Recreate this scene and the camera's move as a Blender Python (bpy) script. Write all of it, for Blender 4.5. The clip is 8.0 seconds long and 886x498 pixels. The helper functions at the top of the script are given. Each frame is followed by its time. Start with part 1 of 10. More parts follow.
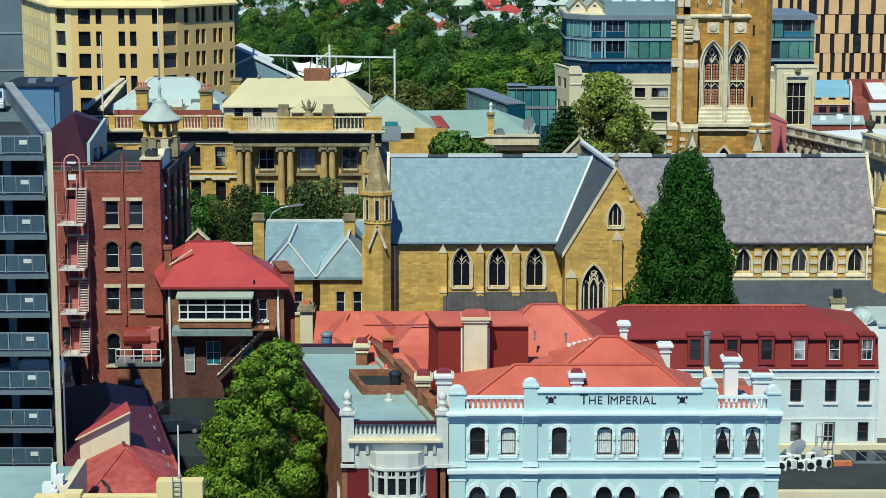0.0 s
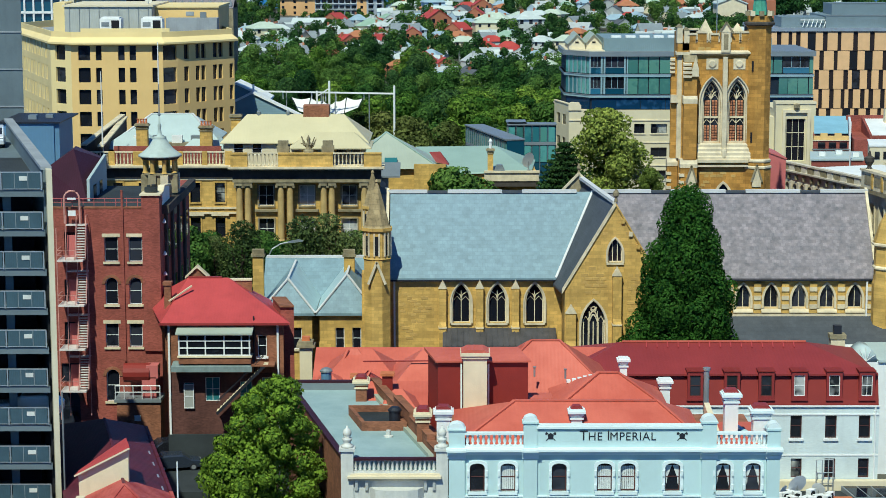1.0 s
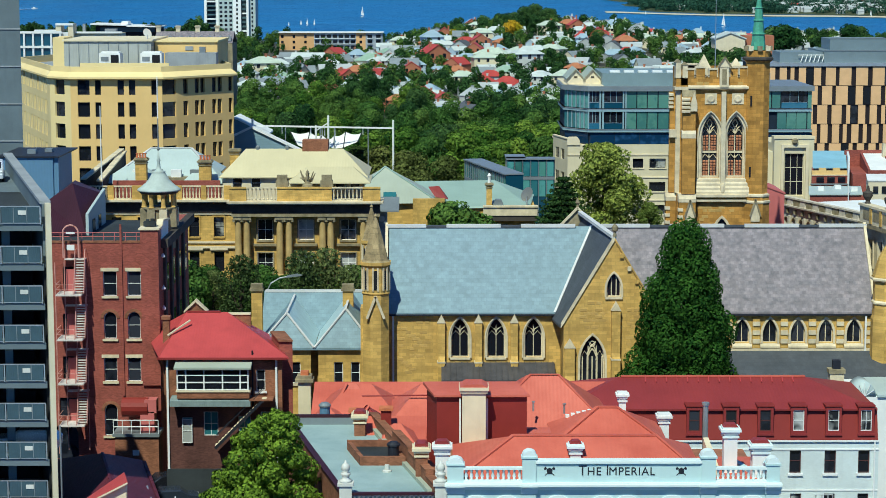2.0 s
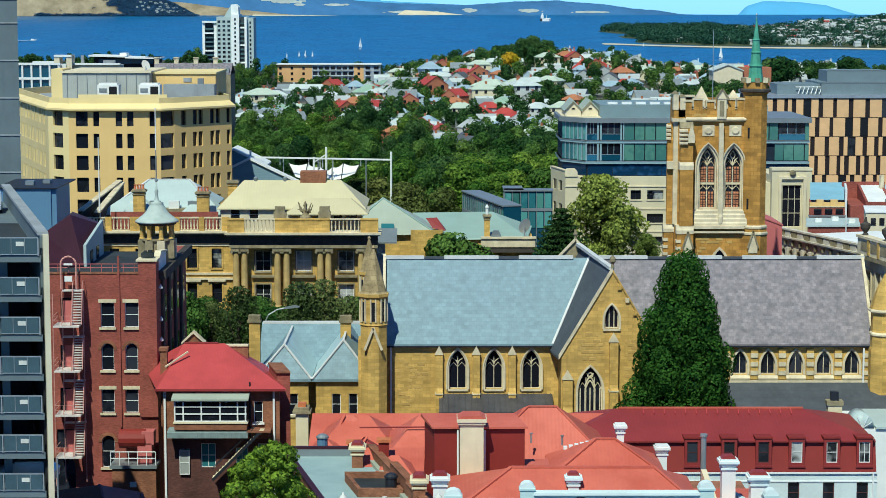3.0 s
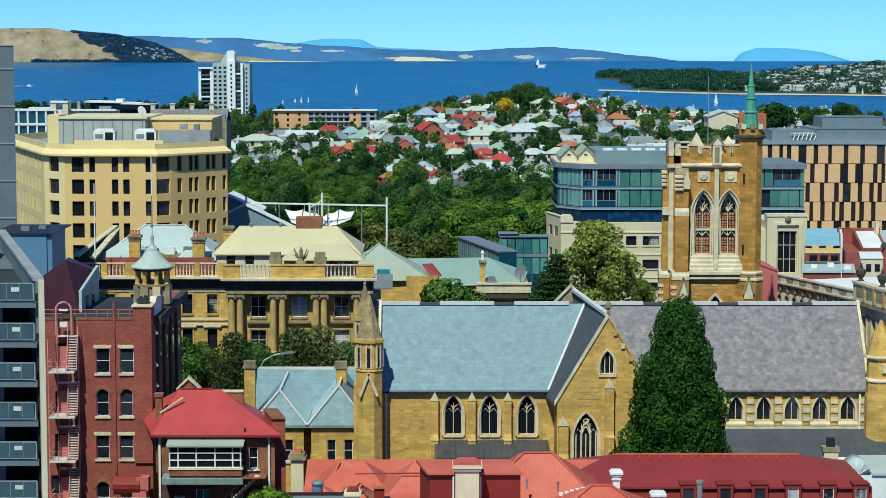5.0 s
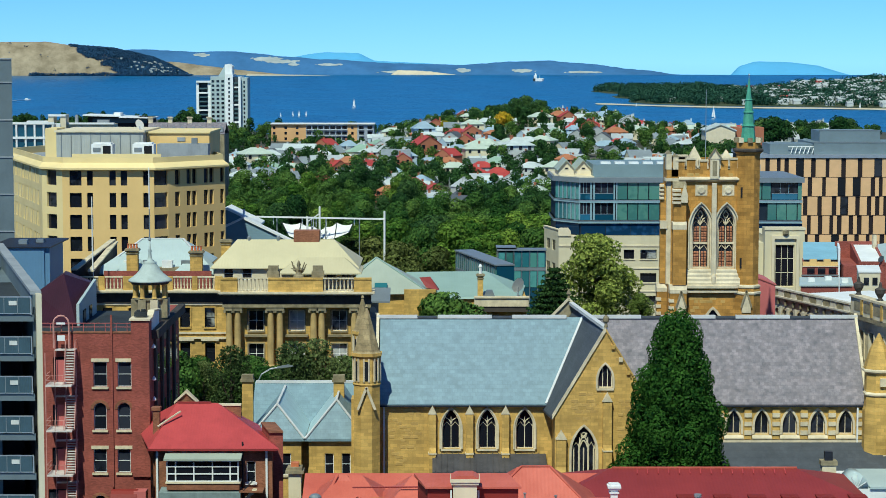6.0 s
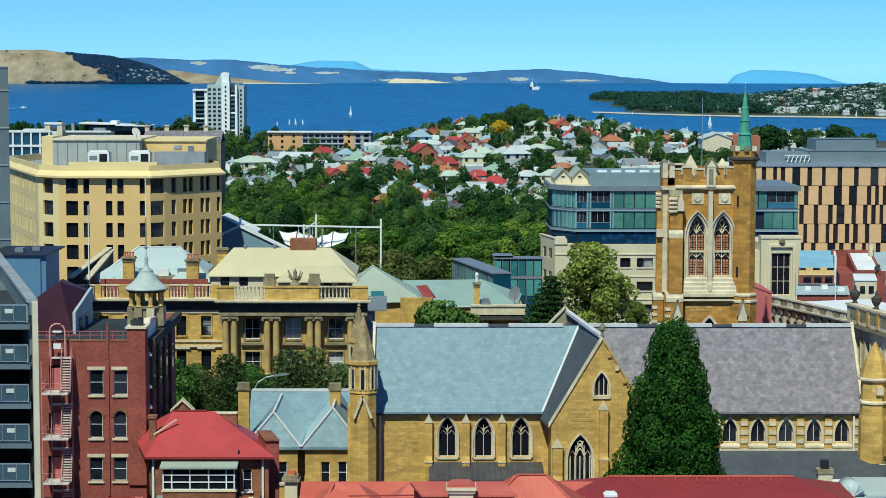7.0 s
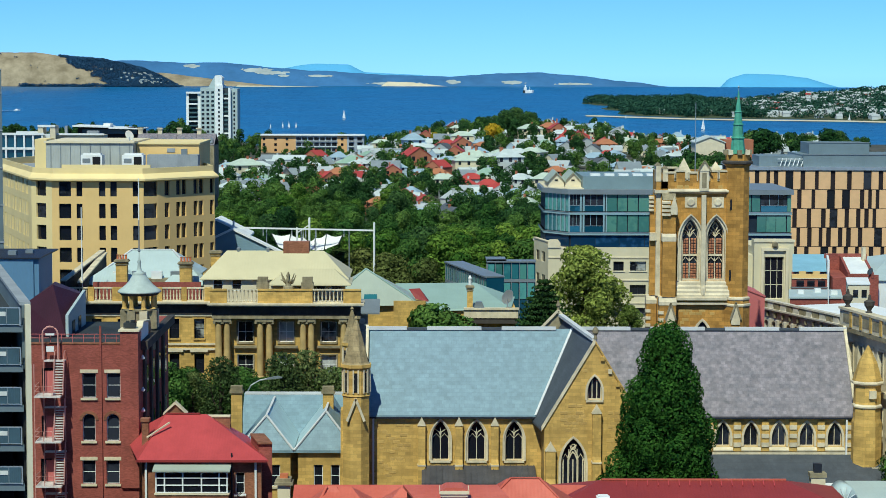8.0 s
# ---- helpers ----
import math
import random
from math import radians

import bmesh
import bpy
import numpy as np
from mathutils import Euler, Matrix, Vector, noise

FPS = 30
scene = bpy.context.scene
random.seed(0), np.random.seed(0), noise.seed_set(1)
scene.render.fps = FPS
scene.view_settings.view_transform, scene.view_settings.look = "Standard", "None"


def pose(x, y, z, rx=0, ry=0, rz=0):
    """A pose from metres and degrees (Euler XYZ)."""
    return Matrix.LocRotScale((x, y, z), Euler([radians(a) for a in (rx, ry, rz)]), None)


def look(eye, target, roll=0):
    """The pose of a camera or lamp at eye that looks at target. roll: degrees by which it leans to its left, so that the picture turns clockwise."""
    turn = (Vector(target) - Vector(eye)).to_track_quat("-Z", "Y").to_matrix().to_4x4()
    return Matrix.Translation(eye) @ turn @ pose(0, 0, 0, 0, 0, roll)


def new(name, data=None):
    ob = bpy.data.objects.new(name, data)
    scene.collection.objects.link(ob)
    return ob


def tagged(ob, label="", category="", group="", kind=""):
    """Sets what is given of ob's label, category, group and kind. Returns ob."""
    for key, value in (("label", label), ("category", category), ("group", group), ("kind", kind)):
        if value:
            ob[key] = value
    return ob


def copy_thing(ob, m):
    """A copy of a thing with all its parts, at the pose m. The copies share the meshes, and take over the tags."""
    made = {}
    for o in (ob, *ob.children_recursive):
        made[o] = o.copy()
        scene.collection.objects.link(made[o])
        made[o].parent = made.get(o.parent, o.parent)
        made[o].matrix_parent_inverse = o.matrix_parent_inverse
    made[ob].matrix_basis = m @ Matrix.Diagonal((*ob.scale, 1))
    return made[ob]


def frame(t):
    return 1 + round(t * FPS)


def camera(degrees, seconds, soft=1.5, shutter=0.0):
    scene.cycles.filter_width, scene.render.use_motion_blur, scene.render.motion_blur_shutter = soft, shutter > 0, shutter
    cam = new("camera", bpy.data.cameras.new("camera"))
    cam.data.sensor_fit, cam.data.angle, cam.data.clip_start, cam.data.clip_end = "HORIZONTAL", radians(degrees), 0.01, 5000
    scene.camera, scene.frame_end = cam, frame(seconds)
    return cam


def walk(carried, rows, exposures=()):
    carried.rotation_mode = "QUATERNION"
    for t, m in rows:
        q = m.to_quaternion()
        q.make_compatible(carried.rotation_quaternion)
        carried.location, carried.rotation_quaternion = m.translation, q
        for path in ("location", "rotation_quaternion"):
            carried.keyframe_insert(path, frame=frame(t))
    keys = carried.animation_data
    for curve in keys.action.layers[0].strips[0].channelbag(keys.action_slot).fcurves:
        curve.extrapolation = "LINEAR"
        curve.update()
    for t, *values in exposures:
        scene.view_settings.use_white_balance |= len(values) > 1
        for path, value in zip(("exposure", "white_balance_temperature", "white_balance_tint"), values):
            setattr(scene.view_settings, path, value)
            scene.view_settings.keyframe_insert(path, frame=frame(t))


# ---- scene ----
# ---------- camera: it stands at a high window and turns ----------
EYE = 48.0
cam = camera(24.58, 8.0, soft=0.55)
TURNS = [  # seconds, degrees turned to the right, tilt, lean to the right
    (0.0, 0.000, -9.773, 0.064),
    (0.5, 0.008, -9.266, 0.080),
    (1.0, 0.013, -8.760, 0.074),
    (1.5, 0.026, -8.268, 0.056),
    (3.0, 0.111, -6.903, 0.008),
    (3.5, 0.147, -6.514, -0.008),
    (4.0, 0.180, -6.169, -0.028),
    (4.5, 0.208, -5.868, -0.035),
    (6.0, 0.299, -5.231, -0.042),
    (6.5, 0.343, -5.098, -0.056),
    (7.0, 0.400, -4.998, -0.085),
    (7.5, 0.483, -4.934, -0.142),
    (8.0, 0.591, -4.906, -0.172),
]
walk(cam, [(t, pose(0, 0, EYE, 90 + tilt, 0, -turn) @ pose(0, 0, 0, 0, 0, -lean)) for t, turn, tilt, lean in TURNS], exposures=((0.0, 0.0, 6250, -7), (2.0, 0.0, 6250, -7), (6.0, -0.1, 6200, -7), (8.0, -0.1, 6200, -7)))

# ---------- daylight: high sun behind the camera, to the left ----------
TO_SUN = Vector((-0.31, -1.0, 1.4)).normalized()
world = bpy.data.worlds.new("sky")
scene.world = world
world.use_nodes = True
wn, wl = world.node_tree.nodes, world.node_tree.links
sky = wn.new("ShaderNodeTexSky")
sky.sky_type = "NISHITA"
sky.sun_disc = False
sky.sun_elevation = math.asin(TO_SUN.z)
sky.sun_rotation = math.atan2(TO_SUN.x, TO_SUN.y)
sky.air_density, sky.dust_density, sky.ozone_density = 0.55, 0.0, 2.0
tint = wn.new("ShaderNodeMix")
tint.data_type, tint.blend_type = "RGBA", "MULTIPLY"
tint.inputs[0].default_value = 1.0
tint.inputs[7].default_value = (0.45, 0.79, 1.36, 1)
wl.new(sky.outputs[0], tint.inputs[6])
wl.new(tint.outputs[2], wn["Background"].inputs[0])
wn["Background"].inputs[1].default_value = 0.107
sun_data = bpy.data.lights.new("sun", "SUN")
sun_data.energy, sun_data.angle, sun_data.color = 4.6, radians(0.53), (1.0, 0.97, 0.88)
sun = new("sun", sun_data)
sun.matrix_world = look(TO_SUN * 400, (0, 0, 0))


# ---------- materials ----------
def mat(name, col, rough=0.75, metal=0.0, var=0.25, size=3.0, bump=0.15, fine=0.08, block=None, ribs=None, spread=0.0, stain=0.0, spec=0.3, tone=None):
    """Procedural surface. size: metres of the large mottling; fine: of the grain; block=(width, height, joint shade): coursed
    blocks; ribs=(spacing, axis): folded sheet; spread: change from object to object; stain: dark weather marks; tone: second colour."""
    m = bpy.data.materials.new(name)
    m.use_nodes = True
    n, l = m.node_tree.nodes, m.node_tree.links
    p = n["Principled BSDF"]
    p.inputs["Metallic"].default_value = metal
    p.inputs["Specular IOR Level"].default_value = spec

    def add(kind, **kw):
        q = n.new(kind)
        for k, v in kw.items():
            q.inputs[k].default_value = v
        return q

    def mix(a, b, f, blend="MIX"):
        q = n.new("ShaderNodeMix")
        q.data_type, q.blend_type = "RGBA", blend
        for sock, val in ((q.inputs[0], f), (q.inputs[6], a), (q.inputs[7], b)):
            if hasattr(val, "node"):
                l.new(val, sock)
            elif isinstance(val, (int, float)):
                sock.default_value = val
            else:
                sock.default_value = (*val, 1)
        return q.outputs[2]

    def ramp(sock, a, b, lo=0.0, hi=1.0):
        q = n.new("ShaderNodeMapRange")
        q.inputs[1].default_value, q.inputs[2].default_value, q.inputs[3].default_value, q.inputs[4].default_value = a, b, lo, hi
        l.new(sock, q.inputs[0])
        return q.outputs[0]

    geo = n.new("ShaderNodeNewGeometry")
    big = add("ShaderNodeTexNoise", Scale=1 / size, Detail=5.0, Roughness=0.65)
    small = add("ShaderNodeTexNoise", Scale=1 / fine, Detail=3.0, Roughness=0.6)
    l.new(geo.outputs["Position"], big.inputs["Vector"])
    l.new(geo.outputs["Position"], small.inputs["Vector"])
    dark = [c * (1 - var) for c in col]
    light = [min(1, c * (1 + 0.6 * var)) for c in col]
    c = mix(dark, tone or light, ramp(big.outputs[0], 0.32, 0.68))
    c = mix(c, [0.5 * q for q in col], ramp(small.outputs[0], 0.5, 0.85, 0, var))
    height = small.outputs[0]
    if block:
        sep = n.new("ShaderNodeSeparateXYZ")
        l.new(geo.outputs["Position"], sep.inputs[0])
        su = n.new("ShaderNodeMath")
        l.new(sep.outputs[0], su.inputs[0])
        if "slate" in name:
            su.inputs[1].default_value = 0.0
        else:
            l.new(sep.outputs[1], su.inputs[1])
        com = n.new("ShaderNodeCombineXYZ")
        l.new(su.outputs[0], com.inputs[0])
        l.new(sep.outputs[2], com.inputs[1])
        br = n.new("ShaderNodeTexBrick")
        br.inputs["Scale"].default_value = 1.0
        br.inputs["Brick Width"].default_value, br.inputs["Row Height"].default_value = block[0], block[1]
        br.inputs["Mortar Size"].default_value = block[1] * 0.06
        br.inputs["Mortar Smooth"].default_value = 0.5
        cs = block[3] if len(block) > 3 else 0.3
        br.inputs["Color1"].default_value = (1 - cs, 1 - 1.1 * cs, 1 - 1.25 * cs, 1)
        br.inputs["Color2"].default_value = (1 + 0.75 * cs, 1 + 0.6 * cs, 1 + 0.4 * cs, 1)
        br.inputs["Mortar"].default_value = (block[2], block[2], block[2], 1)
        l.new(com.outputs[0], br.inputs["Vector"])
        c = mix(c, br.outputs[0], 0.75, "MULTIPLY")
    if stain:
        st = add("ShaderNodeTexNoise", Scale=1.0, Detail=4.0, Roughness=0.7)
        mp = add("ShaderNodeMapping", Scale=(1.3, 1.3, 0.16))
        l.new(geo.outputs["Position"], mp.inputs[0])
        l.new(mp.outputs[0], st.inputs["Vector"])
        c = mix(c, [0.4 * q for q in col], ramp(st.outputs[0], 0.5, 0.8, 0, stain))
    if spread:
        oi = n.new("ShaderNodeObjectInfo")
        c = mix(c, [0.45 * q for q in col], ramp(oi.outputs["Random"], 0, 1, 0, spread))
    l.new(c, p.inputs["Base Color"])
    r = ramp(small.outputs[0], 0.3, 0.7, max(0.03, rough - 0.1), min(1, rough + 0.1))
    l.new(r, p.inputs["Roughness"])
    bn = n.new("ShaderNodeBump")
    bn.inputs["Strength"].default_value, bn.inputs["Distance"].default_value = bump, 0.05
    l.new(height, bn.inputs["Height"])
    if ribs:
        wv = n.new("ShaderNodeTexWave")
        wv.bands_direction = ribs[1]
        wv.inputs["Scale"].default_value = 0.314 / ribs[0]
        l.new(geo.outputs["Position"], wv.inputs["Vector"])
        b2 = n.new("ShaderNodeBump")
        b2.inputs["Strength"].default_value, b2.inputs["Distance"].default_value = 0.16, 0.05
        l.new(wv.outputs["Fac"], b2.inputs["Height"])
        l.new(bn.outputs[0], b2.inputs["Normal"])
        bn = b2
    l.new(bn.outputs[0], p.inputs["Normal"])
    return m


def glass(name, col, rough=0.06, lit=None, cover=0.5, spec=0.6):
    """Dark window glass seen by day; lit: the colour of blinds behind some of the panes."""
    m = bpy.data.materials.new(name)
    m.use_nodes = True
    n, l = m.node_tree.nodes, m.node_tree.links
    p = n["Principled BSDF"]
    p.inputs["Roughness"].default_value = rough
    p.inputs["Specular IOR Level"].default_value = spec
    p.inputs["Base Color"].default_value = (*col, 1)
    geo = n.new("ShaderNodeNewGeometry")
    no = n.new("ShaderNodeTexNoise")
    no.inputs["Scale"].default_value = 0.7
    l.new(geo.outputs["Position"], no.inputs["Vector"])
    mx = n.new("ShaderNodeMix")
    mx.data_type = "RGBA"
    mx.inputs[6].default_value = (*col, 1)
    mx.inputs[7].default_value = (*(lit or [min(1, 2.2 * q + 0.01) for q in col]), 1)
    oi = n.new("ShaderNodeObjectInfo")
    ad = n.new("ShaderNodeMath")
    ad.operation = "MULTIPLY"
    l.new(oi.outputs["Random"], ad.inputs[0])
    l.new(no.outputs[0], ad.inputs[1])
    mr = n.new("ShaderNodeMapRange")
    mr.inputs[1].default_value, mr.inputs[2].default_value = cover * 0.55, cover * 0.55 + 0.12
    l.new(ad.outputs[0], mr.inputs[0])
    l.new(mr.outputs[0], mx.inputs[0])
    l.new(mx.outputs[2], p.inputs["Base Color"])
    bn = n.new("ShaderNodeBump")
    bn.inputs["Strength"].default_value, bn.inputs["Distance"].default_value = 0.05, 0.05
    l.new(no.outputs[0], bn.inputs["Height"])
    l.new(bn.outputs[0], p.inputs["Normal"])
    return m


def leaf(name, col, col2, rough=0.6):
    m = bpy.data.materials.new(name)
    m.use_nodes = True
    n, l = m.node_tree.nodes, m.node_tree.links
    p = n["Principled BSDF"]
    p.inputs["Roughness"].default_value = rough
    p.inputs["Specular IOR Level"].default_value = 0.03
    geo = n.new("ShaderNodeNewGeometry")
    no = n.new("ShaderNodeTexNoise")
    no.inputs["Scale"].default_value = 0.5
    no.inputs["Detail"].default_value = 4
    l.new(geo.outputs["Position"], no.inputs["Vector"])
    ad = n.new("ShaderNodeMath")
    ad.operation = "MULTIPLY_ADD"
    ad.inputs[1].default_value = 0.55
    l.new(geo.outputs["Random Per Island"], ad.inputs[0])
    l.new(no.outputs[0], ad.inputs[2])
    mr = n.new("ShaderNodeMapRange")
    mr.inputs[1].default_value, mr.inputs[2].default_value = 0.4, 1.02
    l.new(ad.outputs[0], mr.inputs[0])
    mx = n.new("ShaderNodeMix")
    mx.data_type = "RGBA"
    mx.inputs[6].default_value, mx.inputs[7].default_value = (*col, 1), (*col2, 1)
    l.new(mr.outputs[0], mx.inputs[0])
    oi = n.new("ShaderNodeObjectInfo")
    hs = n.new("ShaderNodeHueSaturation")
    m2 = n.new("ShaderNodeMapRange")
    m2.inputs[3].default_value, m2.inputs[4].default_value = 0.6, 1.45
    l.new(oi.outputs["Random"], m2.inputs[0])
    l.new(m2.outputs[0], hs.inputs["Value"])
    m3 = n.new("ShaderNodeMapRange")
    m3.inputs[3].default_value, m3.inputs[4].default_value = 0.525, 0.475
    l.new(oi.outputs["Random"], m3.inputs[0])
    l.new(m3.outputs[0], hs.inputs["Hue"])
    l.new(mx.outputs[2], hs.inputs["Color"])
    l.new(hs.outputs[0], p.inputs["Base Color"])
    tr = n.new("ShaderNodeBsdfTranslucent")
    l.new(hs.outputs[0], tr.inputs["Color"])
    ms = n.new("ShaderNodeMixShader")
    ms.inputs[0].default_value = 0.22
    l.new(p.outputs[0], ms.inputs[1])
    l.new(tr.outputs[0], ms.inputs[2])
    l.new(ms.outputs[0], n["Material Output"].inputs["Surface"])
    return m


SANDSTONE = mat("sandstone", (0.61, 0.395, 0.115), 0.85, block=(0.75, 0.34, 0.75, 0.24), var=0.3, size=2.5, bump=0.3, stain=0.35)
BLOCK_STONE = mat("single sandstone block", (0.6, 0.385, 0.12), 0.85, var=0.2, size=0.8, bump=0.3, spread=0.45)
TOWER_STONE = mat("tawny sandstone", (0.5, 0.265, 0.062), 0.85, block=(0.8, 0.42, 0.7, 0.3), var=0.35, size=2.0, bump=0.3, stain=0.45)
SANDSTONE_PALE = mat("pale dressed sandstone", (0.68, 0.58, 0.39), 0.85, var=0.25, size=1.5, bump=0.2, stain=0.3)
SANDSTONE_DARK = mat("weathered sandstone", (0.3, 0.25, 0.15), 0.9, var=0.45, size=1.2, bump=0.3, stain=0.6)
# near-black stone; stands for shade on the friezes and side front
SANDSTONE_BLACK = mat("soot-darkened sandstone", (0.07, 0.06, 0.05), 0.9, var=0.4, size=1.5, stain=0.4)
SLATE_BLUE = mat("blue-grey slate", (0.2, 0.295, 0.34), 0.6, block=(0.5, 0.34, 0.8, 0.13), var=0.16, size=0.9, bump=0.25, spec=0.4, stain=0.12)
SLATE_GREY = mat("old grey slate", (0.2, 0.19, 0.215), 0.65, block=(0.42, 0.3, 0.78, 0.26), var=0.22, size=0.7, bump=0.3, tone=(0.29, 0.255, 0.275), stain=0.2)
SLATE_DARK = mat("dark slate", (0.075, 0.085, 0.1), 0.65, block=(0.4, 0.22, 0.8, 0.12), var=0.2, size=2)
LEAD = mat("dark lead sheet", (0.1, 0.095, 0.1), 0.5, metal=0.3, ribs=(0.55, "X"), var=0.3, size=1.5)
RIDGE_LEAD = mat("pale ridge capping", (0.62, 0.62, 0.6), 0.6, var=0.15)
SHOP_WHITE = mat("off-white stucco", (0.62, 0.62, 0.56), 0.7, var=0.15, size=1.5, stain=0.3)
RED_ROOF = mat("sun-faded red roof sheet", (0.56, 0.115, 0.075), 0.6, ribs=(0.3, "X"), var=0.16, size=4, stain=0.12, tone=(0.6, 0.15, 0.1))
RED_SHEET = mat("dark red roof sheet", (0.26, 0.036, 0.034), 0.5, ribs=(0.3, "X"), var=0.14, size=4, stain=0.1)
RED_BRIGHT = mat("bright red roof sheet", (0.46, 0.065, 0.065), 0.5, ribs=(0.25, "X"), var=0.16, size=3, stain=0.12)
RED_WALL = mat("dark red painted wall", (0.23, 0.026, 0.02), 0.6, var=0.12, size=3)
MAROON = mat("maroon roof sheet", (0.04, 0.01, 0.018), 0.55, ribs=(0.25, "X"), var=0.2)
PALE_BLUE = mat("pale blue render", (0.5, 0.65, 0.635), 0.75, var=0.08, size=5, bump=0.06, stain=0.08)
PALE_TRIM = mat("white-blue trim", (0.7, 0.79, 0.765), 0.7, var=0.08, size=4, stain=0.08)
WHITE = mat("white paint", (0.78, 0.785, 0.75), 0.6, var=0.1, size=3, stain=0.12)
WHITE_WALL = mat("white painted brickwork", (0.62, 0.69, 0.67), 0.7, block=(0.24, 0.086, 0.93, 0.05), var=0.1, size=4, stain=0.15)
CREAM = mat("cream render", (0.72, 0.62, 0.42), 0.7, var=0.12, size=3, stain=0.15)
CREAM_ROOF = mat("cream roof sheet", (0.58, 0.51, 0.31), 0.6, ribs=(0.4, "X"), var=0.08, size=5)
YELLOW = mat("yellow rendered concrete", (0.76, 0.51, 0.2), 0.7, var=0.08, size=8, bump=0.05, stain=0.06)
YELLOW_PALE = mat("pale yellow concrete", (0.8, 0.63, 0.3), 0.7, var=0.08, size=8)
BRICK = mat("red brick", (0.3, 0.085, 0.065), 0.85, block=(0.24, 0.086, 1.15), var=0.25, size=2.5, bump=0.2, stain=0.25)
BRICK_BROWN = mat("brown brick", (0.27, 0.115, 0.065), 0.85, block=(0.24, 0.086, 1.25), var=0.35, size=1.5, bump=0.25, stain=0.3)
BRICK_RED_PAINT = mat("pinkish red wall", (0.5, 0.14, 0.13), 0.75, var=0.12, size=4)
GREEN_FLAT = mat("grey-green roof membrane", (0.3, 0.42, 0.42), 0.55, var=0.14, size=3, stain=0.1, tone=(0.36, 0.47, 0.46))
SAGE_ROOF = mat("sage green roof sheet", (0.37, 0.41, 0.33), 0.55, ribs=(0.4, "X"), var=0.1, size=5)
MINT_ROOF = mat("mint roof sheet", (0.3, 0.41, 0.35), 0.55, ribs=(0.4, "X"), var=0.1, size=5)
ICE_ROOF = mat("pale blue-green roof sheet", (0.44, 0.52, 0.5), 0.5, ribs=(0.4, "X"), var=0.08, size=4)
GREY_CONC = mat("grey concrete", (0.3, 0.32, 0.33), 0.8, var=0.18, size=3, stain=0.3)
PARK_CONC = mat("blue-grey precast panel", (0.13, 0.165, 0.18), 0.75, var=0.15, size=4, stain=0.2)
GREY_METAL = mat("grey sheet metal", (0.24, 0.27, 0.28), 0.45, metal=0.3, var=0.12, size=3)
STEEL = mat("galvanised steel", (0.45, 0.47, 0.48), 0.4, metal=0.6, var=0.12, size=1)
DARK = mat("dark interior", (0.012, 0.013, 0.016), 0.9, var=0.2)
BLACK_PAINT = mat("black paint", (0.02, 0.022, 0.03), 0.5, var=0.2)
BLUE_BOX = mat("slate-blue cladding", (0.115, 0.22, 0.33), 0.55, ribs=(0.3, "X"), var=0.08, size=3)
TERRACOTTA = mat("terracotta", (0.55, 0.17, 0.07), 0.8, var=0.25, size=0.6)
COPPER = mat("green copper", (0.1, 0.36, 0.24), 0.6, var=0.3, size=0.8, stain=0.3)
DARK_ROOF = mat("dark bitumen roof", (0.035, 0.042, 0.045), 0.8, var=0.35, size=3)
TIMBER_CLAD = mat("blond cladding panel", (0.78, 0.48, 0.24), 0.65, ribs=(0.25, "X"), var=0.1, size=2, spread=0.15)
BROWN_CLAD = mat("dark brown reveal", (0.02, 0.013, 0.013), 0.6, var=0.2)
BARK = mat("bark", (0.07, 0.05, 0.035), 0.9, var=0.4, size=0.5)
CANVAS = mat("white sailcloth", (0.8, 0.78, 0.72), 0.7, var=0.06)
GROUND = mat("town ground", (0.07, 0.085, 0.05), 0.95, var=0.5, size=14, tone=(0.12, 0.11, 0.09))
PANE = glass("window pane", (0.01, 0.012, 0.018))
PANE_BLIND = glass("window with blinds", (0.012, 0.014, 0.02), lit=(0.35, 0.36, 0.33), cover=0.55)
PANE_BLUE = glass("blue curtain-wall glass", (0.01, 0.06, 0.1), 0.05)
PANE_TEAL = glass("teal glass", (0.035, 0.15, 0.17), 0.08, lit=(0.1, 0.3, 0.28), cover=0.3)
LEAF_PLANE = leaf("plane-tree leaves", (0.02, 0.06, 0.012), (0.175, 0.295, 0.035))
LEAF_CYPRESS = leaf("cypress foliage", (0.014, 0.052, 0.012), (0.12, 0.23, 0.036))
LEAF_PARK = leaf("park foliage", (0.015, 0.052, 0.014), (0.105, 0.2, 0.042))
LEAF_LIGHT = leaf("light green foliage", (0.02, 0.07, 0.012), (0.15, 0.26, 0.04))
LEAF_BRONZE = leaf("bronze-green foliage", (0.025, 0.042, 0.012), (0.13, 0.16, 0.045))
LEAF_DEEP = leaf("deep green foliage", (0.014, 0.04, 0.018), (0.06, 0.13, 0.035))
LEAF_FIR = leaf("fir needles", (0.008, 0.025, 0.015), (0.075, 0.135, 0.035))
# haze over the bay mixed into this bluish green
LEAF_HEAD = leaf("headland woods", (0.012, 0.045, 0.035), (0.045, 0.11, 0.065))
LEAF_SILVER = leaf("silver-green foliage", (0.045, 0.08, 0.014), (0.35, 0.41, 0.09))
LEAF_OLIVE = leaf("olive foliage", (0.03, 0.05, 0.02), (0.13, 0.18, 0.06))
LEAF_GOLD = leaf("golden foliage", (0.2, 0.16, 0.01), (0.55, 0.42, 0.03))


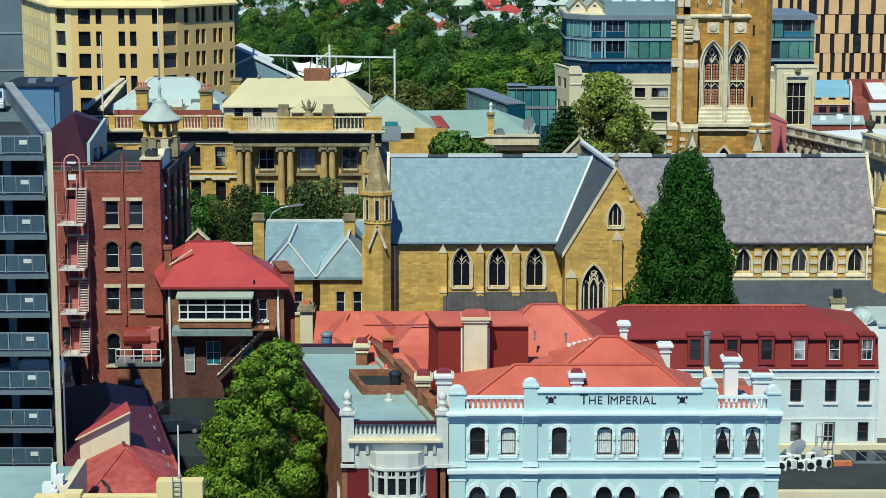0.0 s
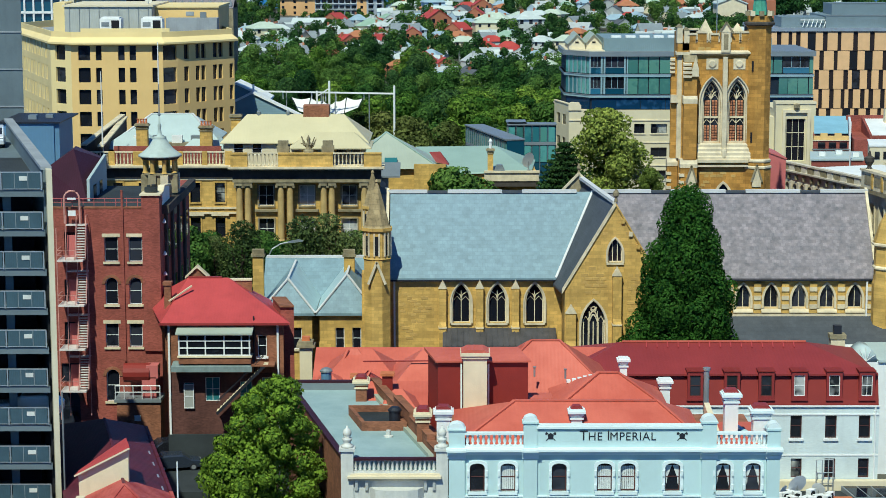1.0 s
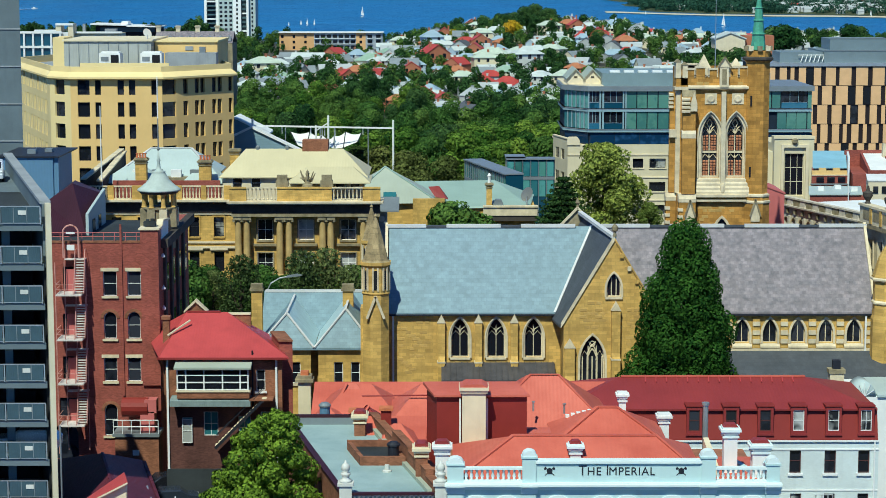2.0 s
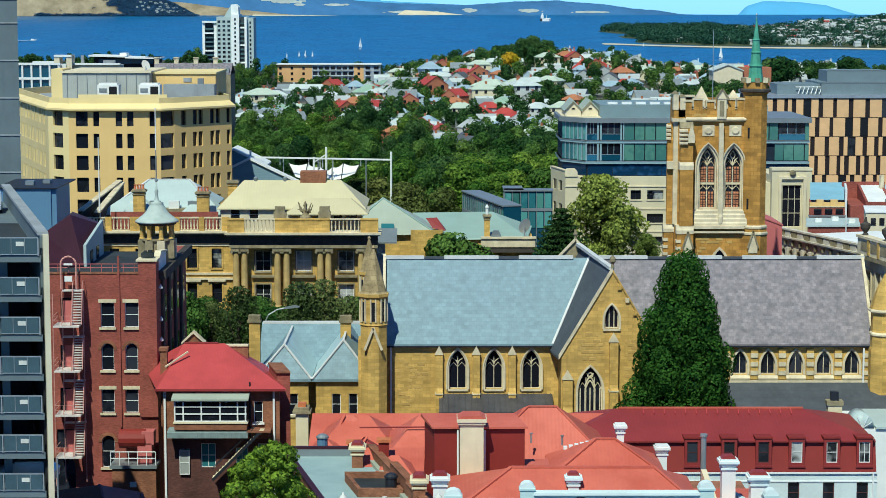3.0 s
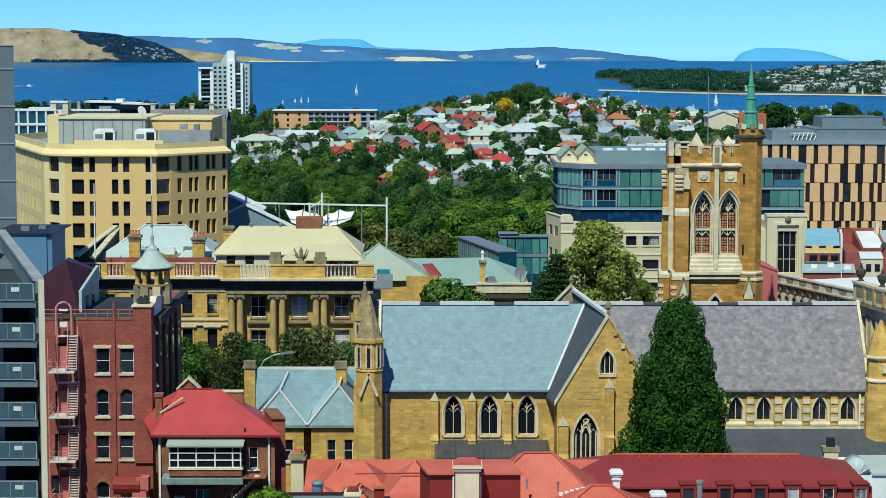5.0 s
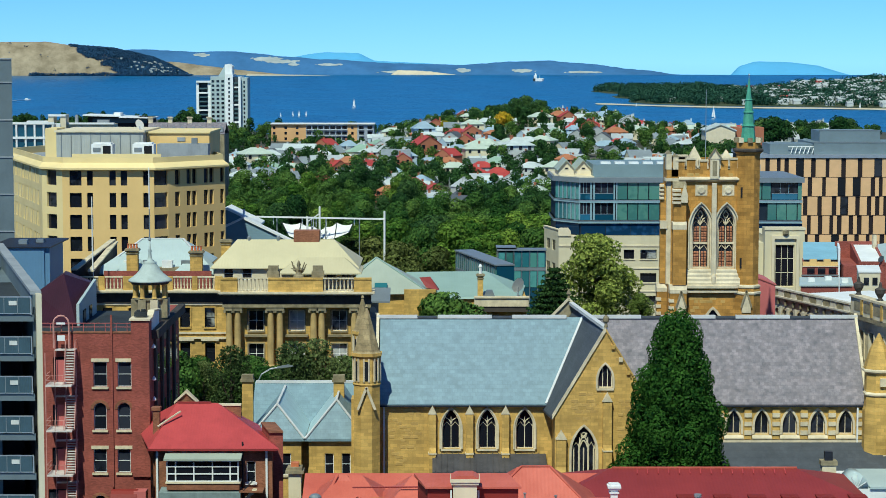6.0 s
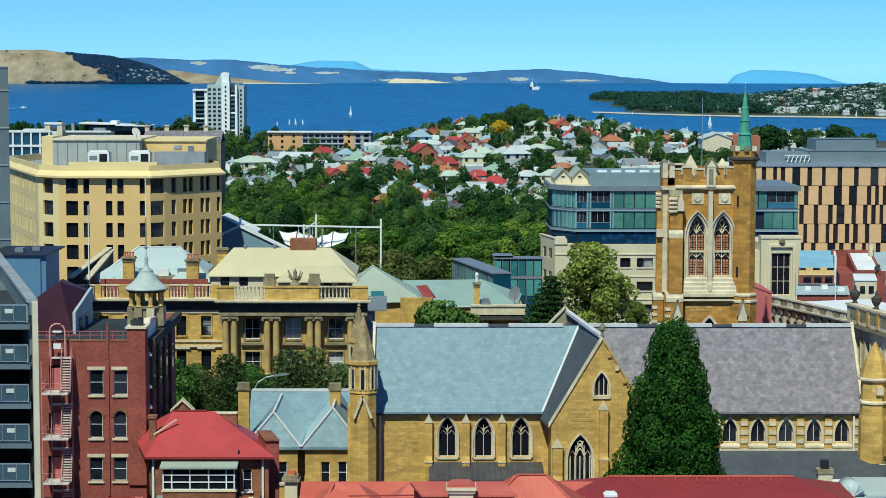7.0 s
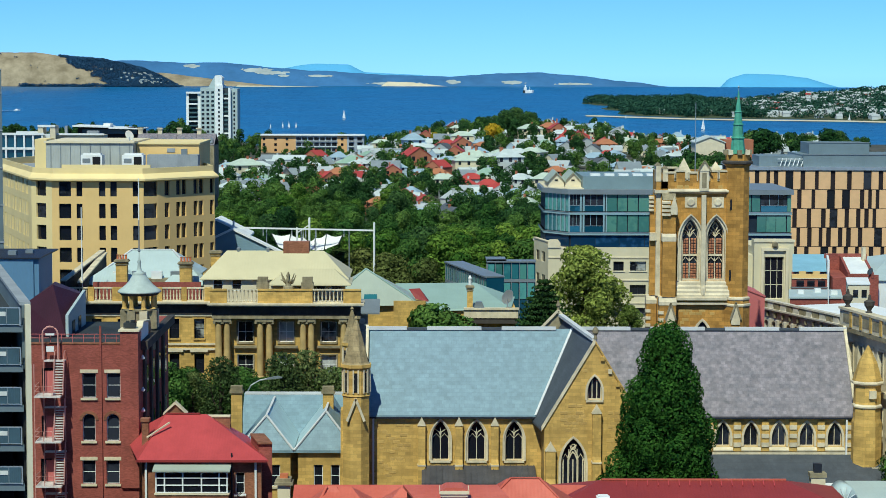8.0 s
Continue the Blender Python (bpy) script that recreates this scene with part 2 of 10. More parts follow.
# ---------- geometry helpers ----------
class G:
    """Collects faces; ob() makes them one mesh. skew=(y0): the plan is sheared back from the front at y0 to fit the
    camera's view.
    """
    SLANT = 0.235

    def __init__(self, skew=None, turn=None):
        self.v, self.f, self.skew, self.turn = [], [], skew, turn

    def poly(self, *pts):
        k = len(self.v)
        self.v += [tuple(p) for p in pts]
        self.f.append(tuple(range(k, k + len(pts))))
        return self

    def box(self, x0, x1, y0, y1, z0, z1):
        k = len(self.v)
        self.v += [(x, y, z) for z in (z0, z1) for x, y in ((x0, y0), (x1, y0), (x1, y1), (x0, y1))]
        self.f += [tuple(k + i for i in q) for q in ((3, 2, 1, 0), (4, 5, 6, 7), (0, 1, 5, 4), (1, 2, 6, 5), (2, 3, 7, 6), (3, 0, 4, 7))]
        return self

    def loft(self, rings, cap=True):
        """Closed rings of equal count joined one after another."""
        k, n = len(self.v), len(rings[0])
        for r in rings:
            self.v += [tuple(p) for p in r]
        for j in range(len(rings) - 1):
            for i in range(n):
                a, b = k + j * n + i, k + j * n + (i + 1) % n
                self.f.append((a, b, b + n, a + n))
        if cap:
            self.f.append(tuple(range(k + n - 1, k - 1, -1)))
            self.f.append(tuple(range(k + (len(rings) - 1) * n, k + len(rings) * n)))
        return self

    def prism_y(self, pts, y0, y1):
        """A shape in x and z, run from y0 to y1."""
        return self.loft([[(x, y, z) for x, z in pts] for y in (y0, y1)])

    def prism_x(self, pts, x0, x1):
        return self.loft([[(x, y, z) for y, z in pts] for x in (x0, x1)])

    def prism_z(self, pts, z0, z1):
        return self.loft([[(x, y, z) for x, y in pts] for z in (z0, z1)])

    def lathe(self, x, y, prof, n=12, rot=0.0):
        """prof: radius and height, from the bottom up."""
        return self.loft([[(x + r * math.cos(rot + 2 * math.pi * i / n), y + r * math.sin(rot + 2 * math.pi * i / n), z) for i in range(n)] for r, z in prof])

    def tube(self, pts, r, n=6):
        rings = []
        for i, p in enumerate(pts):
            a, b = Vector(pts[max(0, i - 1)]), Vector(pts[min(len(pts) - 1, i + 1)])
            d = (b - a).normalized()
            s = d.orthogonal().normalized()
            w = d.cross(s)
            rr = r[i] if isinstance(r, (list, tuple)) else r
            rings.append([Vector(p) + rr * (math.cos(2 * math.pi * j / n) * s + math.sin(2 * math.pi * j / n) * w) for j in range(n)])
        return self.loft(rings)

    def beam(self, p, q, w, h):
        """A bar of that width and height from p to q, hung level."""
        p, q = Vector(p), Vector(q)
        d = (q - p).normalized()
        s = d.cross(Vector((0, 0, 1)))
        s = s.normalized() if s.length > 1e-4 else Vector((1, 0, 0))
        u = s.cross(d)
        return self.loft([[c + a * w / 2 * s + b * h / 2 * u for a, b in ((-1, -1), (1, -1), (1, 1), (-1, 1))] for c in (p, q)])

    def wall(self, x0, x1, z0, z1, y, th, holes=()):
        """An upright wall, front at y, with openings (x centre, foot, width, height, kind)."""
        xs = sorted({x0, x1, *(h[0] - h[2] / 2 for h in holes), *(h[0] + h[2] / 2 for h in holes)})
        zs = sorted({z0, z1, *(h[1] for h in holes), *(h[1] + h[3] for h in holes)})
        xs, zs = [x for x in xs if x0 <= x <= x1], [z for z in zs if z0 <= z <= z1]
        for i in range(len(xs) - 1):
            run = None
            for j in range(len(zs) - 1):
                xm, zm = (xs[i] + xs[i + 1]) / 2, (zs[j] + zs[j + 1]) / 2
                if any(abs(xm - h[0]) < h[2] / 2 and h[1] < zm < h[1] + h[3] for h in holes):
                    if run is not None:
                        self.poly((xs[i], y, run), (xs[i + 1], y, run), (xs[i + 1], y, zs[j]), (xs[i], y, zs[j]))
                    run = None
                elif run is None:
                    run = zs[j]
            if run is not None:
                self.poly((xs[i], y, run), (xs[i + 1], y, run), (xs[i + 1], y, zs[-1]), (xs[i], y, zs[-1]))
        for h in holes:
            out = outline(h[2], h[3], h[4] if len(h) > 4 else "rect")
            pts = [(h[0] + a, h[1] + b) for a, b in out]
            for a, b in zip(pts, pts[1:] + pts[:1]):
                self.poly((a[0], y, a[1]), (b[0], y, b[1]), (b[0], y + th, b[1]), (a[0], y + th, a[1]))
            if len(pts) > 4:
                xa, xb, zt = h[0] - h[2] / 2, h[0] + h[2] / 2, h[1] + h[3]
                top = pts[2:] + pts[:0]
                right = [p for p in pts[1:] if p[0] >= h[0] - 1e-6]
                left = [p for p in pts[1:] if p[0] <= h[0] + 1e-6]
                for a, b in zip(right, right[1:]):
                    self.poly((a[0], y, a[1]), (xb, y, a[1]), (xb, y, b[1]), (b[0], y, b[1]))
                if right[-1][1] < zt - 1e-4:
                    self.poly((right[-1][0], y, right[-1][1]), (xb, y, right[-1][1]), (xb, y, zt), (right[-1][0], y, zt))
                left = left + [pts[0]] if left[-1] != pts[0] else left
                for a, b in zip(left, left[1:]):
                    self.poly((a[0], y, a[1]), (b[0], y, b[1]), (xa, y, b[1]), (xa, y, a[1]))
        self.poly((x0, y, z0), (x0, y, z1), (x0, y + th, z1), (x0, y + th, z0))
        self.poly((x1, y, z0), (x1, y, z1), (x1, y + th, z1), (x1, y + th, z0))
        self.poly((x0, y, z1), (x1, y, z1), (x1, y + th, z1), (x0, y + th, z1))
        return self

    def hip(self, x0, x1, y0, y1, z, top, ins=None, over=0.3, th=0.14, ridge=None):
        """A hipped roof over that plan; its ridge runs along x. ins: how far the hips draw in."""
        ins = (y1 - y0) / 2 if ins is None else ins
        a, b, c, d = x0 - over, x1 + over, y0 - over, y1 + over
        ym = (y0 + y1) / 2 if ridge is None else ridge
        i0, i1 = (ins if isinstance(ins, tuple) else (ins, ins))
        r0, r1 = (a + i0, ym, top), (b - i1, ym, top)
        self.poly((a, c, z), (b, c, z), r1, r0).poly((b, d, z), (a, d, z), r0, r1)
        self.poly((a, d, z), (a, c, z), r0).poly((b, c, z), (b, d, z), r1)
        self.box(a, b, c, d, z - th, z - 0.004)
        return self

    def gable_y(self, x0, x1, y0, y1, z, top, over=0.25, th=0.14):
        """A gabled roof whose ridge runs along y."""
        xm = (x0 + x1) / 2
        s = (top - z) / (xm - x0)
        p = [(x0 - over, z - over * s), (xm, top), (x1 + over, z - over * s), (x1 + over, z - over * s + th), (xm, top + th * 1.4), (x0 - over, z - over * s + th)]
        return self.prism_y(p, y0 - over, y1 + over)

    def gable_x(self, x0, x1, y0, y1, z, top, over=0.25, th=0.14):
        ym = (y0 + y1) / 2
        s = (top - z) / (ym - y0)
        p = [(y0 - over, z - over * s), (ym, top), (y1 + over, z - over * s), (y1 + over, z - over * s + th), (ym, top + th * 1.4), (y0 - over, z - over * s + th)]
        return self.prism_x(p, x0 - over, x1 + over)

    def mesh(self, name, m, smooth=False):
        me = bpy.data.meshes.new(name)
        vs = self.v
        if self.skew is not None:
            vs = [(x - self.SLANT * (y - self.skew), y, z) for x, y, z in vs]
        if self.turn is not None:
            ox, oy, a = self.turn
            ca, sa = math.cos(radians(a)), math.sin(radians(a))
            vs = [(ox + x * ca - y * sa, oy + x * sa + y * ca, z) for x, y, z in vs]
        me.from_pydata(vs, [], self.f)
        bm = bmesh.new()
        bm.from_mesh(me)
        bmesh.ops.remove_doubles(bm, verts=bm.verts, dist=0.0004)
        bmesh.ops.recalc_face_normals(bm, faces=bm.faces)
        bm.to_mesh(me)
        bm.free()
        me.materials.append(m)
        if smooth:
            me.polygons.foreach_set("use_smooth", [True] * len(me.polygons))
        return me

    def split(self):
        """The separate solids, each as a collector of its own."""
        up = list(range(len(self.v)))

        def root(i):
            while up[i] != i:
                up[i] = up[up[i]]
                i = up[i]
            return i

        for f in self.f:
            for i in f[1:]:
                up[root(i)] = root(f[0])
        sets = {}
        for f in self.f:
            sets.setdefault(root(f[0]), []).append(f)
        out = []
        for fs in sets.values():
            g = G(self.skew, self.turn)
            g.SLANT = self.SLANT
            ids = sorted({i for f in fs for i in f})
            at = {i: k for k, i in enumerate(ids)}
            g.v, g.f = [self.v[i] for i in ids], [tuple(at[i] for i in f) for f in fs]
            out.append(g)
        return out

    def ob(self, name, m, parent=None, label="", smooth=False):
        if name in ("coping", "moulding", "bracket", "party_wall", "pier_moulding", "gablet", "side_wall", "tracery"):
            made = [g.single(name, m, parent, label, smooth) for g in self.split()]
            return made[0]
        return self.single(name, m, parent, label, smooth)

    def single(self, name, m, parent=None, label="", smooth=False):
        o = new(name, self.mesh(name, m, smooth))
        o.parent = parent
        return tagged(o, label)


def thing(name, label, category, group="", kind="", at=(0, 0, 0)):
    e = new(name)
    e.location = at
    return tagged(e, label, category, group, kind)


def outline(w, h, kind):
    """The outline of an opening, from its left foot round: rect, arch (round head), low (flat arch), gothic (pointed)."""
    a = w / 2
    if kind == "arch":
        return [(-a, 0), (a, 0)] + [(a * math.cos(t * math.pi / 10), h - a + a * math.sin(t * math.pi / 10)) for t in range(11)]
    if kind == "low":
        k = 0.22 * w
        return [(-a, 0), (a, 0)] + [(a * math.cos(t * math.pi / 8), h - k + k * math.sin(t * math.pi / 8)) for t in range(9)]
    if kind == "gothic":
        rise = w * 0.95
        r = (a * a + rise * rise) / (2 * a)
        e = math.asin(min(1, rise / r))
        right = [(a - r + r * math.cos(e * t / 6), h - rise + r * math.sin(e * t / 6)) for t in range(7)]
        return [(-a, 0), (a, 0)] + right[:-1] + [(0, h)] + [(-x, z) for x, z in reversed(right[:-1])]
    return [(-a, 0), (a, 0), (a, h), (-a, h)]


MESHES = {}


def ring_mesh(key, w, h, kind, band, y0, y1, m, grow=0.0, bars=()):
    """A band round an opening (inwards from its outline grown by grow), with extra bars (x0, x1, z0, z1)."""
    if key not in MESHES:
        g = G()
        out = outline(w + 2 * grow, h + grow, kind)
        k = 1 - 2 * band / (w + 2 * grow)
        kz = 1 - (band if grow else 2 * band) / (h + grow)
        off = 0 if grow else band
        inn = [(x * k, z * kz + off) for x, z in out]
        n = len(out)
        for i in range(n):
            if grow and i == 0:
                continue
            j = (i + 1) % n
            a, b, c, d = out[i], out[j], inn[j], inn[i]
            g.loft([[(p[0], y, p[1]) for p in (a, b, c, d)] for y in (y0, y1)])
        for x0, x1, z0, z1 in bars:
            g.box(x0, x1, y0 + 0.01, y1, z0, z1)
        MESHES[key] = g.mesh(key, m)
    return MESHES[key]


def window(parent, x, y, z, w, h, kind="rect", frame=None, pane=None, cols=1, rows=2, deep=0.16, band=0.07, turn=0.0, surround=None, grow=0.16, sill=None, name="window"):
    """A window in an opening whose wall face is at y: frame with glazing bars, pane, and, if asked for, a moulded surround and a sill."""
    frame, pane = frame or WHITE, pane or PANE
    bars = [(-w / 2 + w * i / cols - band * 0.35, -w / 2 + w * i / cols + band * 0.35, 0.02, h * (0.98 if kind == "rect" else 0.82)) for i in range(1, cols)]
    bars += [(-w / 2 + 0.02, w / 2 - 0.02, h * j / rows - band * 0.4, h * j / rows + band * 0.4) for j in range(1, rows)]
    key = "%s %.2f %.2f %s %d %d %.2f %.2f " % (kind, w, h, frame.name, cols, rows, deep, band)
    o = new(name, ring_mesh(key + "frame", w, h, kind, band, deep, deep + 0.07, frame, bars=bars))
    o.parent = parent
    o.matrix_basis = pose(x, y, z, 0, 0, turn)
    key2 = "%s %.2f %.2f %s %.2f pane" % (kind, w, h, pane.name, deep)
    if key2 not in MESHES:
        MESHES[key2] = G().prism_y(outline(w, h, kind), deep + 0.05, deep + 0.065).mesh("pane", pane)
    q = new("pane", MESHES[key2])
    q.parent = o
    if surround:
        r = new("surround", ring_mesh(key + surround.name + "%.2f" % grow, w, h, kind, grow, -0.1, 0.0, surround, grow=grow))
        r.parent = o
    if sill:
        key3 = "%.2f %s sill" % (w, sill.name)
        if key3 not in MESHES:
            MESHES[key3] = G().box(-w / 2 - 0.14, w / 2 + 0.14, -0.16, 0.1, -0.2, 0.0).mesh("sill", sill)
        r = new("sill", MESHES[key3])
        r.parent = o
    return o


def leaves(name, m, blobs, n, size, seed, flat=0.5, hollow=0.75):
    """A crown of n small leaf clumps lying over a set of blobs (x, y, z, rx, ry, rz)."""
    rng = np.random.default_rng(seed)
    b = np.array(blobs, float)
    area = (b[:, 3] * b[:, 4] + b[:, 4] * b[:, 5] + b[:, 3] * b[:, 5])
    k = rng.choice(len(b), n, p=area / area.sum())
    d = rng.normal(size=(n, 3))
    d /= np.linalg.norm(d, axis=1)[:, None]
    rad = hollow + (1.06 - hollow) * rng.random(n) ** 0.6
    rad *= 1 + 0.12 * np.sin(d[:, 0] * 5 + k) * np.cos(d[:, 2] * 6 + 2 * k)
    c = b[k, :3] + d * b[k, 3:] * rad[:, None]
    nor = d * (1 - flat) + rng.normal(size=(n, 3)) * flat
    nor /= np.linalg.norm(nor, axis=1)[:, None]
    s = np.cross(nor, rng.normal(size=(n, 3)))
    s /= np.linalg.norm(s, axis=1)[:, None]
    t = np.cross(nor, s)
    a = size * (0.55 + 0.9 * rng.random(n))[:, None]
    w = a * (0.5 + 0.3 * rng.random(n))[:, None]
    lift = nor * a * 0.25
    v = np.stack([c - s * a, c - t * w + lift, c + s * a, c + t * w + lift], 1).reshape(-1, 3)
    me = bpy.data.meshes.new(name)
    me.vertices.add(4 * n)
    me.vertices.foreach_set("co", v.ravel())
    me.loops.add(4 * n)
    me.loops.foreach_set("vertex_index", np.arange(4 * n))
    me.polygons.add(n)
    me.polygons.foreach_set("loop_start", np.arange(0, 4 * n, 4))
    me.polygons.foreach_set("loop_total", np.full(n, 4))
    me.update(calc_edges=True)
    me.materials.append(m)
    return me


# ---------- ground, water, far hills ----------
def step(a, b, x):
    k = min(1, max(0, (x - a) / (b - a)))
    return k * k * (3 - 2 * k)


def land(x, y):
    """Height of the ground: level streets, a rise at the church, flat quay, a low hill with houses, then the shore."""
    z = 3.0 * step(185, 205, y) - 3.0 * step(240, 330, y)
    crest = 4 + 10 * step(-45, 35, x) - 8 * step(85, 150, x) + 9.5 * step(-105, -140, x)
    z += crest * step(760, 1170, y) - (crest + 16) * step(1230, 1520, y)
    z += 0.8 * math.sin(x / 31) * math.cos(y / 47) * step(600, 800, y)
    return z


def sea(y):
    return -12 + 32.8 * (max(0, y - 1250) / 3450) ** 2


def sheet(name, xs, ys, height, m, label, category, kind="structure"):
    g = G()
    n = len(xs)
    g.v = [(x, y, height(x, y)) for y in ys for x in xs]
    g.f = [(j * n + i, j * n + i + 1, (j + 1) * n + i + 1, (j + 1) * n + i) for j in range(len(ys) - 1) for i in range(n - 1)]
    return tagged(g.ob(name, m, smooth=True), label, category, kind=kind)


sheet("ground", [-1500 + 3000 * (i / 120) for i in range(121)], [-300, -100, 0, 60, 110, 150] + [170 + 10 * i for i in range(140)], land, GROUND,
      "town ground of streets, yards and lawns running down to the water", "ground")

WATER = mat("estuary water", (0.01, 0.105, 0.25), 0.35, var=0.25, size=70, fine=7, bump=0.25, spec=0.2, tone=(0.014, 0.15, 0.33))
sheet("water", [-2600 + 5200 * i / 40 for i in range(41)], [1260 + 3440 * i / 50 for i in range(51)], lambda x, y: sea(y), WATER,
      "deep blue ruffled estuary water", "water")


def line(x, pts):
    """A height that runs from point to point (x, z)."""
    if x <= pts[0][0]:
        return pts[0][1]
    for (xa, za), (xb, zb) in zip(pts, pts[1:]):
        if x <= xb:
            return za + (zb - za) * (x - xa) / (xb - xa)
    return pts[-1][1]


def far_hill(name, m, label, y, depth, base, pts, rough=2.0, seed=1.0, n=320, keep=None, lift=0.0):
    """A far ridge whose crest runs through pts; its slope comes down towards the water in front. keep: which faces stay."""
    x0, x1 = pts[0][0], pts[-1][0]
    xs = [x0 + (x1 - x0) * i / n for i in range(n + 1)]
    rows = 90 if keep else 12

    def h(x, yy):
        k = (yy - y) / depth
        c = line(x, pts) + rough * noise.noise((x / 60, seed, 0)) + 0.5 * rough * noise.noise((x / 17, seed, 3))
        z = base + (max(c, base) - base) * math.sin(min(1, max(0, k)) * math.pi / 2) ** 0.8
        return z + lift + (0.6 * lift * noise.noise((x / 7, yy / 7, seed)) if lift else 0)

    o = sheet(name, xs, [y + depth * j / rows for j in range(rows + 1)], h, m, label, "hills")
    if keep:
        bm = bmesh.new()
        bm.from_mesh(o.data)
        bmesh.ops.delete(bm, geom=[f for f in bm.faces if not keep(f.calc_center_median())], context="FACES")
        bm.to_mesh(o.data)
        bm.free()
    return o


DRY_GRASS = mat("dry grass slope", (0.31, 0.245, 0.145), 0.95, var=0.4, size=38, fine=9, tone=(0.38, 0.31, 0.2))
# far surfaces: distance haze put into these bluish base colours
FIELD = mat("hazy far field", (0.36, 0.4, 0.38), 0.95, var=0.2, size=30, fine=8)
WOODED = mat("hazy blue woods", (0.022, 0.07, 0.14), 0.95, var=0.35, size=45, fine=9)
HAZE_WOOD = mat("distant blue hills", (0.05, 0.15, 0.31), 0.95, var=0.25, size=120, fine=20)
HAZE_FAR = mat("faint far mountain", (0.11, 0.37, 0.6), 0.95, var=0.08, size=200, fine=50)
SAND = mat("pale sand", (0.6, 0.52, 0.36), 0.9, var=0.15, size=20)
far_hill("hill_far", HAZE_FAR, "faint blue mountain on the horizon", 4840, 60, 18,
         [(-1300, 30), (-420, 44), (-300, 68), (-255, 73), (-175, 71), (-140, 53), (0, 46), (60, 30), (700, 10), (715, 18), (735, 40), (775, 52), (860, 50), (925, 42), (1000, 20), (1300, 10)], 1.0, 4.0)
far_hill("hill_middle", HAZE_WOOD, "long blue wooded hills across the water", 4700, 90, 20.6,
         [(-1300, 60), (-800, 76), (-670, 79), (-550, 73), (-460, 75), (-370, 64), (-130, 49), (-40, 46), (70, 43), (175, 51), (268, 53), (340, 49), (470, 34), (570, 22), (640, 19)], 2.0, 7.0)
HILL = [(-1400, 92), (-961, 95), (-880, 95), (-793, 84), (-728, 79), (-638, 60), (-600, 44), (-555, 20), (-540, 16)]
far_hill("hill_bare", DRY_GRASS, "bare straw-coloured grassy hill over the water", 4560, 90, 18.5, HILL, 1.5, 2.0)
MIDDLE = [(-1300, 60), (-800, 76), (-670, 79), (-550, 73), (-460, 75), (-370, 64), (-130, 49), (-40, 46), (70, 43), (175, 51), (268, 53), (340, 49), (470, 34), (570, 22), (640, 19)]
SPOTS = ((-537, 66, 17, 4.5), (-385, 57, 34, 5), (-350, 51, 40, 4), (-322, 44, 12, 3), (-60, 27, 60, 3.2), (70, 31, 16, 5), (210, 30, 26, 4), (-240, 44, 30, 2.5), (350, 27, 40, 2.5))
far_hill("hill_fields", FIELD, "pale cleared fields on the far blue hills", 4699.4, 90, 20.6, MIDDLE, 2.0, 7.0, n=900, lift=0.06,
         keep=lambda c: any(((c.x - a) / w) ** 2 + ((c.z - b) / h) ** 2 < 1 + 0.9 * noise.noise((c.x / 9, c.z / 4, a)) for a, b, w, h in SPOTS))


def bare_hill(x, y):
    """Height of the bare hill's slope."""
    c = line(x, HILL) + 1.5 * noise.noise((x / 60, 2.0, 0)) + 0.75 * noise.noise((x / 17, 2.0, 3))
    return 18.5 + (max(c, 18.5) - 18.5) * math.sin(min(1, max(0, (y - 4560) / 90)) * math.pi / 2) ** 0.8


rng = random.Random(41)
scrub, cots = [], G()
for k in range(15000):
    x, y = rng.uniform(-960, -545), 4560 + 92 * rng.random() ** 1.4
    z = bare_hill(x, y)
    edge = -812 + 118 * max(0.0, 1 - (z - 24) / 56) + 30 * noise.noise((x / 40, z / 14, 4)) + 14 * noise.noise((x / 12, z / 5, 8))
    if x > edge or (z < 22.5 + 3 * noise.noise((x / 30, 0, 0)) and x > -900) or (rng.random() < 0.0016 and z > 30):
        r = rng.uniform(1.4, 2.8)
        scrub.append((x, y - 1, z + 0.4 * r, r * 1.6, r, r))
for k in range(46):
    x, y = rng.gauss(-610, 30), 4560 + rng.uniform(8, 55)
    z = bare_hill(x, y)
    if z > 22 and x < -560:
        w = rng.uniform(1.5, 3.5)
        cots.box(x - w, x + w, y - 6, y, z - 1, z + rng.uniform(2.2, 3.6))
tagged(cots.ob("far_cottages", FIELD), "scattered pale houses among the hillside scrub", "houses", kind="stuff")
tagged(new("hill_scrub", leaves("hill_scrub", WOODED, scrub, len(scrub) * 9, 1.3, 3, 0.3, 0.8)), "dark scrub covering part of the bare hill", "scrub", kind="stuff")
far_hill("hill_tail", DRY_GRASS, "low straw-coloured spit beyond the woods", 4640, 50, 19.5, [(-680, 52), (-598, 50), (-480, 36), (-400, 27), (-330, 20), (-300, 17)], 0.8, 3.0)
far_hill("sandspit", SAND, "low pale sand spit", 4600, 40, 18.4, [(-420, 22), (-330, 21), (-240, 19.6), (-150, 18)], 0.3, 3.0)
SANDBANK = [(-95, 22), (-80, 31), (-30, 30), (20, 25), (60, 21)]
far_hill("far_beach", SAND, "pale far beach under the hills", 4696, 14, 20.3, SANDBANK, 0.5, 5.0)


# ---------- cathedral ----------
def baluster(r, h):
    return [(r * 0.9, 0), (r * 0.9, 0.1 * h), (r * 0.45, 0.16 * h), (r, 0.38 * h), (r * 0.45, 0.72 * h), (r * 0.75, 0.8 * h), (r * 0.75, h)]


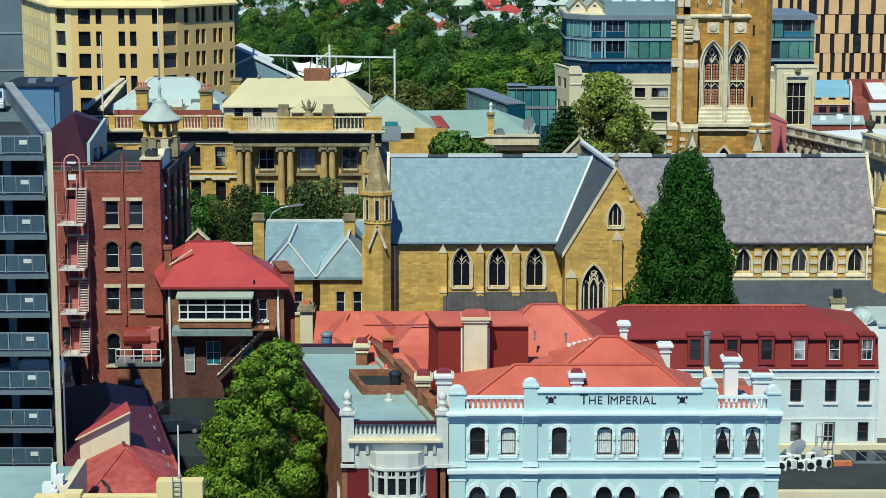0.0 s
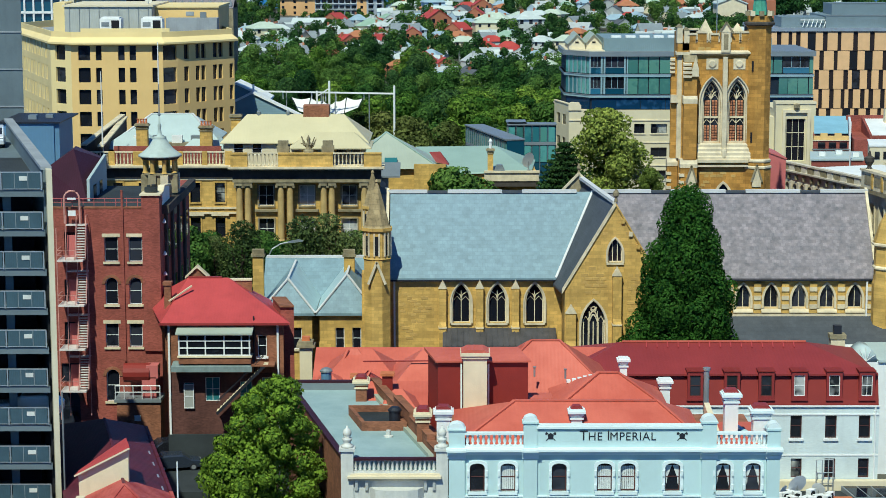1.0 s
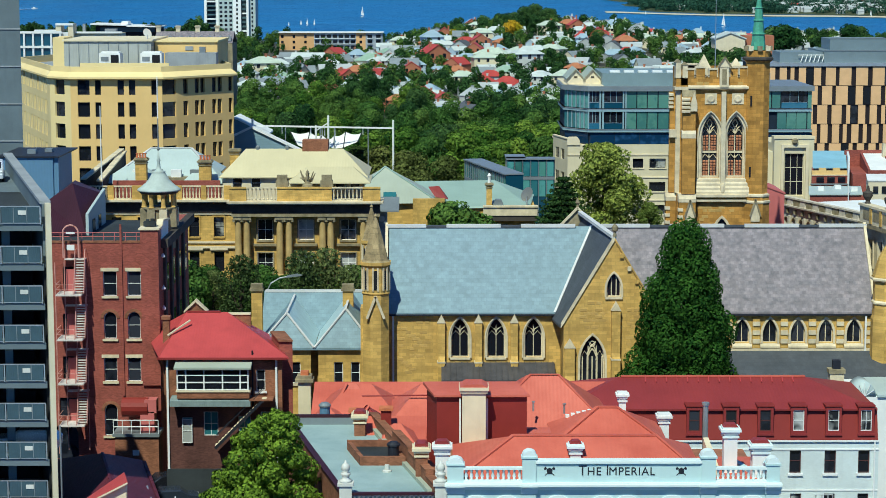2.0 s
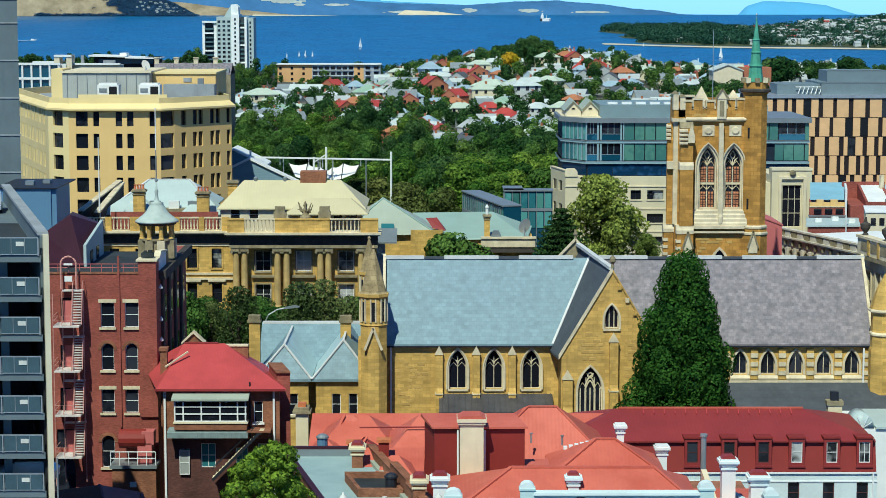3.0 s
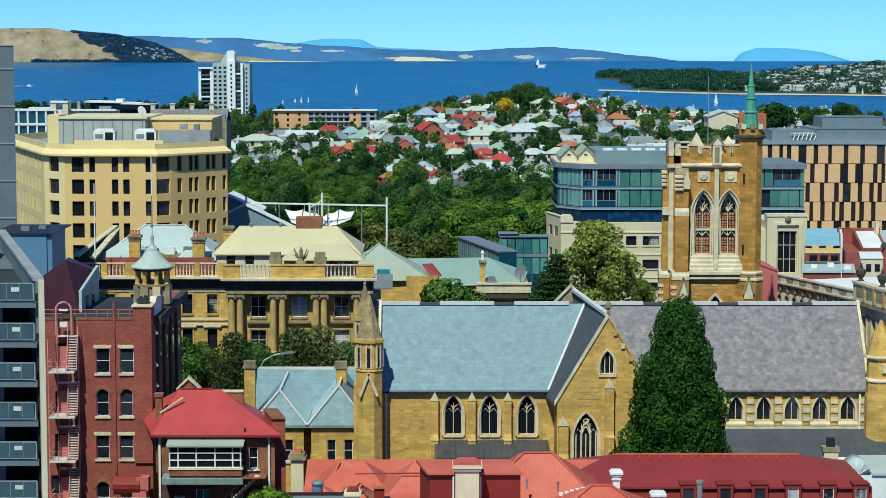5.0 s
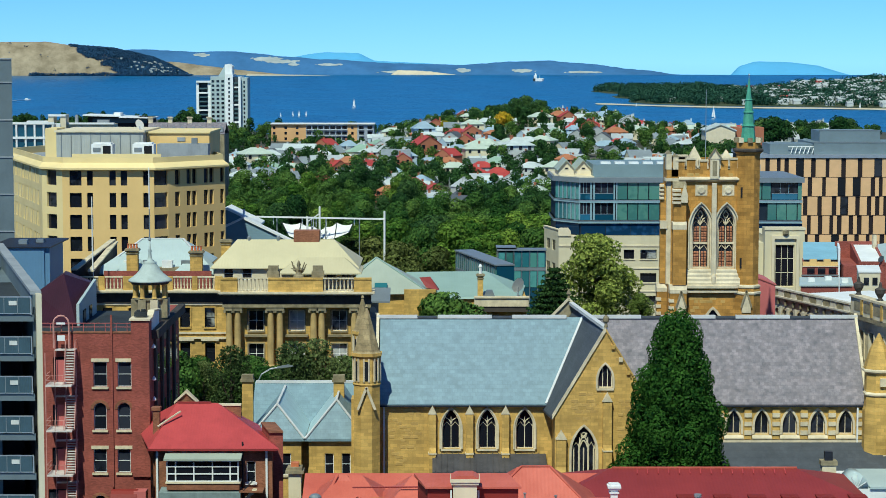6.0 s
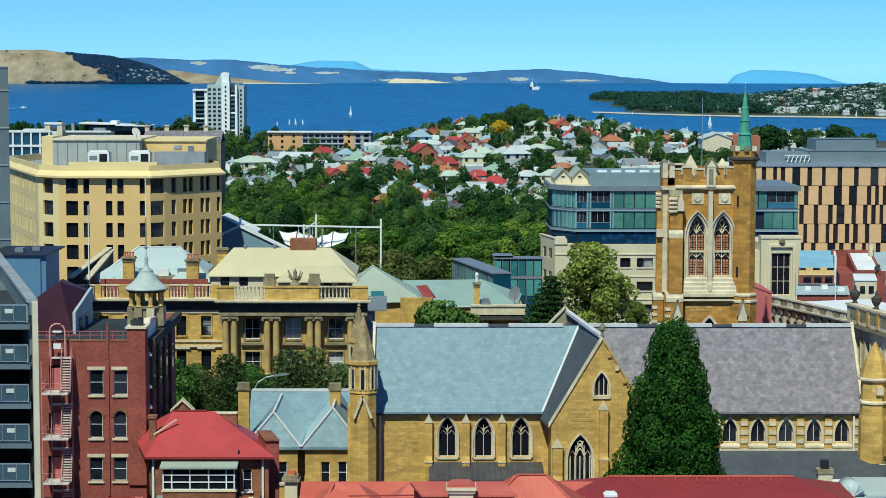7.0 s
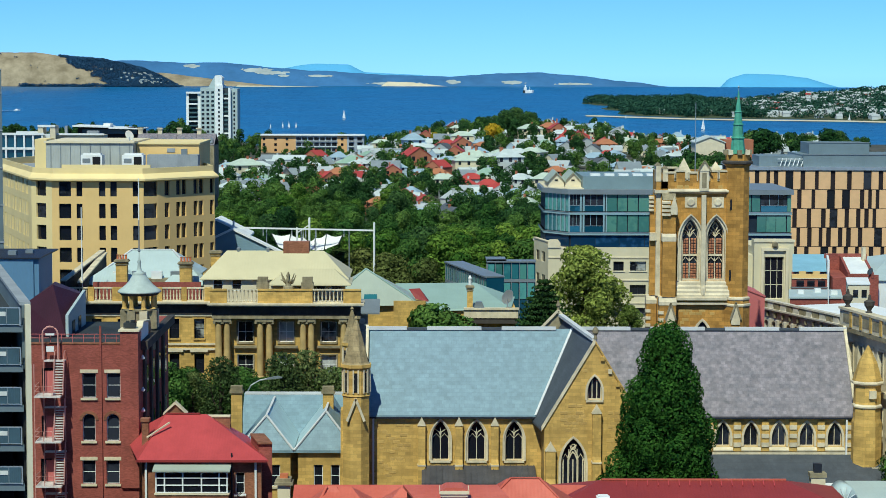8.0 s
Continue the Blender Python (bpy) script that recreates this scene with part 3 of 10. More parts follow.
def balustrade(parent, x0, x1, y, z, h, m, rail=None, gap=0.34, name="baluster"):
    """Rail, plinth and single balusters."""
    G().box(x0, x1, y - 0.2, y + 0.2, z, z + 0.14).ob("plinth", m, parent)
    G().box(x0, x1, y - 0.22, y + 0.22, z + h - 0.16, z + h).ob("rail", rail or m, parent)
    key = "baluster %.2f %s" % (h, m.name)
    if key not in MESHES:
        MESHES[key] = G().lathe(0, 0, baluster(0.13, h - 0.3), 8).mesh("baluster", m, True)
    k = max(2, int((x1 - x0) / gap))
    for i in range(k):
        o = new(name, MESHES[key])
        o.parent = parent
        o.location = (x0 + (x1 - x0) * (i + 0.5) / k, y, z + 0.14)


def buttress(parent, x, y, z0, z1, w, d, m=None, cap=None):
    """A stepped stone buttress with a gabled head."""
    zm = z0 + 0.6 * (z1 - z0)
    g = G().box(x - w / 2, x + w / 2, y - d, y, z0, zm).box(x - w / 2, x + w / 2, y - d * 0.6, y, zm, z1 - 0.7)
    g.prism_x([(y - d, zm), (y - d * 0.6, zm + 0.5), (y - d * 0.6, zm)], x - w / 2, x + w / 2)
    b = g.ob("buttress", m or SANDSTONE, parent)
    c = G().prism_y([(x - w / 2 - 0.08, z1 - 0.75), (x + w / 2 + 0.08, z1 - 0.75), (x, z1 + 0.15)], y - d * 0.66, y)
    c.box(x - w / 2 - 0.05, x + w / 2 + 0.05, y - d - 0.05, y, zm - 0.14, zm + 0.004)
    c.ob("coping", cap or SANDSTONE_PALE, b)
    return b


church = thing("cathedral", "golden sandstone church with slate roofs and pointed windows", "church")
NV = 200.0
wins = [(1.86, 9.7, 1.75, 3.95, "gothic"), (5.47, 9.7, 1.75, 3.95, "gothic"), (9.2, 9.7, 1.75, 3.95, "gothic")]
cler = [(30.02 + 2.79 * i, 11.16, 1.45, 2.45, "gothic") for i in range(5)]
hidden = [(30.02 - 2.79 * i, 11.16, 1.45, 2.45, "gothic") for i in (1, 2)]
G().wall(-5.4, 12.1, 2.5, 14.15, NV, 0.7, wins).ob("wall", SANDSTONE, church)
G().wall(19.0, 43.0, 2.5, 14.15, NV, 0.7, cler + hidden).ob("wall", SANDSTONE, church, "honey sandstone clerestory wall")
for dims in ((-5.4, -4.9, NV + 0.7, NV + 12, 2.5, 14.15), (42.5, 43.0, NV + 0.7, NV + 12, 2.5, 14.15)):
    G().box(*dims).ob("wall", SANDSTONE, church)
G().box(-5.4, 43, NV + 11.5, NV + 12, 2.5, 14.15).ob("wall", SANDSTONE, church)
for x, z, w, h, k in wins:
    o = window(church, x, NV, z, w, h, k, SANDSTONE_PALE, PANE, 2, 1, 0.35, 0.1, surround=SANDSTONE_PALE, grow=0.2, sill=SANDSTONE_PALE)
    for s_ in (-1, 1):
        G().tube([(0, 0.38, h - 1.5), (s_ * 0.12, 0.38, h - 1.15), (s_ * 0.55, 0.38, h - 0.85)], 0.055).ob("tracery", SANDSTONE_PALE, o)
        G().tube([(s_ * 0.8, 0.38, h - 1.75), (s_ * 0.42, 0.38, h - 1.3), (0, 0.38, h - 1.75)], 0.05).ob("tracery", SANDSTONE_PALE, o)
    new("hood_mould", ring_mesh("nave hood", w + 0.3, h + 0.16, "gothic", 0.13, -0.22, -0.1, SANDSTONE_PALE, grow=0.13)).parent = o
for x, z, w, h, k in cler + hidden:
    o = window(church, x, NV, z, w, h, k, SANDSTONE_PALE, PANE, 2, 1, 0.3, 0.1, surround=SANDSTONE_PALE, grow=0.22)
    G().prism_x([(-0.35, -0.45), (-0.35, -0.3), (0.05, 0.0), (0.05, -0.45)], -w / 2 - 0.25, w / 2 + 0.25).ob("sill", SANDSTONE_PALE, o)
for i in range(6):
    x = 28.62 + 2.79 * i
    for j in range(7):
        G().box(x - 0.36, x + 0.36, NV - (0.3 if j % 2 else 0.2), NV, 10.7 + 0.44 * j, 11.13 + 0.44 * j).ob("quoin", SANDSTONE_PALE if j % 2 else SANDSTONE, church)
for x in (-0.0, 3.7, 7.27):
    buttress(church, x, NV, 2.5, 14.0, 0.72, 0.9)
g = G().box(19, 43.1, NV - 0.3, NV - 0.003, 10.35, 10.62)
g.ob("string_course", SANDSTONE_PALE, church)
G().box(-5.4, 11.6, NV - 0.47, NV - 0.31, 13.98, 14.13).ob("gutter", BLACK_PAINT, church)
G().box(19, 43.1, NV - 0.47, NV - 0.31, 13.98, 14.13).ob("gutter", BLACK_PAINT, church)
# choir and nave roofs
RT = 21.95


def roof_slab(g, x0, x1, y0, y1, z, top, over=0.3, t=0.2):
    ym = (y0 + y1) / 2
    s = (top - z) / (ym - y0)
    return g.prism_x([(y0 - over, z - over * s), (ym, top), (y1 + over, z - over * s), (y1 + over, z - over * s + t), (ym, top + t), (y0 - over, z - over * s + t)], x0, x1)


roof_slab(G(), -5.3, 15.6, NV, NV + 12, 14.45, RT).ob("roof", SLATE_BLUE, church, "blue-grey slate roof of the choir")
roof_slab(G(), 16.2, 43.2, NV, NV + 12, 14.45, RT - 0.05).ob("roof", SLATE_GREY, church, "older mottled grey slate roof of the nave")
for k in range(-1, 7):
    xa = -1.5 + 7.6 * k
    for a, b, m, h in ((xa, xa + 2.0, SLATE_DARK, 0.32), (xa + 2.03, xa + 7.57, RIDGE_LEAD, 0.42)):
        a, b = max(a, -5.6), min(b, 43.4)
        if b - a > 0.5 and not 13.0 < (a + b) / 2 < 17.0:
            G().box(a, b, NV + 5.75, NV + 6.25, RT + 0.1, RT + h).ob("ridge_cap", m, church)
# east gable copings
for xx in (-5.55, 43.2):
    G().prism_x([(NV - 0.4, 14.1), (NV + 6, RT + 0.25), (NV + 12.4, 14.1), (NV + 12.4, 14.5), (NV + 6, RT + 0.6), (NV - 0.4, 14.5)], xx - 0.14, xx + 0.14).ob("coping", SANDSTONE_PALE, church)
# transept with its gable
TV = 195.0
tw = (14.72, 6.7, 2.4, 6.15, "gothic")
tu = (16.75, 16.6, 1.4, 2.35, "gothic")
GT = 22.15
gx0, gxm, gx1, gz = 11.9, 16.78, 21.66, 14.0
g = G().wall(gx0, gx1, 2.5, gz, TV, 0.6, [(tw[0], tw[1], tw[2], gz - tw[1], "rect")])
g.ob("wall", SANDSTONE, church)
g = G()
zl = lambda x: gz + (GT - gz) * (1 - abs(x - gxm) / (gxm - gx0))
xs = [gx0, 12.6, 13.3, 14.0, 14.7, 15.4, tu[0] - 0.7, gxm, tu[0] + 0.7, 18.2, 19.0, 19.8, 20.7, gx1]
for a, b in zip(xs, xs[1:]):
    if tu[0] - tu[2] / 2 - 0.01 < a and b < tu[0] + tu[2] / 2 + 0.01:
        g.poly((a, TV, gz), (b, TV, gz), (b, TV, tu[1]), (a, TV, tu[1]))
        g.poly((a, TV, tu[1] + tu[3]), (b, TV, tu[1] + tu[3]), (b, TV, zl(b)), (a, TV, zl(a)))
    elif a == gx0:
        g.poly((a, TV, gz), (b, TV, gz), (b, TV, zl(b)))
    elif b == gx1:
        g.poly((a, TV, gz), (b, TV, gz), (a, TV, zl(a)))
    else:
        g.poly((a, TV, gz), (b, TV, gz), (b, TV, zl(b)), (a, TV, zl(a)))
g.ob("gable", SANDSTONE, church)
G().wall(tw[0] - tw[2] / 2, tw[0] + tw[2] / 2, tw[1], gz + 0.004, TV + 0.003, 0.5, [(tw[0], tw[1], tw[2] - 0.02, tw[3], "gothic")]).ob("arch_head", SANDSTONE, church)
window(church, tw[0], TV, tw[1], tw[2], tw[3], "gothic", SANDSTONE_PALE, PANE, 3, 1, 0.3, 0.12, surround=SANDSTONE_PALE, grow=0.22, sill=SANDSTONE_PALE)
for s in (-1, 1):
    for pts in ([(0.4, 10.3), (0.45, 11.0), (0.2, 11.6), (-0.35, 12.15)], [(1.1, 10.6), (0.75, 11.25), (0.4, 10.7)], [(0.4, 10.7), (0.2, 11.2), (0.0, 11.45)]):
        G().tube([(tw[0] + s * a, TV + 0.3, b) for a, b in pts], 0.075).ob("tracery", SANDSTONE_PALE, church)
G().lathe(0, 0, [(0.3, -0.06), (0.3, 0.06), (0.2, 0.06), (0.2, -0.06)], 14).ob("tracery", SANDSTONE_PALE, church).matrix_basis = pose(tw[0], TV + 0.3, 11.95, 90)
for i in range(-2, 3):
    G().box(tw[0] + 0.48 * i - 0.055, tw[0] + 0.48 * i + 0.055, TV + 0.26, TV + 0.36, 6.8, 10.7).ob("mullion", SANDSTONE_PALE, church)
G().wall(tu[0] - tu[2] / 2, tu[0] + tu[2] / 2, tu[1], tu[1] + tu[3], TV + 0.003, 0.4, [(tu[0], tu[1], tu[2] - 0.02, tu[3], "gothic")]).ob("arch_head", SANDSTONE, church)
window(church, tu[0], TV, tu[1], tu[2], tu[3], "gothic", SANDSTONE_PALE, PANE, 3, 1, 0.25, 0.12, surround=SANDSTONE_PALE, grow=0.2, sill=SANDSTONE_PALE)
for x, z1, w in ((12.5, 12.4, 0.95), (16.95, 16.1, 0.85)):
    buttress(church, x, TV, 2.5, z1, w, 1.0)
for dims in ((gx0, gx0 + 0.4, TV + 0.6, NV + 0.1, 2.5, gz), (gx1 - 0.4, gx1, TV + 0.6, NV + 0.1, 2.5, gz)):
    G().box(*dims).ob("wall", SANDSTONE, church)
lead_l = G(skew=TV)
lead_l.SLANT = 0.12
for s in (-1, 1):
    e = gx0 - 0.3 if s < 0 else gx1 + 0.3
    ez = zl(e)
    lead_l.prism_y([(gxm, GT - 0.05), (e, ez), (e, ez + 0.22), (gxm, GT + 0.2)], TV + 0.35, NV + 11.4)
lead_l.ob("roof", SLATE_DARK, church, "dark slate transept roof")
for s, m in ((-1, SANDSTONE_PALE), (1, SANDSTONE)):
    e = gx0 - 0.28 if s < 0 else gx1 + 0.28
    G().prism_y([(gxm, GT), (e, zl(e)), (e, zl(e) + (0.42 if s < 0 else 0.26)), (gxm, GT + (0.5 if s < 0 else 0.3))], TV - 0.16, TV + 0.34).ob("coping", m, church)
for k in range(6):
    x = gxm + 0.7 + 0.75 * k
    G().box(x - 0.18, x + 0.18, TV - 0.2, TV + 0.1, zl(x) - 0.55, zl(x) - 0.1).ob("kneeler", SANDSTONE_PALE if k % 2 else SANDSTONE, church)
G().beam((gxm - 0.05, TV + 0.4, GT + 0.3), (14.55, NV + 11.6, GT + 0.75), 0.5, 0.3).ob("ridge_cap", RIDGE_LEAD, church)
G().beam((11.3, NV - 0.3, 14.3), (15.35, NV + 5.9, RT + 0.3), 0.24, 0.16).ob("valley_flashing", RIDGE_LEAD, church)
G().lathe(gxm, TV, [(0.2, GT + 0.4), (0.12, GT + 0.8), (0.3, GT + 1.0), (0.3, GT + 1.3), (0.1, GT + 1.6)], 8).ob("finial", SANDSTONE_DARK, church)
G().prism_y([(11.4, 20.2), (14.3, 23.2), (17.2, 20.2)], NV + 11.7, NV + 12.3).ob("gable", SANDSTONE_DARK, church)
for s in (-1, 1):
    G().beam((14.3 + s * 2.9, NV + 11.7, 20.4), (14.3, NV + 11.7, 23.4), 0.45, 0.22).ob("coping", SANDSTONE_PALE, church)
G().lathe(14.3, NV + 11.9, [(0.18, 23.3), (0.1, 23.7), (0.26, 23.9), (0.05, 24.4)], 8).ob("finial", SANDSTONE_DARK, church)
# lead lean-to under the choir windows, aisle roof under the nave
G().prism_x([(NV - 3.6, 8.1), (NV - 3.6, 7.9), (NV - 0.05, 9.0), (NV - 0.05, 9.2)], 0.0, 11.3).ob("lean_to_roof", LEAD, church, "dark lead lean-to roof")
for i in range(20):
    G().beam((0.3 + 0.57 * i, NV - 3.6, 8.15), (0.3 + 0.57 * i, NV - 0.1, 9.24), 0.07, 0.09).ob("seam", LEAD, church)
G().box(0.1, 11.2, NV - 3.4, NV - 3.0, 2.5, 8.0).ob("wall", SANDSTONE, church)
G().prism_x([(NV - 8.6, 7.8), (NV - 8.6, 7.6), (NV - 0.35, 10.2), (NV - 0.35, 10.4)], 19.0, 45.5).ob("aisle_roof", SLATE_DARK, church, "dark slate aisle roof")
G().box(19.2, 45.2, NV - 8.2, NV - 7.8, 2.5, 7.8).ob("wall", SANDSTONE, church)
G().box(-4.9, -4.72, NV - 0.2, NV - 0.02, 2.5, 14.2).ob("downpipe", WHITE, church)
G().box(42.2, 42.36, NV - 0.42, NV - 0.25, 10.4, 13.9).ob("downpipe", WHITE, church)


def pinnacle(parent, x, y, z0, z1, r, shaft, m, spire, n=8):
    """An eight-sided stair turret with a blind arcade and a stone spire."""
    zt = z0 + shaft
    b = G().lathe(x, y, [(r * 1.06, z0), (r * 1.06, z0 + 0.3), (r, z0 + 0.5), (r, zt - 3.0), (r * 1.08, zt - 2.9), (r * 1.0, zt - 2.75), (r, zt - 0.3), (r * 1.15, zt - 0.1), (r * 1.15, zt + 0.2)], n, math.pi / n).ob("turret", m, parent)
    s = G().lathe(x, y, [(r * 1.08, zt + 0.2), (r * 0.95, zt + 0.35), (r * 0.5, zt + 0.55 * (z1 - zt)), (0.12, z1 - 0.35), (0.2, z1 - 0.25), (0.06, z1)], n, math.pi / n).ob("spire", spire, b)
    for i in range(n):
        a = 2 * math.pi * i / n
        # niches are flat near-black plates, recess shade put into colour
        o = G().box(-0.2, 0.2, -0.03, 0.03, zt - 2.5, zt - 0.6)
        o.turn = (x + r * 0.935 * math.cos(a), y + r * 0.935 * math.sin(a), math.degrees(a) + 90)
        o.ob("niche", DARK, b)
        for s2 in (-0.24, 0.24):
            o = G().box(s2 - 0.07, s2 + 0.07, -0.1, 0.1, zt - 2.6, zt - 0.3)
            o.turn = (x + r * 0.95 * math.cos(a), y + r * 0.95 * math.sin(a), math.degrees(a) + 90)
            o.ob("colonnette", SANDSTONE_PALE, b)
    return b


LICHEN = mat("lichened sandstone", (0.36, 0.28, 0.15), 0.9, block=(0.6, 0.5, 0.7, 0.25), var=0.4, size=1.0, bump=0.3, stain=0.4)
pinnacle(church, -6.45, NV - 1.9, 2.5, 24.4, 1.38, 17.0, SANDSTONE, LICHEN)
pinnacle(church, -7.25, NV + 9.6, 2.5, 24.0, 1.0, 17.6, SANDSTONE, LICHEN)
for e in (-1, 1):
    G().beam((-6.45 + e * 0.85, NV - 3.3, 14.2), (-6.45, NV - 3.3, 16.4), 0.25, 0.24).ob("gablet", SANDSTONE_PALE, church)
G().box(-8.0, -7.4, NV - 1.6, NV + 0.5, 2.5, 15.0).ob("buttress", SANDSTONE, church)
b = G().lathe(44.0, NV - 1.5, [(1.5, 2.5), (1.5, 13.9), (1.35, 14.3), (1.35, 17.6), (1.55, 17.8), (1.55, 18.1)], 8, math.pi / 8).ob("turret", SANDSTONE, church)
G().lathe(44.0, NV - 1.5, [(1.45, 18.1), (0.9, 19.9), (0.08, 21.5)], 8, math.pi / 8).ob("spire", SANDSTONE, b)
for z, r in ((17.95, 1.66), (15.6, 1.5)):
    G().lathe(44.0, NV - 1.5, [(r - 0.2, z - 0.3), (r, z - 0.15), (r, z), (r - 0.15, z + 0.15)], 8, math.pi / 8).ob("band", SANDSTONE_PALE, b)
G().box(43.9, 44.6, NV - 3.0, NV - 2.7, 16.4, 17.2).ob("block_panel", SANDSTONE_PALE, b)
G().prism_x([(NV - 6.2, 2.5), (NV - 6.2, 7.4), (NV - 3, 9.6), (NV - 3, 2.5)], 44.3, 45.4).ob("buttress", SANDSTONE_PALE, church)

# vestry with two steep slate gables, left of the choir
vest = thing("church_annex", "low sandstone vestry with steep blue slate hipped gables", "church")
AV = 203.0
G().box(-18.0, -8.2, AV + 1, AV + 17, 2.5, 9.9).ob("wall", SANDSTONE, vest)
roof_slab(G(), -19.0, -7.6, AV + 8, AV + 18, 9.9, 13.75).ob("roof", SLATE_BLUE, vest)
G().box(-18.9, -7.6, AV + 12.75, AV + 13.25, 13.8, 14.05).ob("ridge_cap", RIDGE_LEAD, vest)
# paler copy of the roof colour: sunlight on the valley slopes put in
VALLEY_LIT = mat("pale lead sheet", (0.42, 0.55, 0.57), 0.5, var=0.14, size=1.2, stain=0.1)
for xm, w, top in ((-15.7, 2.85, 13.55), (-9.7, 3.1, 14.0)):
    g = G()
    e = 10.35
    g.poly((xm - w, AV - 1.2, e), (xm + w, AV - 1.2, e), (xm, AV + 0.7, top))
    inner = 1 if xm < -12 else -1
    g.poly((xm - inner * w, AV - 1.2, e), (xm - inner * w, AV + 13, e), (xm, AV + 13, top), (xm, AV + 0.7, top))
    G().poly((xm + inner * w, AV - 1.2, e), (xm + inner * w, AV + 13, e), (xm, AV + 13, top), (xm, AV + 0.7, top)).ob("valley_sheet", VALLEY_LIT, vest, "pale lead-covered valley slope")
    g.box(xm - w, xm + w, AV - 1.2, AV + 4, e - 0.25, e - 0.01)
    g.ob("roof", SLATE_BLUE, vest)
    for s in (-1, 1):
        G().beam((xm + s * w, AV - 1.25, e + 0.05), (xm, AV + 0.65, top + 0.08), 0.22, 0.12).ob("hip_cap", RIDGE_LEAD, vest)
    G().beam((xm, AV + 0.65, top + 0.08), (xm, AV + 12.4, top + 0.08), 0.22, 0.12).ob("ridge_cap", RIDGE_LEAD, vest)
    hs = [(xm - 0.7, 6.6, 0.9, 2.2), (xm + 1.0, 6.6, 0.9, 2.2)]
    G().wall(xm - w + 0.35, xm + w - 0.35, 2.5, e - 0.25, AV - 0.8, 0.4, hs).ob("wall", SANDSTONE, vest)
    for q in hs:
        window(vest, q[0], AV - 0.8, q[1], q[2], q[3], sill=SANDSTONE_PALE)
for x, y, z in ((-9.7, AV + 6, 15.4), (-18.9, AV + 3, 15.9)):
    c = G().box(x - 0.55, x + 0.55, y - 0.4, y + 0.4, 9.5, z).ob("chimney", SANDSTONE, vest)
    G().box(x - 0.7, x + 0.7, y - 0.55, y + 0.55, z - 0.35, z - 0.1).box(x - 0.6, x + 0.6, y - 0.45, y + 0.45, z - 0.1, z + 0.35).ob("chimney_cap", SANDSTONE_DARK, c)

# ---------- bell tower ----------
tower = thing("bell_tower", "square sandstone church tower with battlements and tall paired louvred windows", "tower")
TY = 226.0
tx0, tx1 = 26.6, 35.4
LOUVRE = mat("terracotta louvre", (0.42, 0.17, 0.085), 0.8, var=0.5, size=0.35)
pairs = [(29.95, 25.1, 2.0, 7.0, "gothic"), (32.8, 25.1, 2.0, 7.0, "gothic")]
G().wall(tx0, tx1, 23.2, 36.3, TY, 1.0, pairs).ob("wall", TOWER_STONE, tower)
low = [(31.35, 16.6, 1.7, 4.0, "gothic")]
G().wall(tx0 - 0.3, tx1 + 0.5, 2.5, 23.2, TY - 0.4, 0.8, low).ob("wall", TOWER_STONE, tower)
window(tower, 31.35, TY - 0.4, 16.6, 1.7, 4.0, "gothic", SANDSTONE_PALE, surround=SANDSTONE_PALE, grow=0.3)
for dims in ((tx0, tx0 + 0.6, TY + 1.0, TY + 8, 2.5, 36.3), (tx1 - 0.6, tx1, TY + 1.0, TY + 8, 2.5, 36.3), (tx0 + 0.6, tx1 - 0.6, TY + 7.4, TY + 8, 2.5, 36.3)):
    G().box(*dims).ob("wall", TOWER_STONE, tower)
G().box(tx0 + 0.6, tx1 - 0.6, TY + 1.0, TY + 7.4, 34.8, 35.0).ob("roof_deck", LEAD, tower)
for x, z, w, h, k in pairs:
    o = window(tower, x, TY, z, w, h, k, SANDSTONE_PALE, PANE, 2, 1, 0.75, 0.14, surround=SANDSTONE_PALE, grow=0.36)
    new("hood_mould", ring_mesh("hood %.2f" % w, w + 0.62, h + 0.34, "gothic", 0.15, -0.32, -0.1, SANDSTONE_PALE, grow=0.15)).parent = o
    new("inner_order", ring_mesh("order %.2f" % w, w, h, "gothic", 0.18, 0.25, 0.75, SANDSTONE_PALE)).parent = o
    G().box(-w / 2, w / 2, 0.6, 0.8, 2.72, 2.95).ob("transom", SANDSTONE_PALE, o)
    for q in (-1, 1):
        for z0, z1 in ((0.2, 2.05), (3.0, 4.75)):
            nn = int((z1 - z0) / 0.29)
            for i in range(nn):
                zz = z0 + 0.29 * i
                G().prism_x([(0.66, zz), (0.66, zz + 0.14), (0.79, zz + 0.26), (0.79, zz + 0.12)], q * 0.43 - 0.29, q * 0.43 + 0.29).ob("louvre", LOUVRE, o)
        G().box(q * 0.43 - 0.03, q * 0.43 + 0.03, 0.62, 0.66, 0.2, 4.8).ob("glazing_bar", BLACK_PAINT, o)
        for pts in ([(0.86, 4.75), (0.45, 5.35), (0.0, 4.85)], [(0.0, 4.85), (0.3, 5.5), (0.62, 5.75)], [(0.86, 2.05), (0.45, 2.6), (0.0, 2.15)], [(0.1, 5.6), (0.3, 6.05), (0.0, 6.5)]):
            G().tube([(q * a, 0.7, b) for a, b in pts], 0.07).ob("tracery", SANDSTONE_PALE, o)
for k in range(4):
    a = 0.16 * k
    G().prism_x([(TY - 0.75 + a, 23.3 + 0.45 * k), (TY - 0.75 + a, 23.58 + 0.45 * k), (TY - 0.6 + a, 23.75 + 0.45 * k), (TY, 23.75 + 0.45 * k), (TY, 23.3 + 0.45 * k)], 28.4, 34.3).ob("sill_course", SANDSTONE_PALE, tower)
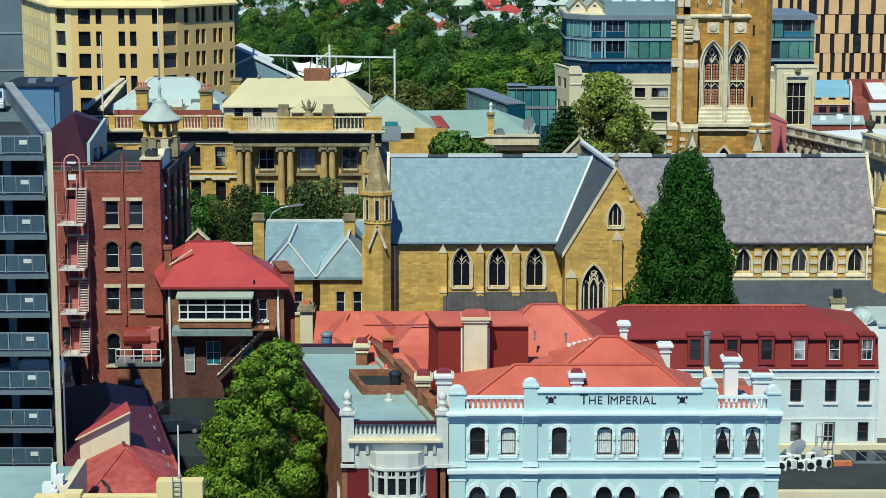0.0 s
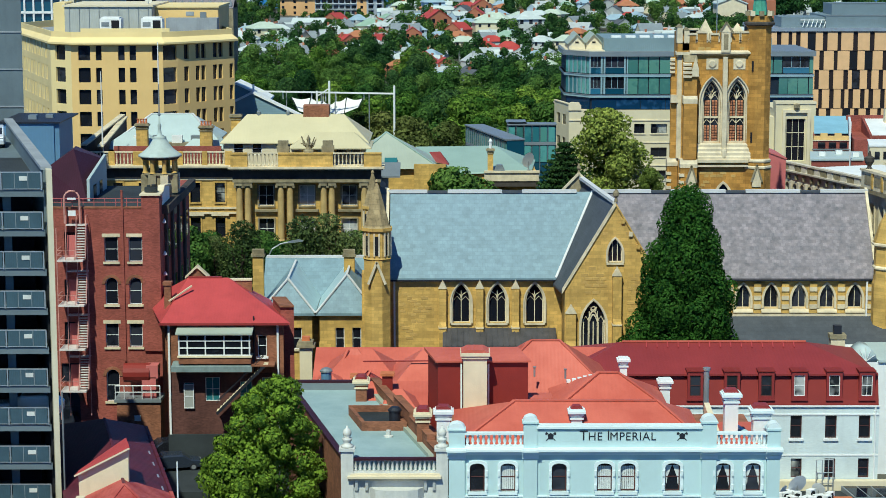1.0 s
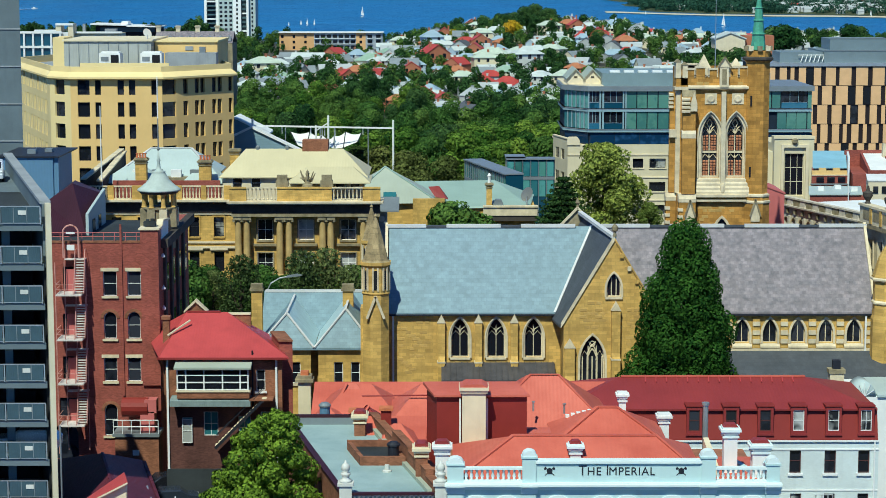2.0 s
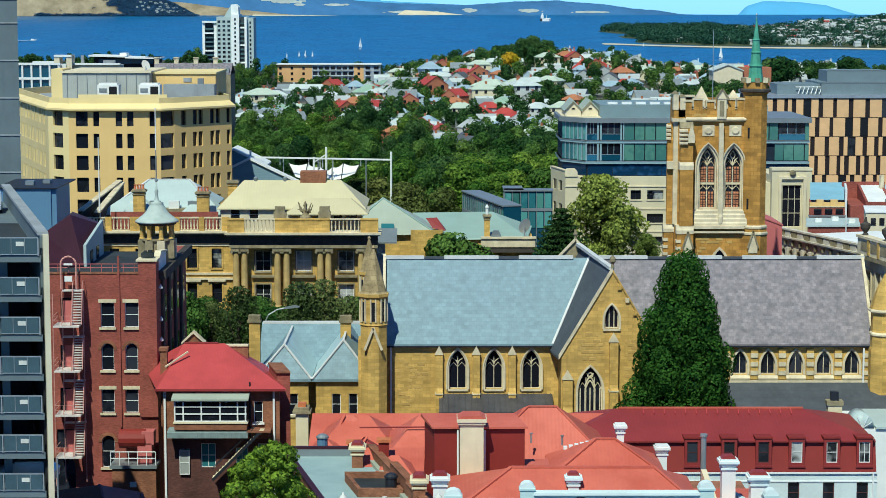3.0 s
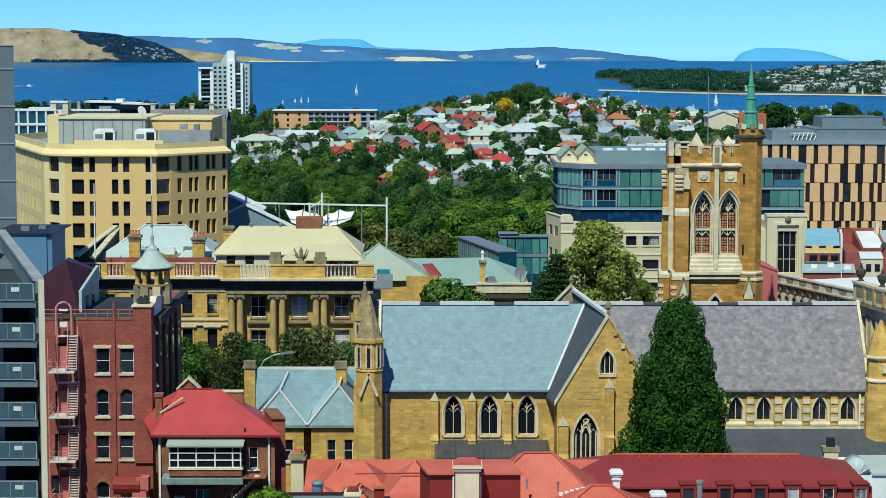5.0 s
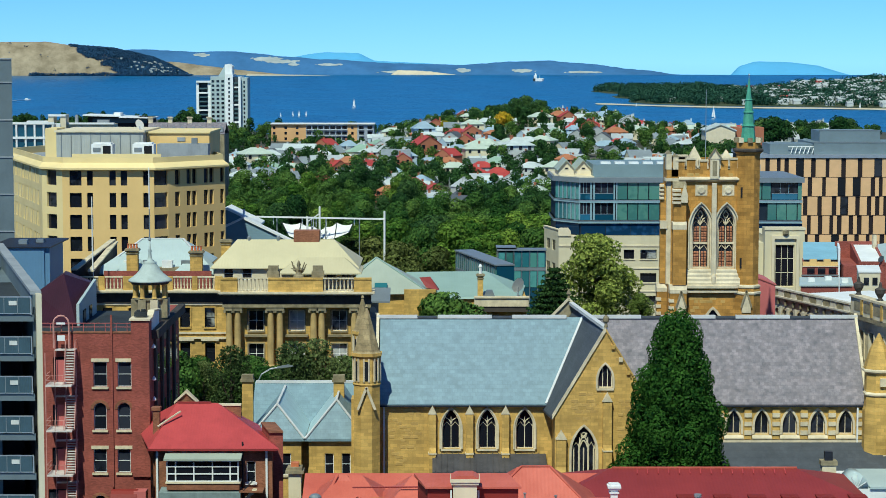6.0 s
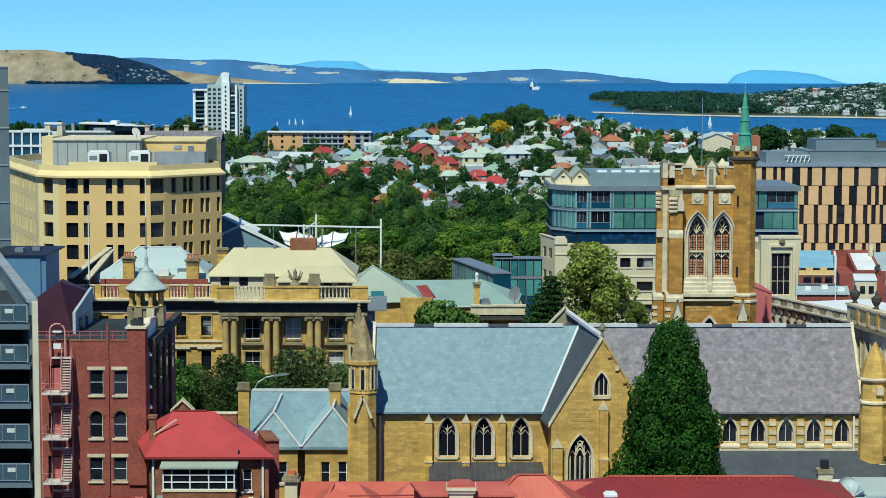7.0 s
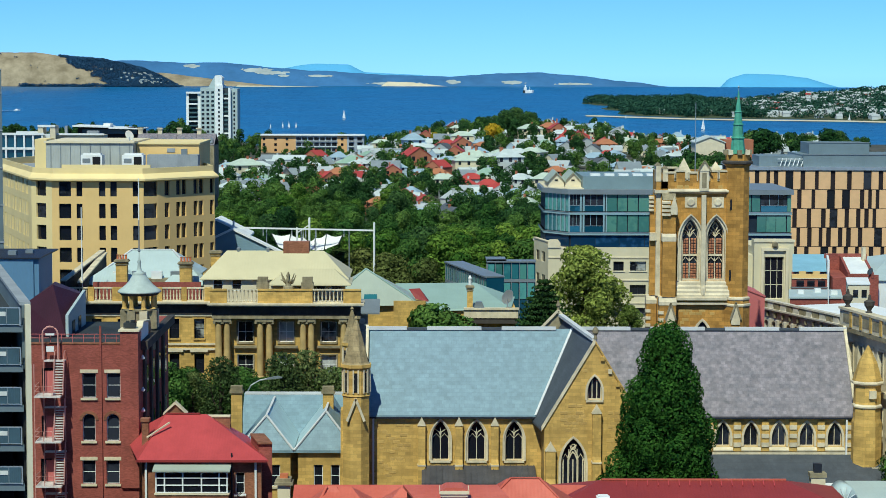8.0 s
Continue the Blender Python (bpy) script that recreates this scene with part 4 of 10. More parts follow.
G().box(31.1, 31.6, TY - 0.55, TY, 23.6, 34.7).lathe(31.35, TY - 0.55, [(0.05, 23.0), (0.3, 23.6), (0.3, 24.3), (0.22, 24.5)], 8).ob("shaft", SANDSTONE_PALE, tower)
for z, d, h in ((23.0, 1.0, 0.3), (22.5, 0.85, 0.22)):
    G().box(28.2, 34.0, TY - d, TY - 0.4, z, z + h).ob("string_course", SANDSTONE_PALE, tower)
for x in (29.95, 32.95):
    p = G().box(x - 0.67, x + 0.67, TY - 0.07, TY, 33.3, 34.5).ob("panel", SANDSTONE_PALE, tower)
    G().lathe(0, 0, [(0.46, 0), (0.46, 0.06), (0.32, 0.14)], 16).ob("boss", SANDSTONE_PALE, p).matrix_basis = pose(x, TY - 0.06, 33.9, 90)
G().prism_x([(TY - 0.45, 35.05), (TY - 0.45, 35.2), (TY - 0.1, 35.4), (TY, 35.4), (TY, 34.85)], 27.4, 34.1).ob("cornice", SANDSTONE_PALE, tower)
boxes_ = ((tx0, tx1, TY - 0.1, TY + 0.35, 35.4, 36.4), (tx0, tx0 + 0.4, TY + 0.35, TY + 8, 36.3, 37.2), (tx1 - 0.4, tx1, TY + 0.35, TY + 8, 36.3, 37.2), (tx0, tx1, TY + 7.6, TY + 8, 36.3, 37.2))
for dims in boxes_:
    G().box(*dims).ob("parapet", TOWER_STONE, tower)
for yy in (TY - 0.12, TY + 7.6):
    for x, w, zt in ((27.6, 0.45, 37.1), (28.75, 0.5, 37.3), (30.15, 0.42, 37.1), (32.45, 0.42, 37.3), (33.5, 0.42, 37.3)):
        m = G().box(x - w, x + w, yy, yy + 0.45, 36.4, zt).ob("merlon", TOWER_STONE if yy < TY else SANDSTONE_PALE, tower)
        G().box(x - w - 0.12, x + w + 0.12, yy - 0.1, yy + 0.55, zt, zt + 0.2).ob("coping", SANDSTONE_PALE, m)
        for q in (-1, 1):
            G().box(x + q * (w + 0.06) - 0.07, x + q * (w + 0.06) + 0.07, yy - 0.08, yy + 0.5, 36.3, zt).ob("coping", SANDSTONE_PALE, m)
    for xa, xb in ((28.05, 28.25), (29.25, 29.73), (32.87, 33.08)):
        G().box(xa, xb, yy - 0.08, yy + 0.5, 36.4, 36.55).ob("coping", SANDSTONE_PALE, tower)
# canopied niche in the middle of the parapet
nc = G().box(30.85, 31.85, TY - 0.55, TY + 0.2, 35.2, 37.5).ob("niche", SANDSTONE_PALE, tower)
# darker plate on the niche front: the hollow's shade put into colour
G().box(31.1, 31.6, TY - 0.57, TY - 0.55, 35.5, 37.2).ob("niche_recess", SANDSTONE_DARK, nc)
G().prism_y([(30.7, 37.4), (32.0, 37.4), (31.35, 38.45)], TY - 0.6, TY + 0.2).ob("gablet", SANDSTONE_PALE, nc)
for q in (-1, 1):
    G().beam((31.35 + q * 0.8, TY - 0.65, 37.35), (31.35, TY - 0.65, 38.55), 0.14, 0.16).ob("gablet", SANDSTONE_DARK, nc)
for x, zt in ((29.6, 38.7), (33.2, 38.3)):
    G().lathe(x, TY + 3.9, [(1.15, 36.2), (1.15, 37.0), (0.0, zt)], 4, math.pi / 4).ob("cap", SANDSTONE_PALE, tower)
# the corner: two stepped buttresses with a pale shaft between
def tower_buttress(xa, xb, ya, zt):
    """A buttress in two stages; pale quoins up its outer edge, a gabled head."""
    b = G().box(xa, xb, ya, TY + 1.5, 23.2, zt).ob("buttress", TOWER_STONE, tower)
    G().box(xa - 0.35, xb + 0.1, ya - 0.45, TY + 1.5, 2.5, 22.5).ob("buttress_foot", TOWER_STONE, b)
    G().prism_x([(ya - 0.5, 22.5), (ya - 0.5, 22.9), (ya - 0.05, 23.4), (TY + 1.5, 23.4), (TY + 1.5, 22.5)], xa - 0.4, xb + 0.14).ob("offset", SANDSTONE_PALE, b)
    G().prism_x([(ya - 0.22, 29.6), (ya - 0.22, 30.1), (ya, 30.45), (TY, 30.45), (TY, 29.6)], xa - 0.1, xb + 0.06).ob("offset", SANDSTONE_PALE, b)
    G().box(xa - 0.05, xb + 0.03, ya - 0.2, ya, 23.4, 29.6).ob("buttress_face", TOWER_STONE, b)
    for j in range(4):
        G().prism_x([(ya - 0.28, zt - 1.75 + 0.45 * j), (ya - 0.28, zt - 1.55 + 0.45 * j), (ya + 0.1, zt - 1.4 + 0.45 * j), (ya + 0.1, zt - 1.75 + 0.45 * j)], xa - 0.16, xa + 0.55 * (xb - xa)).ob("quoin", SANDSTONE_PALE, b)
    for j in range(6):
        G().box(xa - 0.45, xa + 0.1, ya - 0.55, ya + 0.2, 17.5 + 0.8 * j, 17.85 + 0.8 * j).ob("quoin", SANDSTONE_PALE, b)
    return b


tower_buttress(25.5, 26.15, TY + 0.7, 34.6)
b2 = tower_buttress(26.75, 28.15, TY - 1.15, 34.2)
G().prism_y([(27.55, 32.6), (28.3, 32.6), (28.3, 33.4), (27.95, 34.7), (27.55, 33.4)], TY - 1.4, TY - 1.1).ob("gablet", SANDSTONE_PALE, b2)
G().prism_x([(TY - 1.2, 34.2), (TY + 0.2, 35.3), (TY + 0.2, 34.2)], 26.7, 28.2).ob("coping", SANDSTONE_DARK, b2)
G().box(26.1, 26.72, TY + 0.1, TY + 1.0, 23.4, 34.9).ob("shaft", SANDSTONE_PALE, tower)
G().box(25.9, 27.5, TY - 0.3, TY + 1.4, 34.9, 35.25).ob("cornice", SANDSTONE_PALE, tower)
cn = G().box(26.05, 27.35, TY - 0.1, TY + 1.3, 35.25, 37.0).ob("corner_parapet", TOWER_STONE, tower)
for x, w, zt in ((26.3, 0.3, 37.95), (27.05, 0.3, 37.6)):
    G().box(x - w, x + w, TY - 0.16, TY + 1.3, 36.2, zt).ob("merlon", SANDSTONE_PALE, cn)
    G().prism_y([(x - w - 0.08, zt), (x + w + 0.08, zt), (x, zt + 0.35)], TY - 0.2, TY + 1.3).ob("coping", SANDSTONE_DARK, cn)
for x, yy in ((27.6, TY - 1.95), (34.95, TY - 1.25)):
    gb = G().prism_y([(x - 0.5, 20.3), (x + 0.5, 20.3), (x + 0.5, 21.2), (x, 22.6), (x - 0.5, 21.2)], yy, yy + 0.5).ob("gablet", SANDSTONE_PALE, tower)
    for q in (-1, 1):
        G().beam((x + q * 0.6, yy - 0.06, 20.9), (x, yy - 0.06, 22.8), 0.14, 0.18).ob("gablet", SANDSTONE_DARK, gb)
# stair turret with its copper spire
t = G().lathe(35.15, TY + 0.35, [(1.62, 2.5), (1.62, 22.6), (1.42, 23.3), (1.36, 23.5), (1.36, 37.9), (1.68, 38.25), (1.68, 38.45), (1.4, 38.5), (1.4, 39.2)], 8, math.pi / 8).ob("stair_turret", TOWER_STONE, tower)
for z, r in ((23.15, 1.62), (22.45, 1.72), (38.35, 1.74)):
    G().lathe(35.15, TY + 0.35, [(r - 0.12, z - 0.2), (r, z - 0.1), (r, z + 0.08), (r - 0.15, z + 0.22)], 8, math.pi / 8).ob("band", SANDSTONE_PALE if z < 30 else SANDSTONE_BLACK, t)
for z in (25.2, 33.1):
    G().box(34.25, 34.52, TY - 0.72, TY - 0.5, z, z + 1.15).ob("slit", DARK, t)
for i in range(8):
    a = 2 * math.pi * i / 8
    G().box(35.15 + 1.32 * math.cos(a) - 0.25, 35.15 + 1.32 * math.cos(a) + 0.25, TY + 0.35 + 1.32 * math.sin(a) - 0.25, TY + 0.35 + 1.32 * math.sin(a) + 0.25, 39.2, 39.75).ob("merlon", SANDSTONE_PALE if i % 2 else SANDSTONE_DARK, t)
s = G().lathe(35.15, TY + 0.35, [(0.85, 39.3), (0.68, 41.0), (0.8, 41.02), (0.78, 41.14), (0.64, 41.18), (0.52, 42.5), (0.62, 42.52), (0.6, 42.62), (0.48, 42.66), (0.38, 43.9), (0.46, 43.92), (0.32, 44.05), (0.18, 45.2), (0.05, 46.3)], 8).ob("spire", COPPER, t, "green copper spire")
G().lathe(35.15, TY + 0.35, [(0.03, 46.2), (0.03, 46.6), (0.12, 46.7), (0.03, 46.85)], 6).ob("finial", STEEL, s)
G().lathe(30.9, TY + 4, [(0.06, 36.5), (0.03, 45.0)], 6).ob("flagpole", STEEL, tower)


def ashlar(parent, x0, x1, z0, z1, y, n, seed, clear):
    """Single blocks standing a little proud of a wall, on its courses; clear: (x, z, width, height) of what they leave free."""
    rng = random.Random(seed)
    if "ashlar" not in MESHES:
        MESHES["ashlar"] = G().loft([[(-0.36, -0.004, -0.155), (0.36, -0.004, -0.155), (0.36, -0.004, 0.155), (-0.36, -0.004, 0.155)], [(-0.34, -0.022, -0.14), (0.34, -0.022, -0.14), (0.34, -0.022, 0.14), (-0.34, -0.022, 0.14)]]).mesh("block", BLOCK_STONE)
    used = set()
    for k in range(n):
        r, c = rng.randrange(int((z1 - z0) / 0.34)), rng.randrange(int((x1 - x0) / 0.75))
        x, z = x0 + 0.4 + 0.75 * c + (0.375 if r % 2 else 0), z0 + 0.17 + 0.34 * r
        if (r, c) in used or x > x1 - 0.4 or any(abs(x - a) < w / 2 + 0.65 and b - 0.5 < z < b + h + 0.45 for a, b, w, h in clear):
            continue
        used.add((r, c))
        q = new("block", MESHES["ashlar"])
        q.parent = parent
        q.location = (x, y, z)
        q.scale.x = rng.choice((1.0, 1.0, 0.7))


ashlar(church, -5.2, 11.2, 8.0, 14.0, NV, 150, 1, [q[:4] for q in wins] + [(x, 2.5, 1.0, 11.5) for x in (0.0, 3.7, 7.27)])
ashlar(church, 13.4, 20.0, 7.0, 16.2, TV, 130, 2, [tw[:4], tu[:4], (12.5, 2.5, 1.2, 9.9), (16.95, 2.5, 1.2, 13.6)])
ashlar(church, 15.0, 18.5, 16.2, 19.6, TV, 16, 3, [tu[:4]])
ashlar(tower, 28.3, 34.0, 32.3, 34.8, TY, 40, 4, [(29.95, 33.2, 1.3, 1.5), (32.95, 33.2, 1.3, 1.5), (31.35, 22, 0.6, 14), (29.95, 24.7, 2.6, 7.9), (32.8, 24.7, 2.6, 7.9)])
ashlar(tower, 28.3, 33.6, 17.2, 22.0, TY - 0.4, 70, 5, [(31.35, 16.6, 2.0, 4.2)])
ashlar(tower, 28.3, 33.6, 35.45, 36.1, TY - 0.1, 12, 6, [(31.35, 35, 1.2, 3)])


# ---------- the hotel front ----------
def boxes(name, m, parent, *dims, skew=None):
    """One part for each box."""
    for d in dims:
        G(skew=skew).box(*d).ob(name, m, parent)


def chimney(parent, x, y, z0, z1, w, d, m, cap, lid=None, pots=0):
    c = G().box(x - w / 2, x + w / 2, y - d / 2, y + d / 2, z0, z1 - 0.45).ob("chimney", m, parent)
    g = G()
    for k, (a, b, e) in enumerate(((0.1, z1 - 0.75, z1 - 0.62), (0.14, z1 - 0.45, z1 - 0.3), (0.24, z1 - 0.3, z1 - 0.12), (0.12, z1 - 0.12, z1))):
        g.box(x - w / 2 - a, x + w / 2 + a, y - d / 2 - a, y + d / 2 + a, b, e)
    g.ob("chimney_cap", cap, c)
    if lid:
        g = G().prism_y([(x - w / 2 - 0.05, z1), (x + w / 2 + 0.05, z1), (x + w / 2 - 0.15, z1 + 0.22), (x - w / 2 + 0.15, z1 + 0.22)], y - d / 2, y + d / 2)
        g.ob("chimney_lid", lid, c)
    for i in range(pots):
        G().lathe(x - w / 2 + w * (i + 0.5) / pots, y, [(0.16, z1), (0.13, z1 + 0.5), (0.18, z1 + 0.55), (0.18, z1 + 0.62)], 8).ob("chimney_pot", TERRACOTTA, c)
    return c


hotel = thing("hotel", "pale blue Victorian hotel with arched windows, balustraded parapet and red roofs", "hotel")
HY = 135.0
SASH = mat("dark red-brown sash", (0.1, 0.035, 0.03), 0.5, var=0.2)
top_w = [(x, 10.4, 1.02, 2.0, "low") for x in (2.35, 4.45, 7.95, 11.05, 12.65, 15.7, 19.15, 21.2)]
mid_w = [(x, 5.75, 1.15, 2.45, "arch") for x in (2.35, 4.45, 7.95, 11.05, 12.65, 15.7, 19.15, 21.2)]
G().wall(0.5, 22.9, -0.2, 13.3, HY, 0.5, top_w + mid_w).ob("wall", PALE_BLUE, hotel)
G(skew=HY).box(22.5, 22.9, HY + 0.5, HY + 9, -0.2, 13.3).ob("wall", PALE_BLUE, hotel)
G(skew=HY).box(0.5, 0.9, HY + 0.5, HY + 9, -0.2, 13.3).ob("wall", BRICK_BROWN, hotel)
PANE_LACE = glass("window with lace curtains", (0.015, 0.017, 0.022), lit=(0.45, 0.46, 0.44), cover=0.35)
LACE = mat("lace curtain", (0.62, 0.64, 0.6), 0.9, var=0.2, size=0.2)
for i, (x, z, w, h, k) in enumerate(top_w):
    o = window(hotel, x, HY, z, w, h, k, SASH, PANE, 1, 2, 0.2, 0.07, surround=PALE_TRIM, grow=0.2, sill=PALE_TRIM)
    if i in (1, 3, 4):
        for f in range(7):
            G().prism_y([(-0.45 + 0.13 * f, 0.12), (-0.34 + 0.13 * f, 0.12), (-0.34 + 0.13 * f, 1.75), (-0.45 + 0.13 * f, 1.75)], 0.236 + 0.004 * (f % 2), 0.246).ob("curtain", LACE, o)
    if i >= 5:
        for s in (-1, 1):
            G().prism_y([(s * 0.03, 1.78), (s * 0.47, 1.8), (s * 0.47, 0.25), (s * 0.36, 0.6), (s * 0.33, 0.95), (s * 0.2, 1.3)], 0.236, 0.246).ob("curtain", LACE, o)
    for s in (-1, 1):
        G().box(s * (w / 2 + 0.13) - 0.07, s * (w / 2 + 0.13) + 0.07, -0.18, -0.1, 0.15, 0.5).box(s * (w / 2 + 0.13) - 0.07, s * (w / 2 + 0.13) + 0.07, -0.18, -0.1, 1.1, 1.5).ob("bracket", PALE_TRIM, o)
for x, z, w, h, k in mid_w:
    o = window(hotel, x, HY, z, w, h, k, SASH, PANE, 1, 2, 0.2, 0.07, surround=PALE_TRIM, grow=0.26)
    G().prism_y([(-0.12, h), (0.12, h), (0.18, h + 0.42), (-0.18, h + 0.42)], -0.2, -0.1).ob("keystone", PALE_TRIM, o)
    for s in (-1, 1):
        G().box(s * (w / 2 + 0.09) - 0.09, s * (w / 2 + 0.09) + 0.09, -0.19, -0.1, h - w / 2 - 0.12, h - w / 2 + 0.05).ob("impost", PALE_TRIM, o)
PIL = ((0.4, 1.5), (5.5, 6.45), (17.65, 18.65), (22.1, 23.0))
for a, b in PIL:
    p = G().box(a, b, HY - 0.16, HY - 0.003, -0.2, 8.95).box(a, b, HY - 0.16, HY - 0.003, 9.6, 12.75).ob("pilaster", PALE_BLUE, hotel)
    G().box(a - 0.08, b + 0.08, HY - 0.24, HY - 0.006, 12.75, 12.95).box(a - 0.05, b + 0.05, HY - 0.2, HY - 0.006, 8.6, 8.72).box(a - 0.05, b + 0.05, HY - 0.2, HY - 0.006, 9.6, 9.95).ob("moulding", PALE_TRIM, p)
for z0, z1, d in ((13.0, 13.12, 0.2), (13.12, 13.3, 0.34), (13.3, 13.45, 0.5), (13.45, 13.52, 0.42), (9.02, 9.18, 0.2), (9.18, 9.42, 0.34), (9.42, 9.5, 0.26), (10.02, 10.14, 0.1)):
    G().box(0.36 - d * 0.3, 23.02 + d * 0.3, HY - d, HY - 0.009, z0, z1).ob("cornice" if z0 > 12 else "string_course", PALE_TRIM, hotel)
    if z1 > 9.2 and d > 0.15:
        for a, b in PIL:
            G().box(a - 0.1, b + 0.1, HY - d - 0.14, HY - d, z0, z1).ob("cornice_break", PALE_TRIM, hotel)
# parapet: balustrades at the sides, lettered panel between
balustrade(hotel, 1.5, 5.5, HY, 13.52, 1.05, PALE_TRIM)
balustrade(hotel, 18.65, 22.1, HY, 13.52, 1.05, PALE_TRIM)
G().box(6.45, 17.65, HY - 0.1, HY + 0.3, 13.52, 14.85).ob("parapet_panel", PALE_BLUE, hotel)
G().box(6.4, 17.7, HY - 0.26, HY + 0.36, 14.85, 15.02).box(6.4, 17.7, HY - 0.2, HY + 0.36, 15.02, 15.1).ob("parapet_coping", PALE_TRIM, hotel)
for a, b in PIL:
    outer = a < 1 or b > 22.9
    z = 14.7 if outer else 15.2
    p = G().box(a, b, HY - 0.2, HY + 0.6, 13.52, z).box(a - 0.08, b + 0.08, HY - 0.28, HY + 0.68, z, z + 0.12).ob("pier", PALE_BLUE, hotel)
    c = (a + b) / 2
    r = (b - a) / 2 + 0.02
    G().prism_y([(c + r * math.cos(t * math.pi / 10), z + 0.12 + 0.42 * math.sin(t * math.pi / 10)) for t in range(11)], HY - 0.24, HY + 0.64).ob("pier_cap", PALE_TRIM, p)
G().box(22.0, 22.9, HY + 0.9, HY + 1.4, 13.4, 14.3).lathe(22.5, HY + 1.1, [(0.45, 14.3), (0.5, 14.6), (0.2, 14.95)], 10).ob("pier", PALE_TRIM, hotel)
words = []
for tx, size in (("T", 0.84), ("HE", 0.68), (" ", 0), ("I", 0.84), ("MPERIAL", 0.68)):
    if tx == " ":
        words.append((None, 0.36))
        continue
    cu = bpy.data.curves.new("lettering", "FONT")
    cu.body, cu.size, cu.extrude, cu.space_character = tx, size * 1.38, 0.015, 1.1
    cu.materials.append(BLACK_PAINT)
    tmp = new("tmp", cu)
    bpy.context.view_layer.update()
    me = bpy.data.meshes.new_from_object(tmp.evaluated_get(bpy.context.evaluated_depsgraph_get()))
    bpy.data.objects.remove(tmp)
    xs = [v.co.x for v in me.vertices]
    me.transform(Matrix.Translation((-min(xs), 0, 0)))
    words.append((me, max(xs) - min(xs) + 0.1))
fit_w = 5.2 / (sum(q[1] for q in words) - 0.1)
x = 9.32
for me, w in words:
    if me:
        k = new("lettering", me)
        k.parent = hotel
        k.matrix_basis = pose(x, HY - 0.115, 14.02, 90) @ Matrix.Diagonal((fit_w, 0.86, 1, 1))
        tagged(k, "black painted capital lettering")
    x += w * fit_w
for x in (7.35, 16.3):
    g = G().prism_y([(x - 0.16, 14.1), (x + 0.16, 14.1), (x + 0.2, 14.4), (x, 14.55), (x - 0.2, 14.4)], HY - 0.125, HY - 0.1)
    for s in (-1, 1):
        g.box(x + s * 0.3 - 0.07, x + s * 0.3 + 0.07, HY - 0.124, HY - 0.1, 14.4, 14.54)
        g.beam((x - s * 0.32, HY - 0.112, 14.0), (x + s * 0.32, HY - 0.112, 14.6), 0.02, 0.05)
    g.ob("emblem", BLACK_PAINT, hotel, "small black painted emblem")

# red roofs behind the parapet
G().hip(0.9, 18.2, HY + 1.0, HY + 12.0, 13.3, 15.35, ins=(4.3, 3.0), over=0.1, ridge=HY + 6).ob("roof", RED_ROOF, hotel, "faded red hipped sheet roof")
G().hip(8.4, 16.9, HY + 13.5, HY + 21.0, 12.9, 15.0, ins=3.6, over=0.1, ridge=HY + 17).ob("roof", RED_ROOF, hotel, "faded red hipped sheet roof")
G().beam((8.3, HY + 13.4, 12.95), (11.9, HY + 17, 15.06), 0.3, 0.12).ob("hip_cap", RED_ROOF, hotel)
G().beam((5.1, HY + 6, 15.4), (0.9, HY + 1, 13.4), 0.26, 0.12).ob("hip_cap", RED_ROOF, hotel)
G().beam((5.1, HY + 6, 15.4), (15.2, HY + 6, 15.4), 0.26, 0.12).ob("ridge_cap", RED_ROOF, hotel)
G().beam((11.9, HY + 17, 15.06), (13.4, HY + 17, 15.06), 0.26, 0.12).ob("ridge_cap", RED_ROOF, hotel)
# large upper room with red walls and the cream flue
G(skew=HY + 13).box(-0.35, 6.35, HY + 13, HY + 16.2, 10.0, 16.75).ob("upper_room", RED_WALL, hotel, "plain dark red wall of the upper room")
G(skew=HY + 13).prism_x([(HY + 12.7, 16.72), (HY + 12.7, 16.85), (HY + 16.4, 17.15), (HY + 16.4, 16.9)], -0.6, 6.5).ob("roof", RED_ROOF, hotel)
boxes("roof_step", RED_ROOF, hotel, (6.35, 8.2, HY + 13.5, HY + 15.5, 13.6, 13.8))
boxes("wall", RED_WALL, hotel, (6.35, 8.1, HY + 13.7, HY + 15.3, 11.5, 13.6))
c = G().box(1.52, 3.26, HY + 11.4, HY + 12.95, 12.0, 17.3).ob("flue", CREAM, hotel, "cream rendered flue")
G().box(1.38, 3.4, HY + 11.25, HY + 13.1, 17.3, 17.5).box(1.3, 3.48, HY + 11.15, HY + 13.2, 17.5, 17.75).ob("flue_cap", CREAM, c)
G().prism_y([(1.35, 17.75), (3.43, 17.75), (3.0, 17.98), (1.8, 17.98)], HY + 11.2, HY + 13.15).ob("flue_lid", RED_ROOF, c)
boxes("downpipe", WHITE, hotel, (1.32, 1.44, HY + 12.75, HY + 12.9, 12.5, 16.6), (3.34, 3.46, HY + 12.75, HY + 12.9, 13.2, 16.6))
# low wing roofs further back
G().hip(-10.5, -3.0, HY + 26, HY + 36, 11.3, 14.0, ins=3.0, over=0.2).ob("roof", RED_ROOF, hotel)
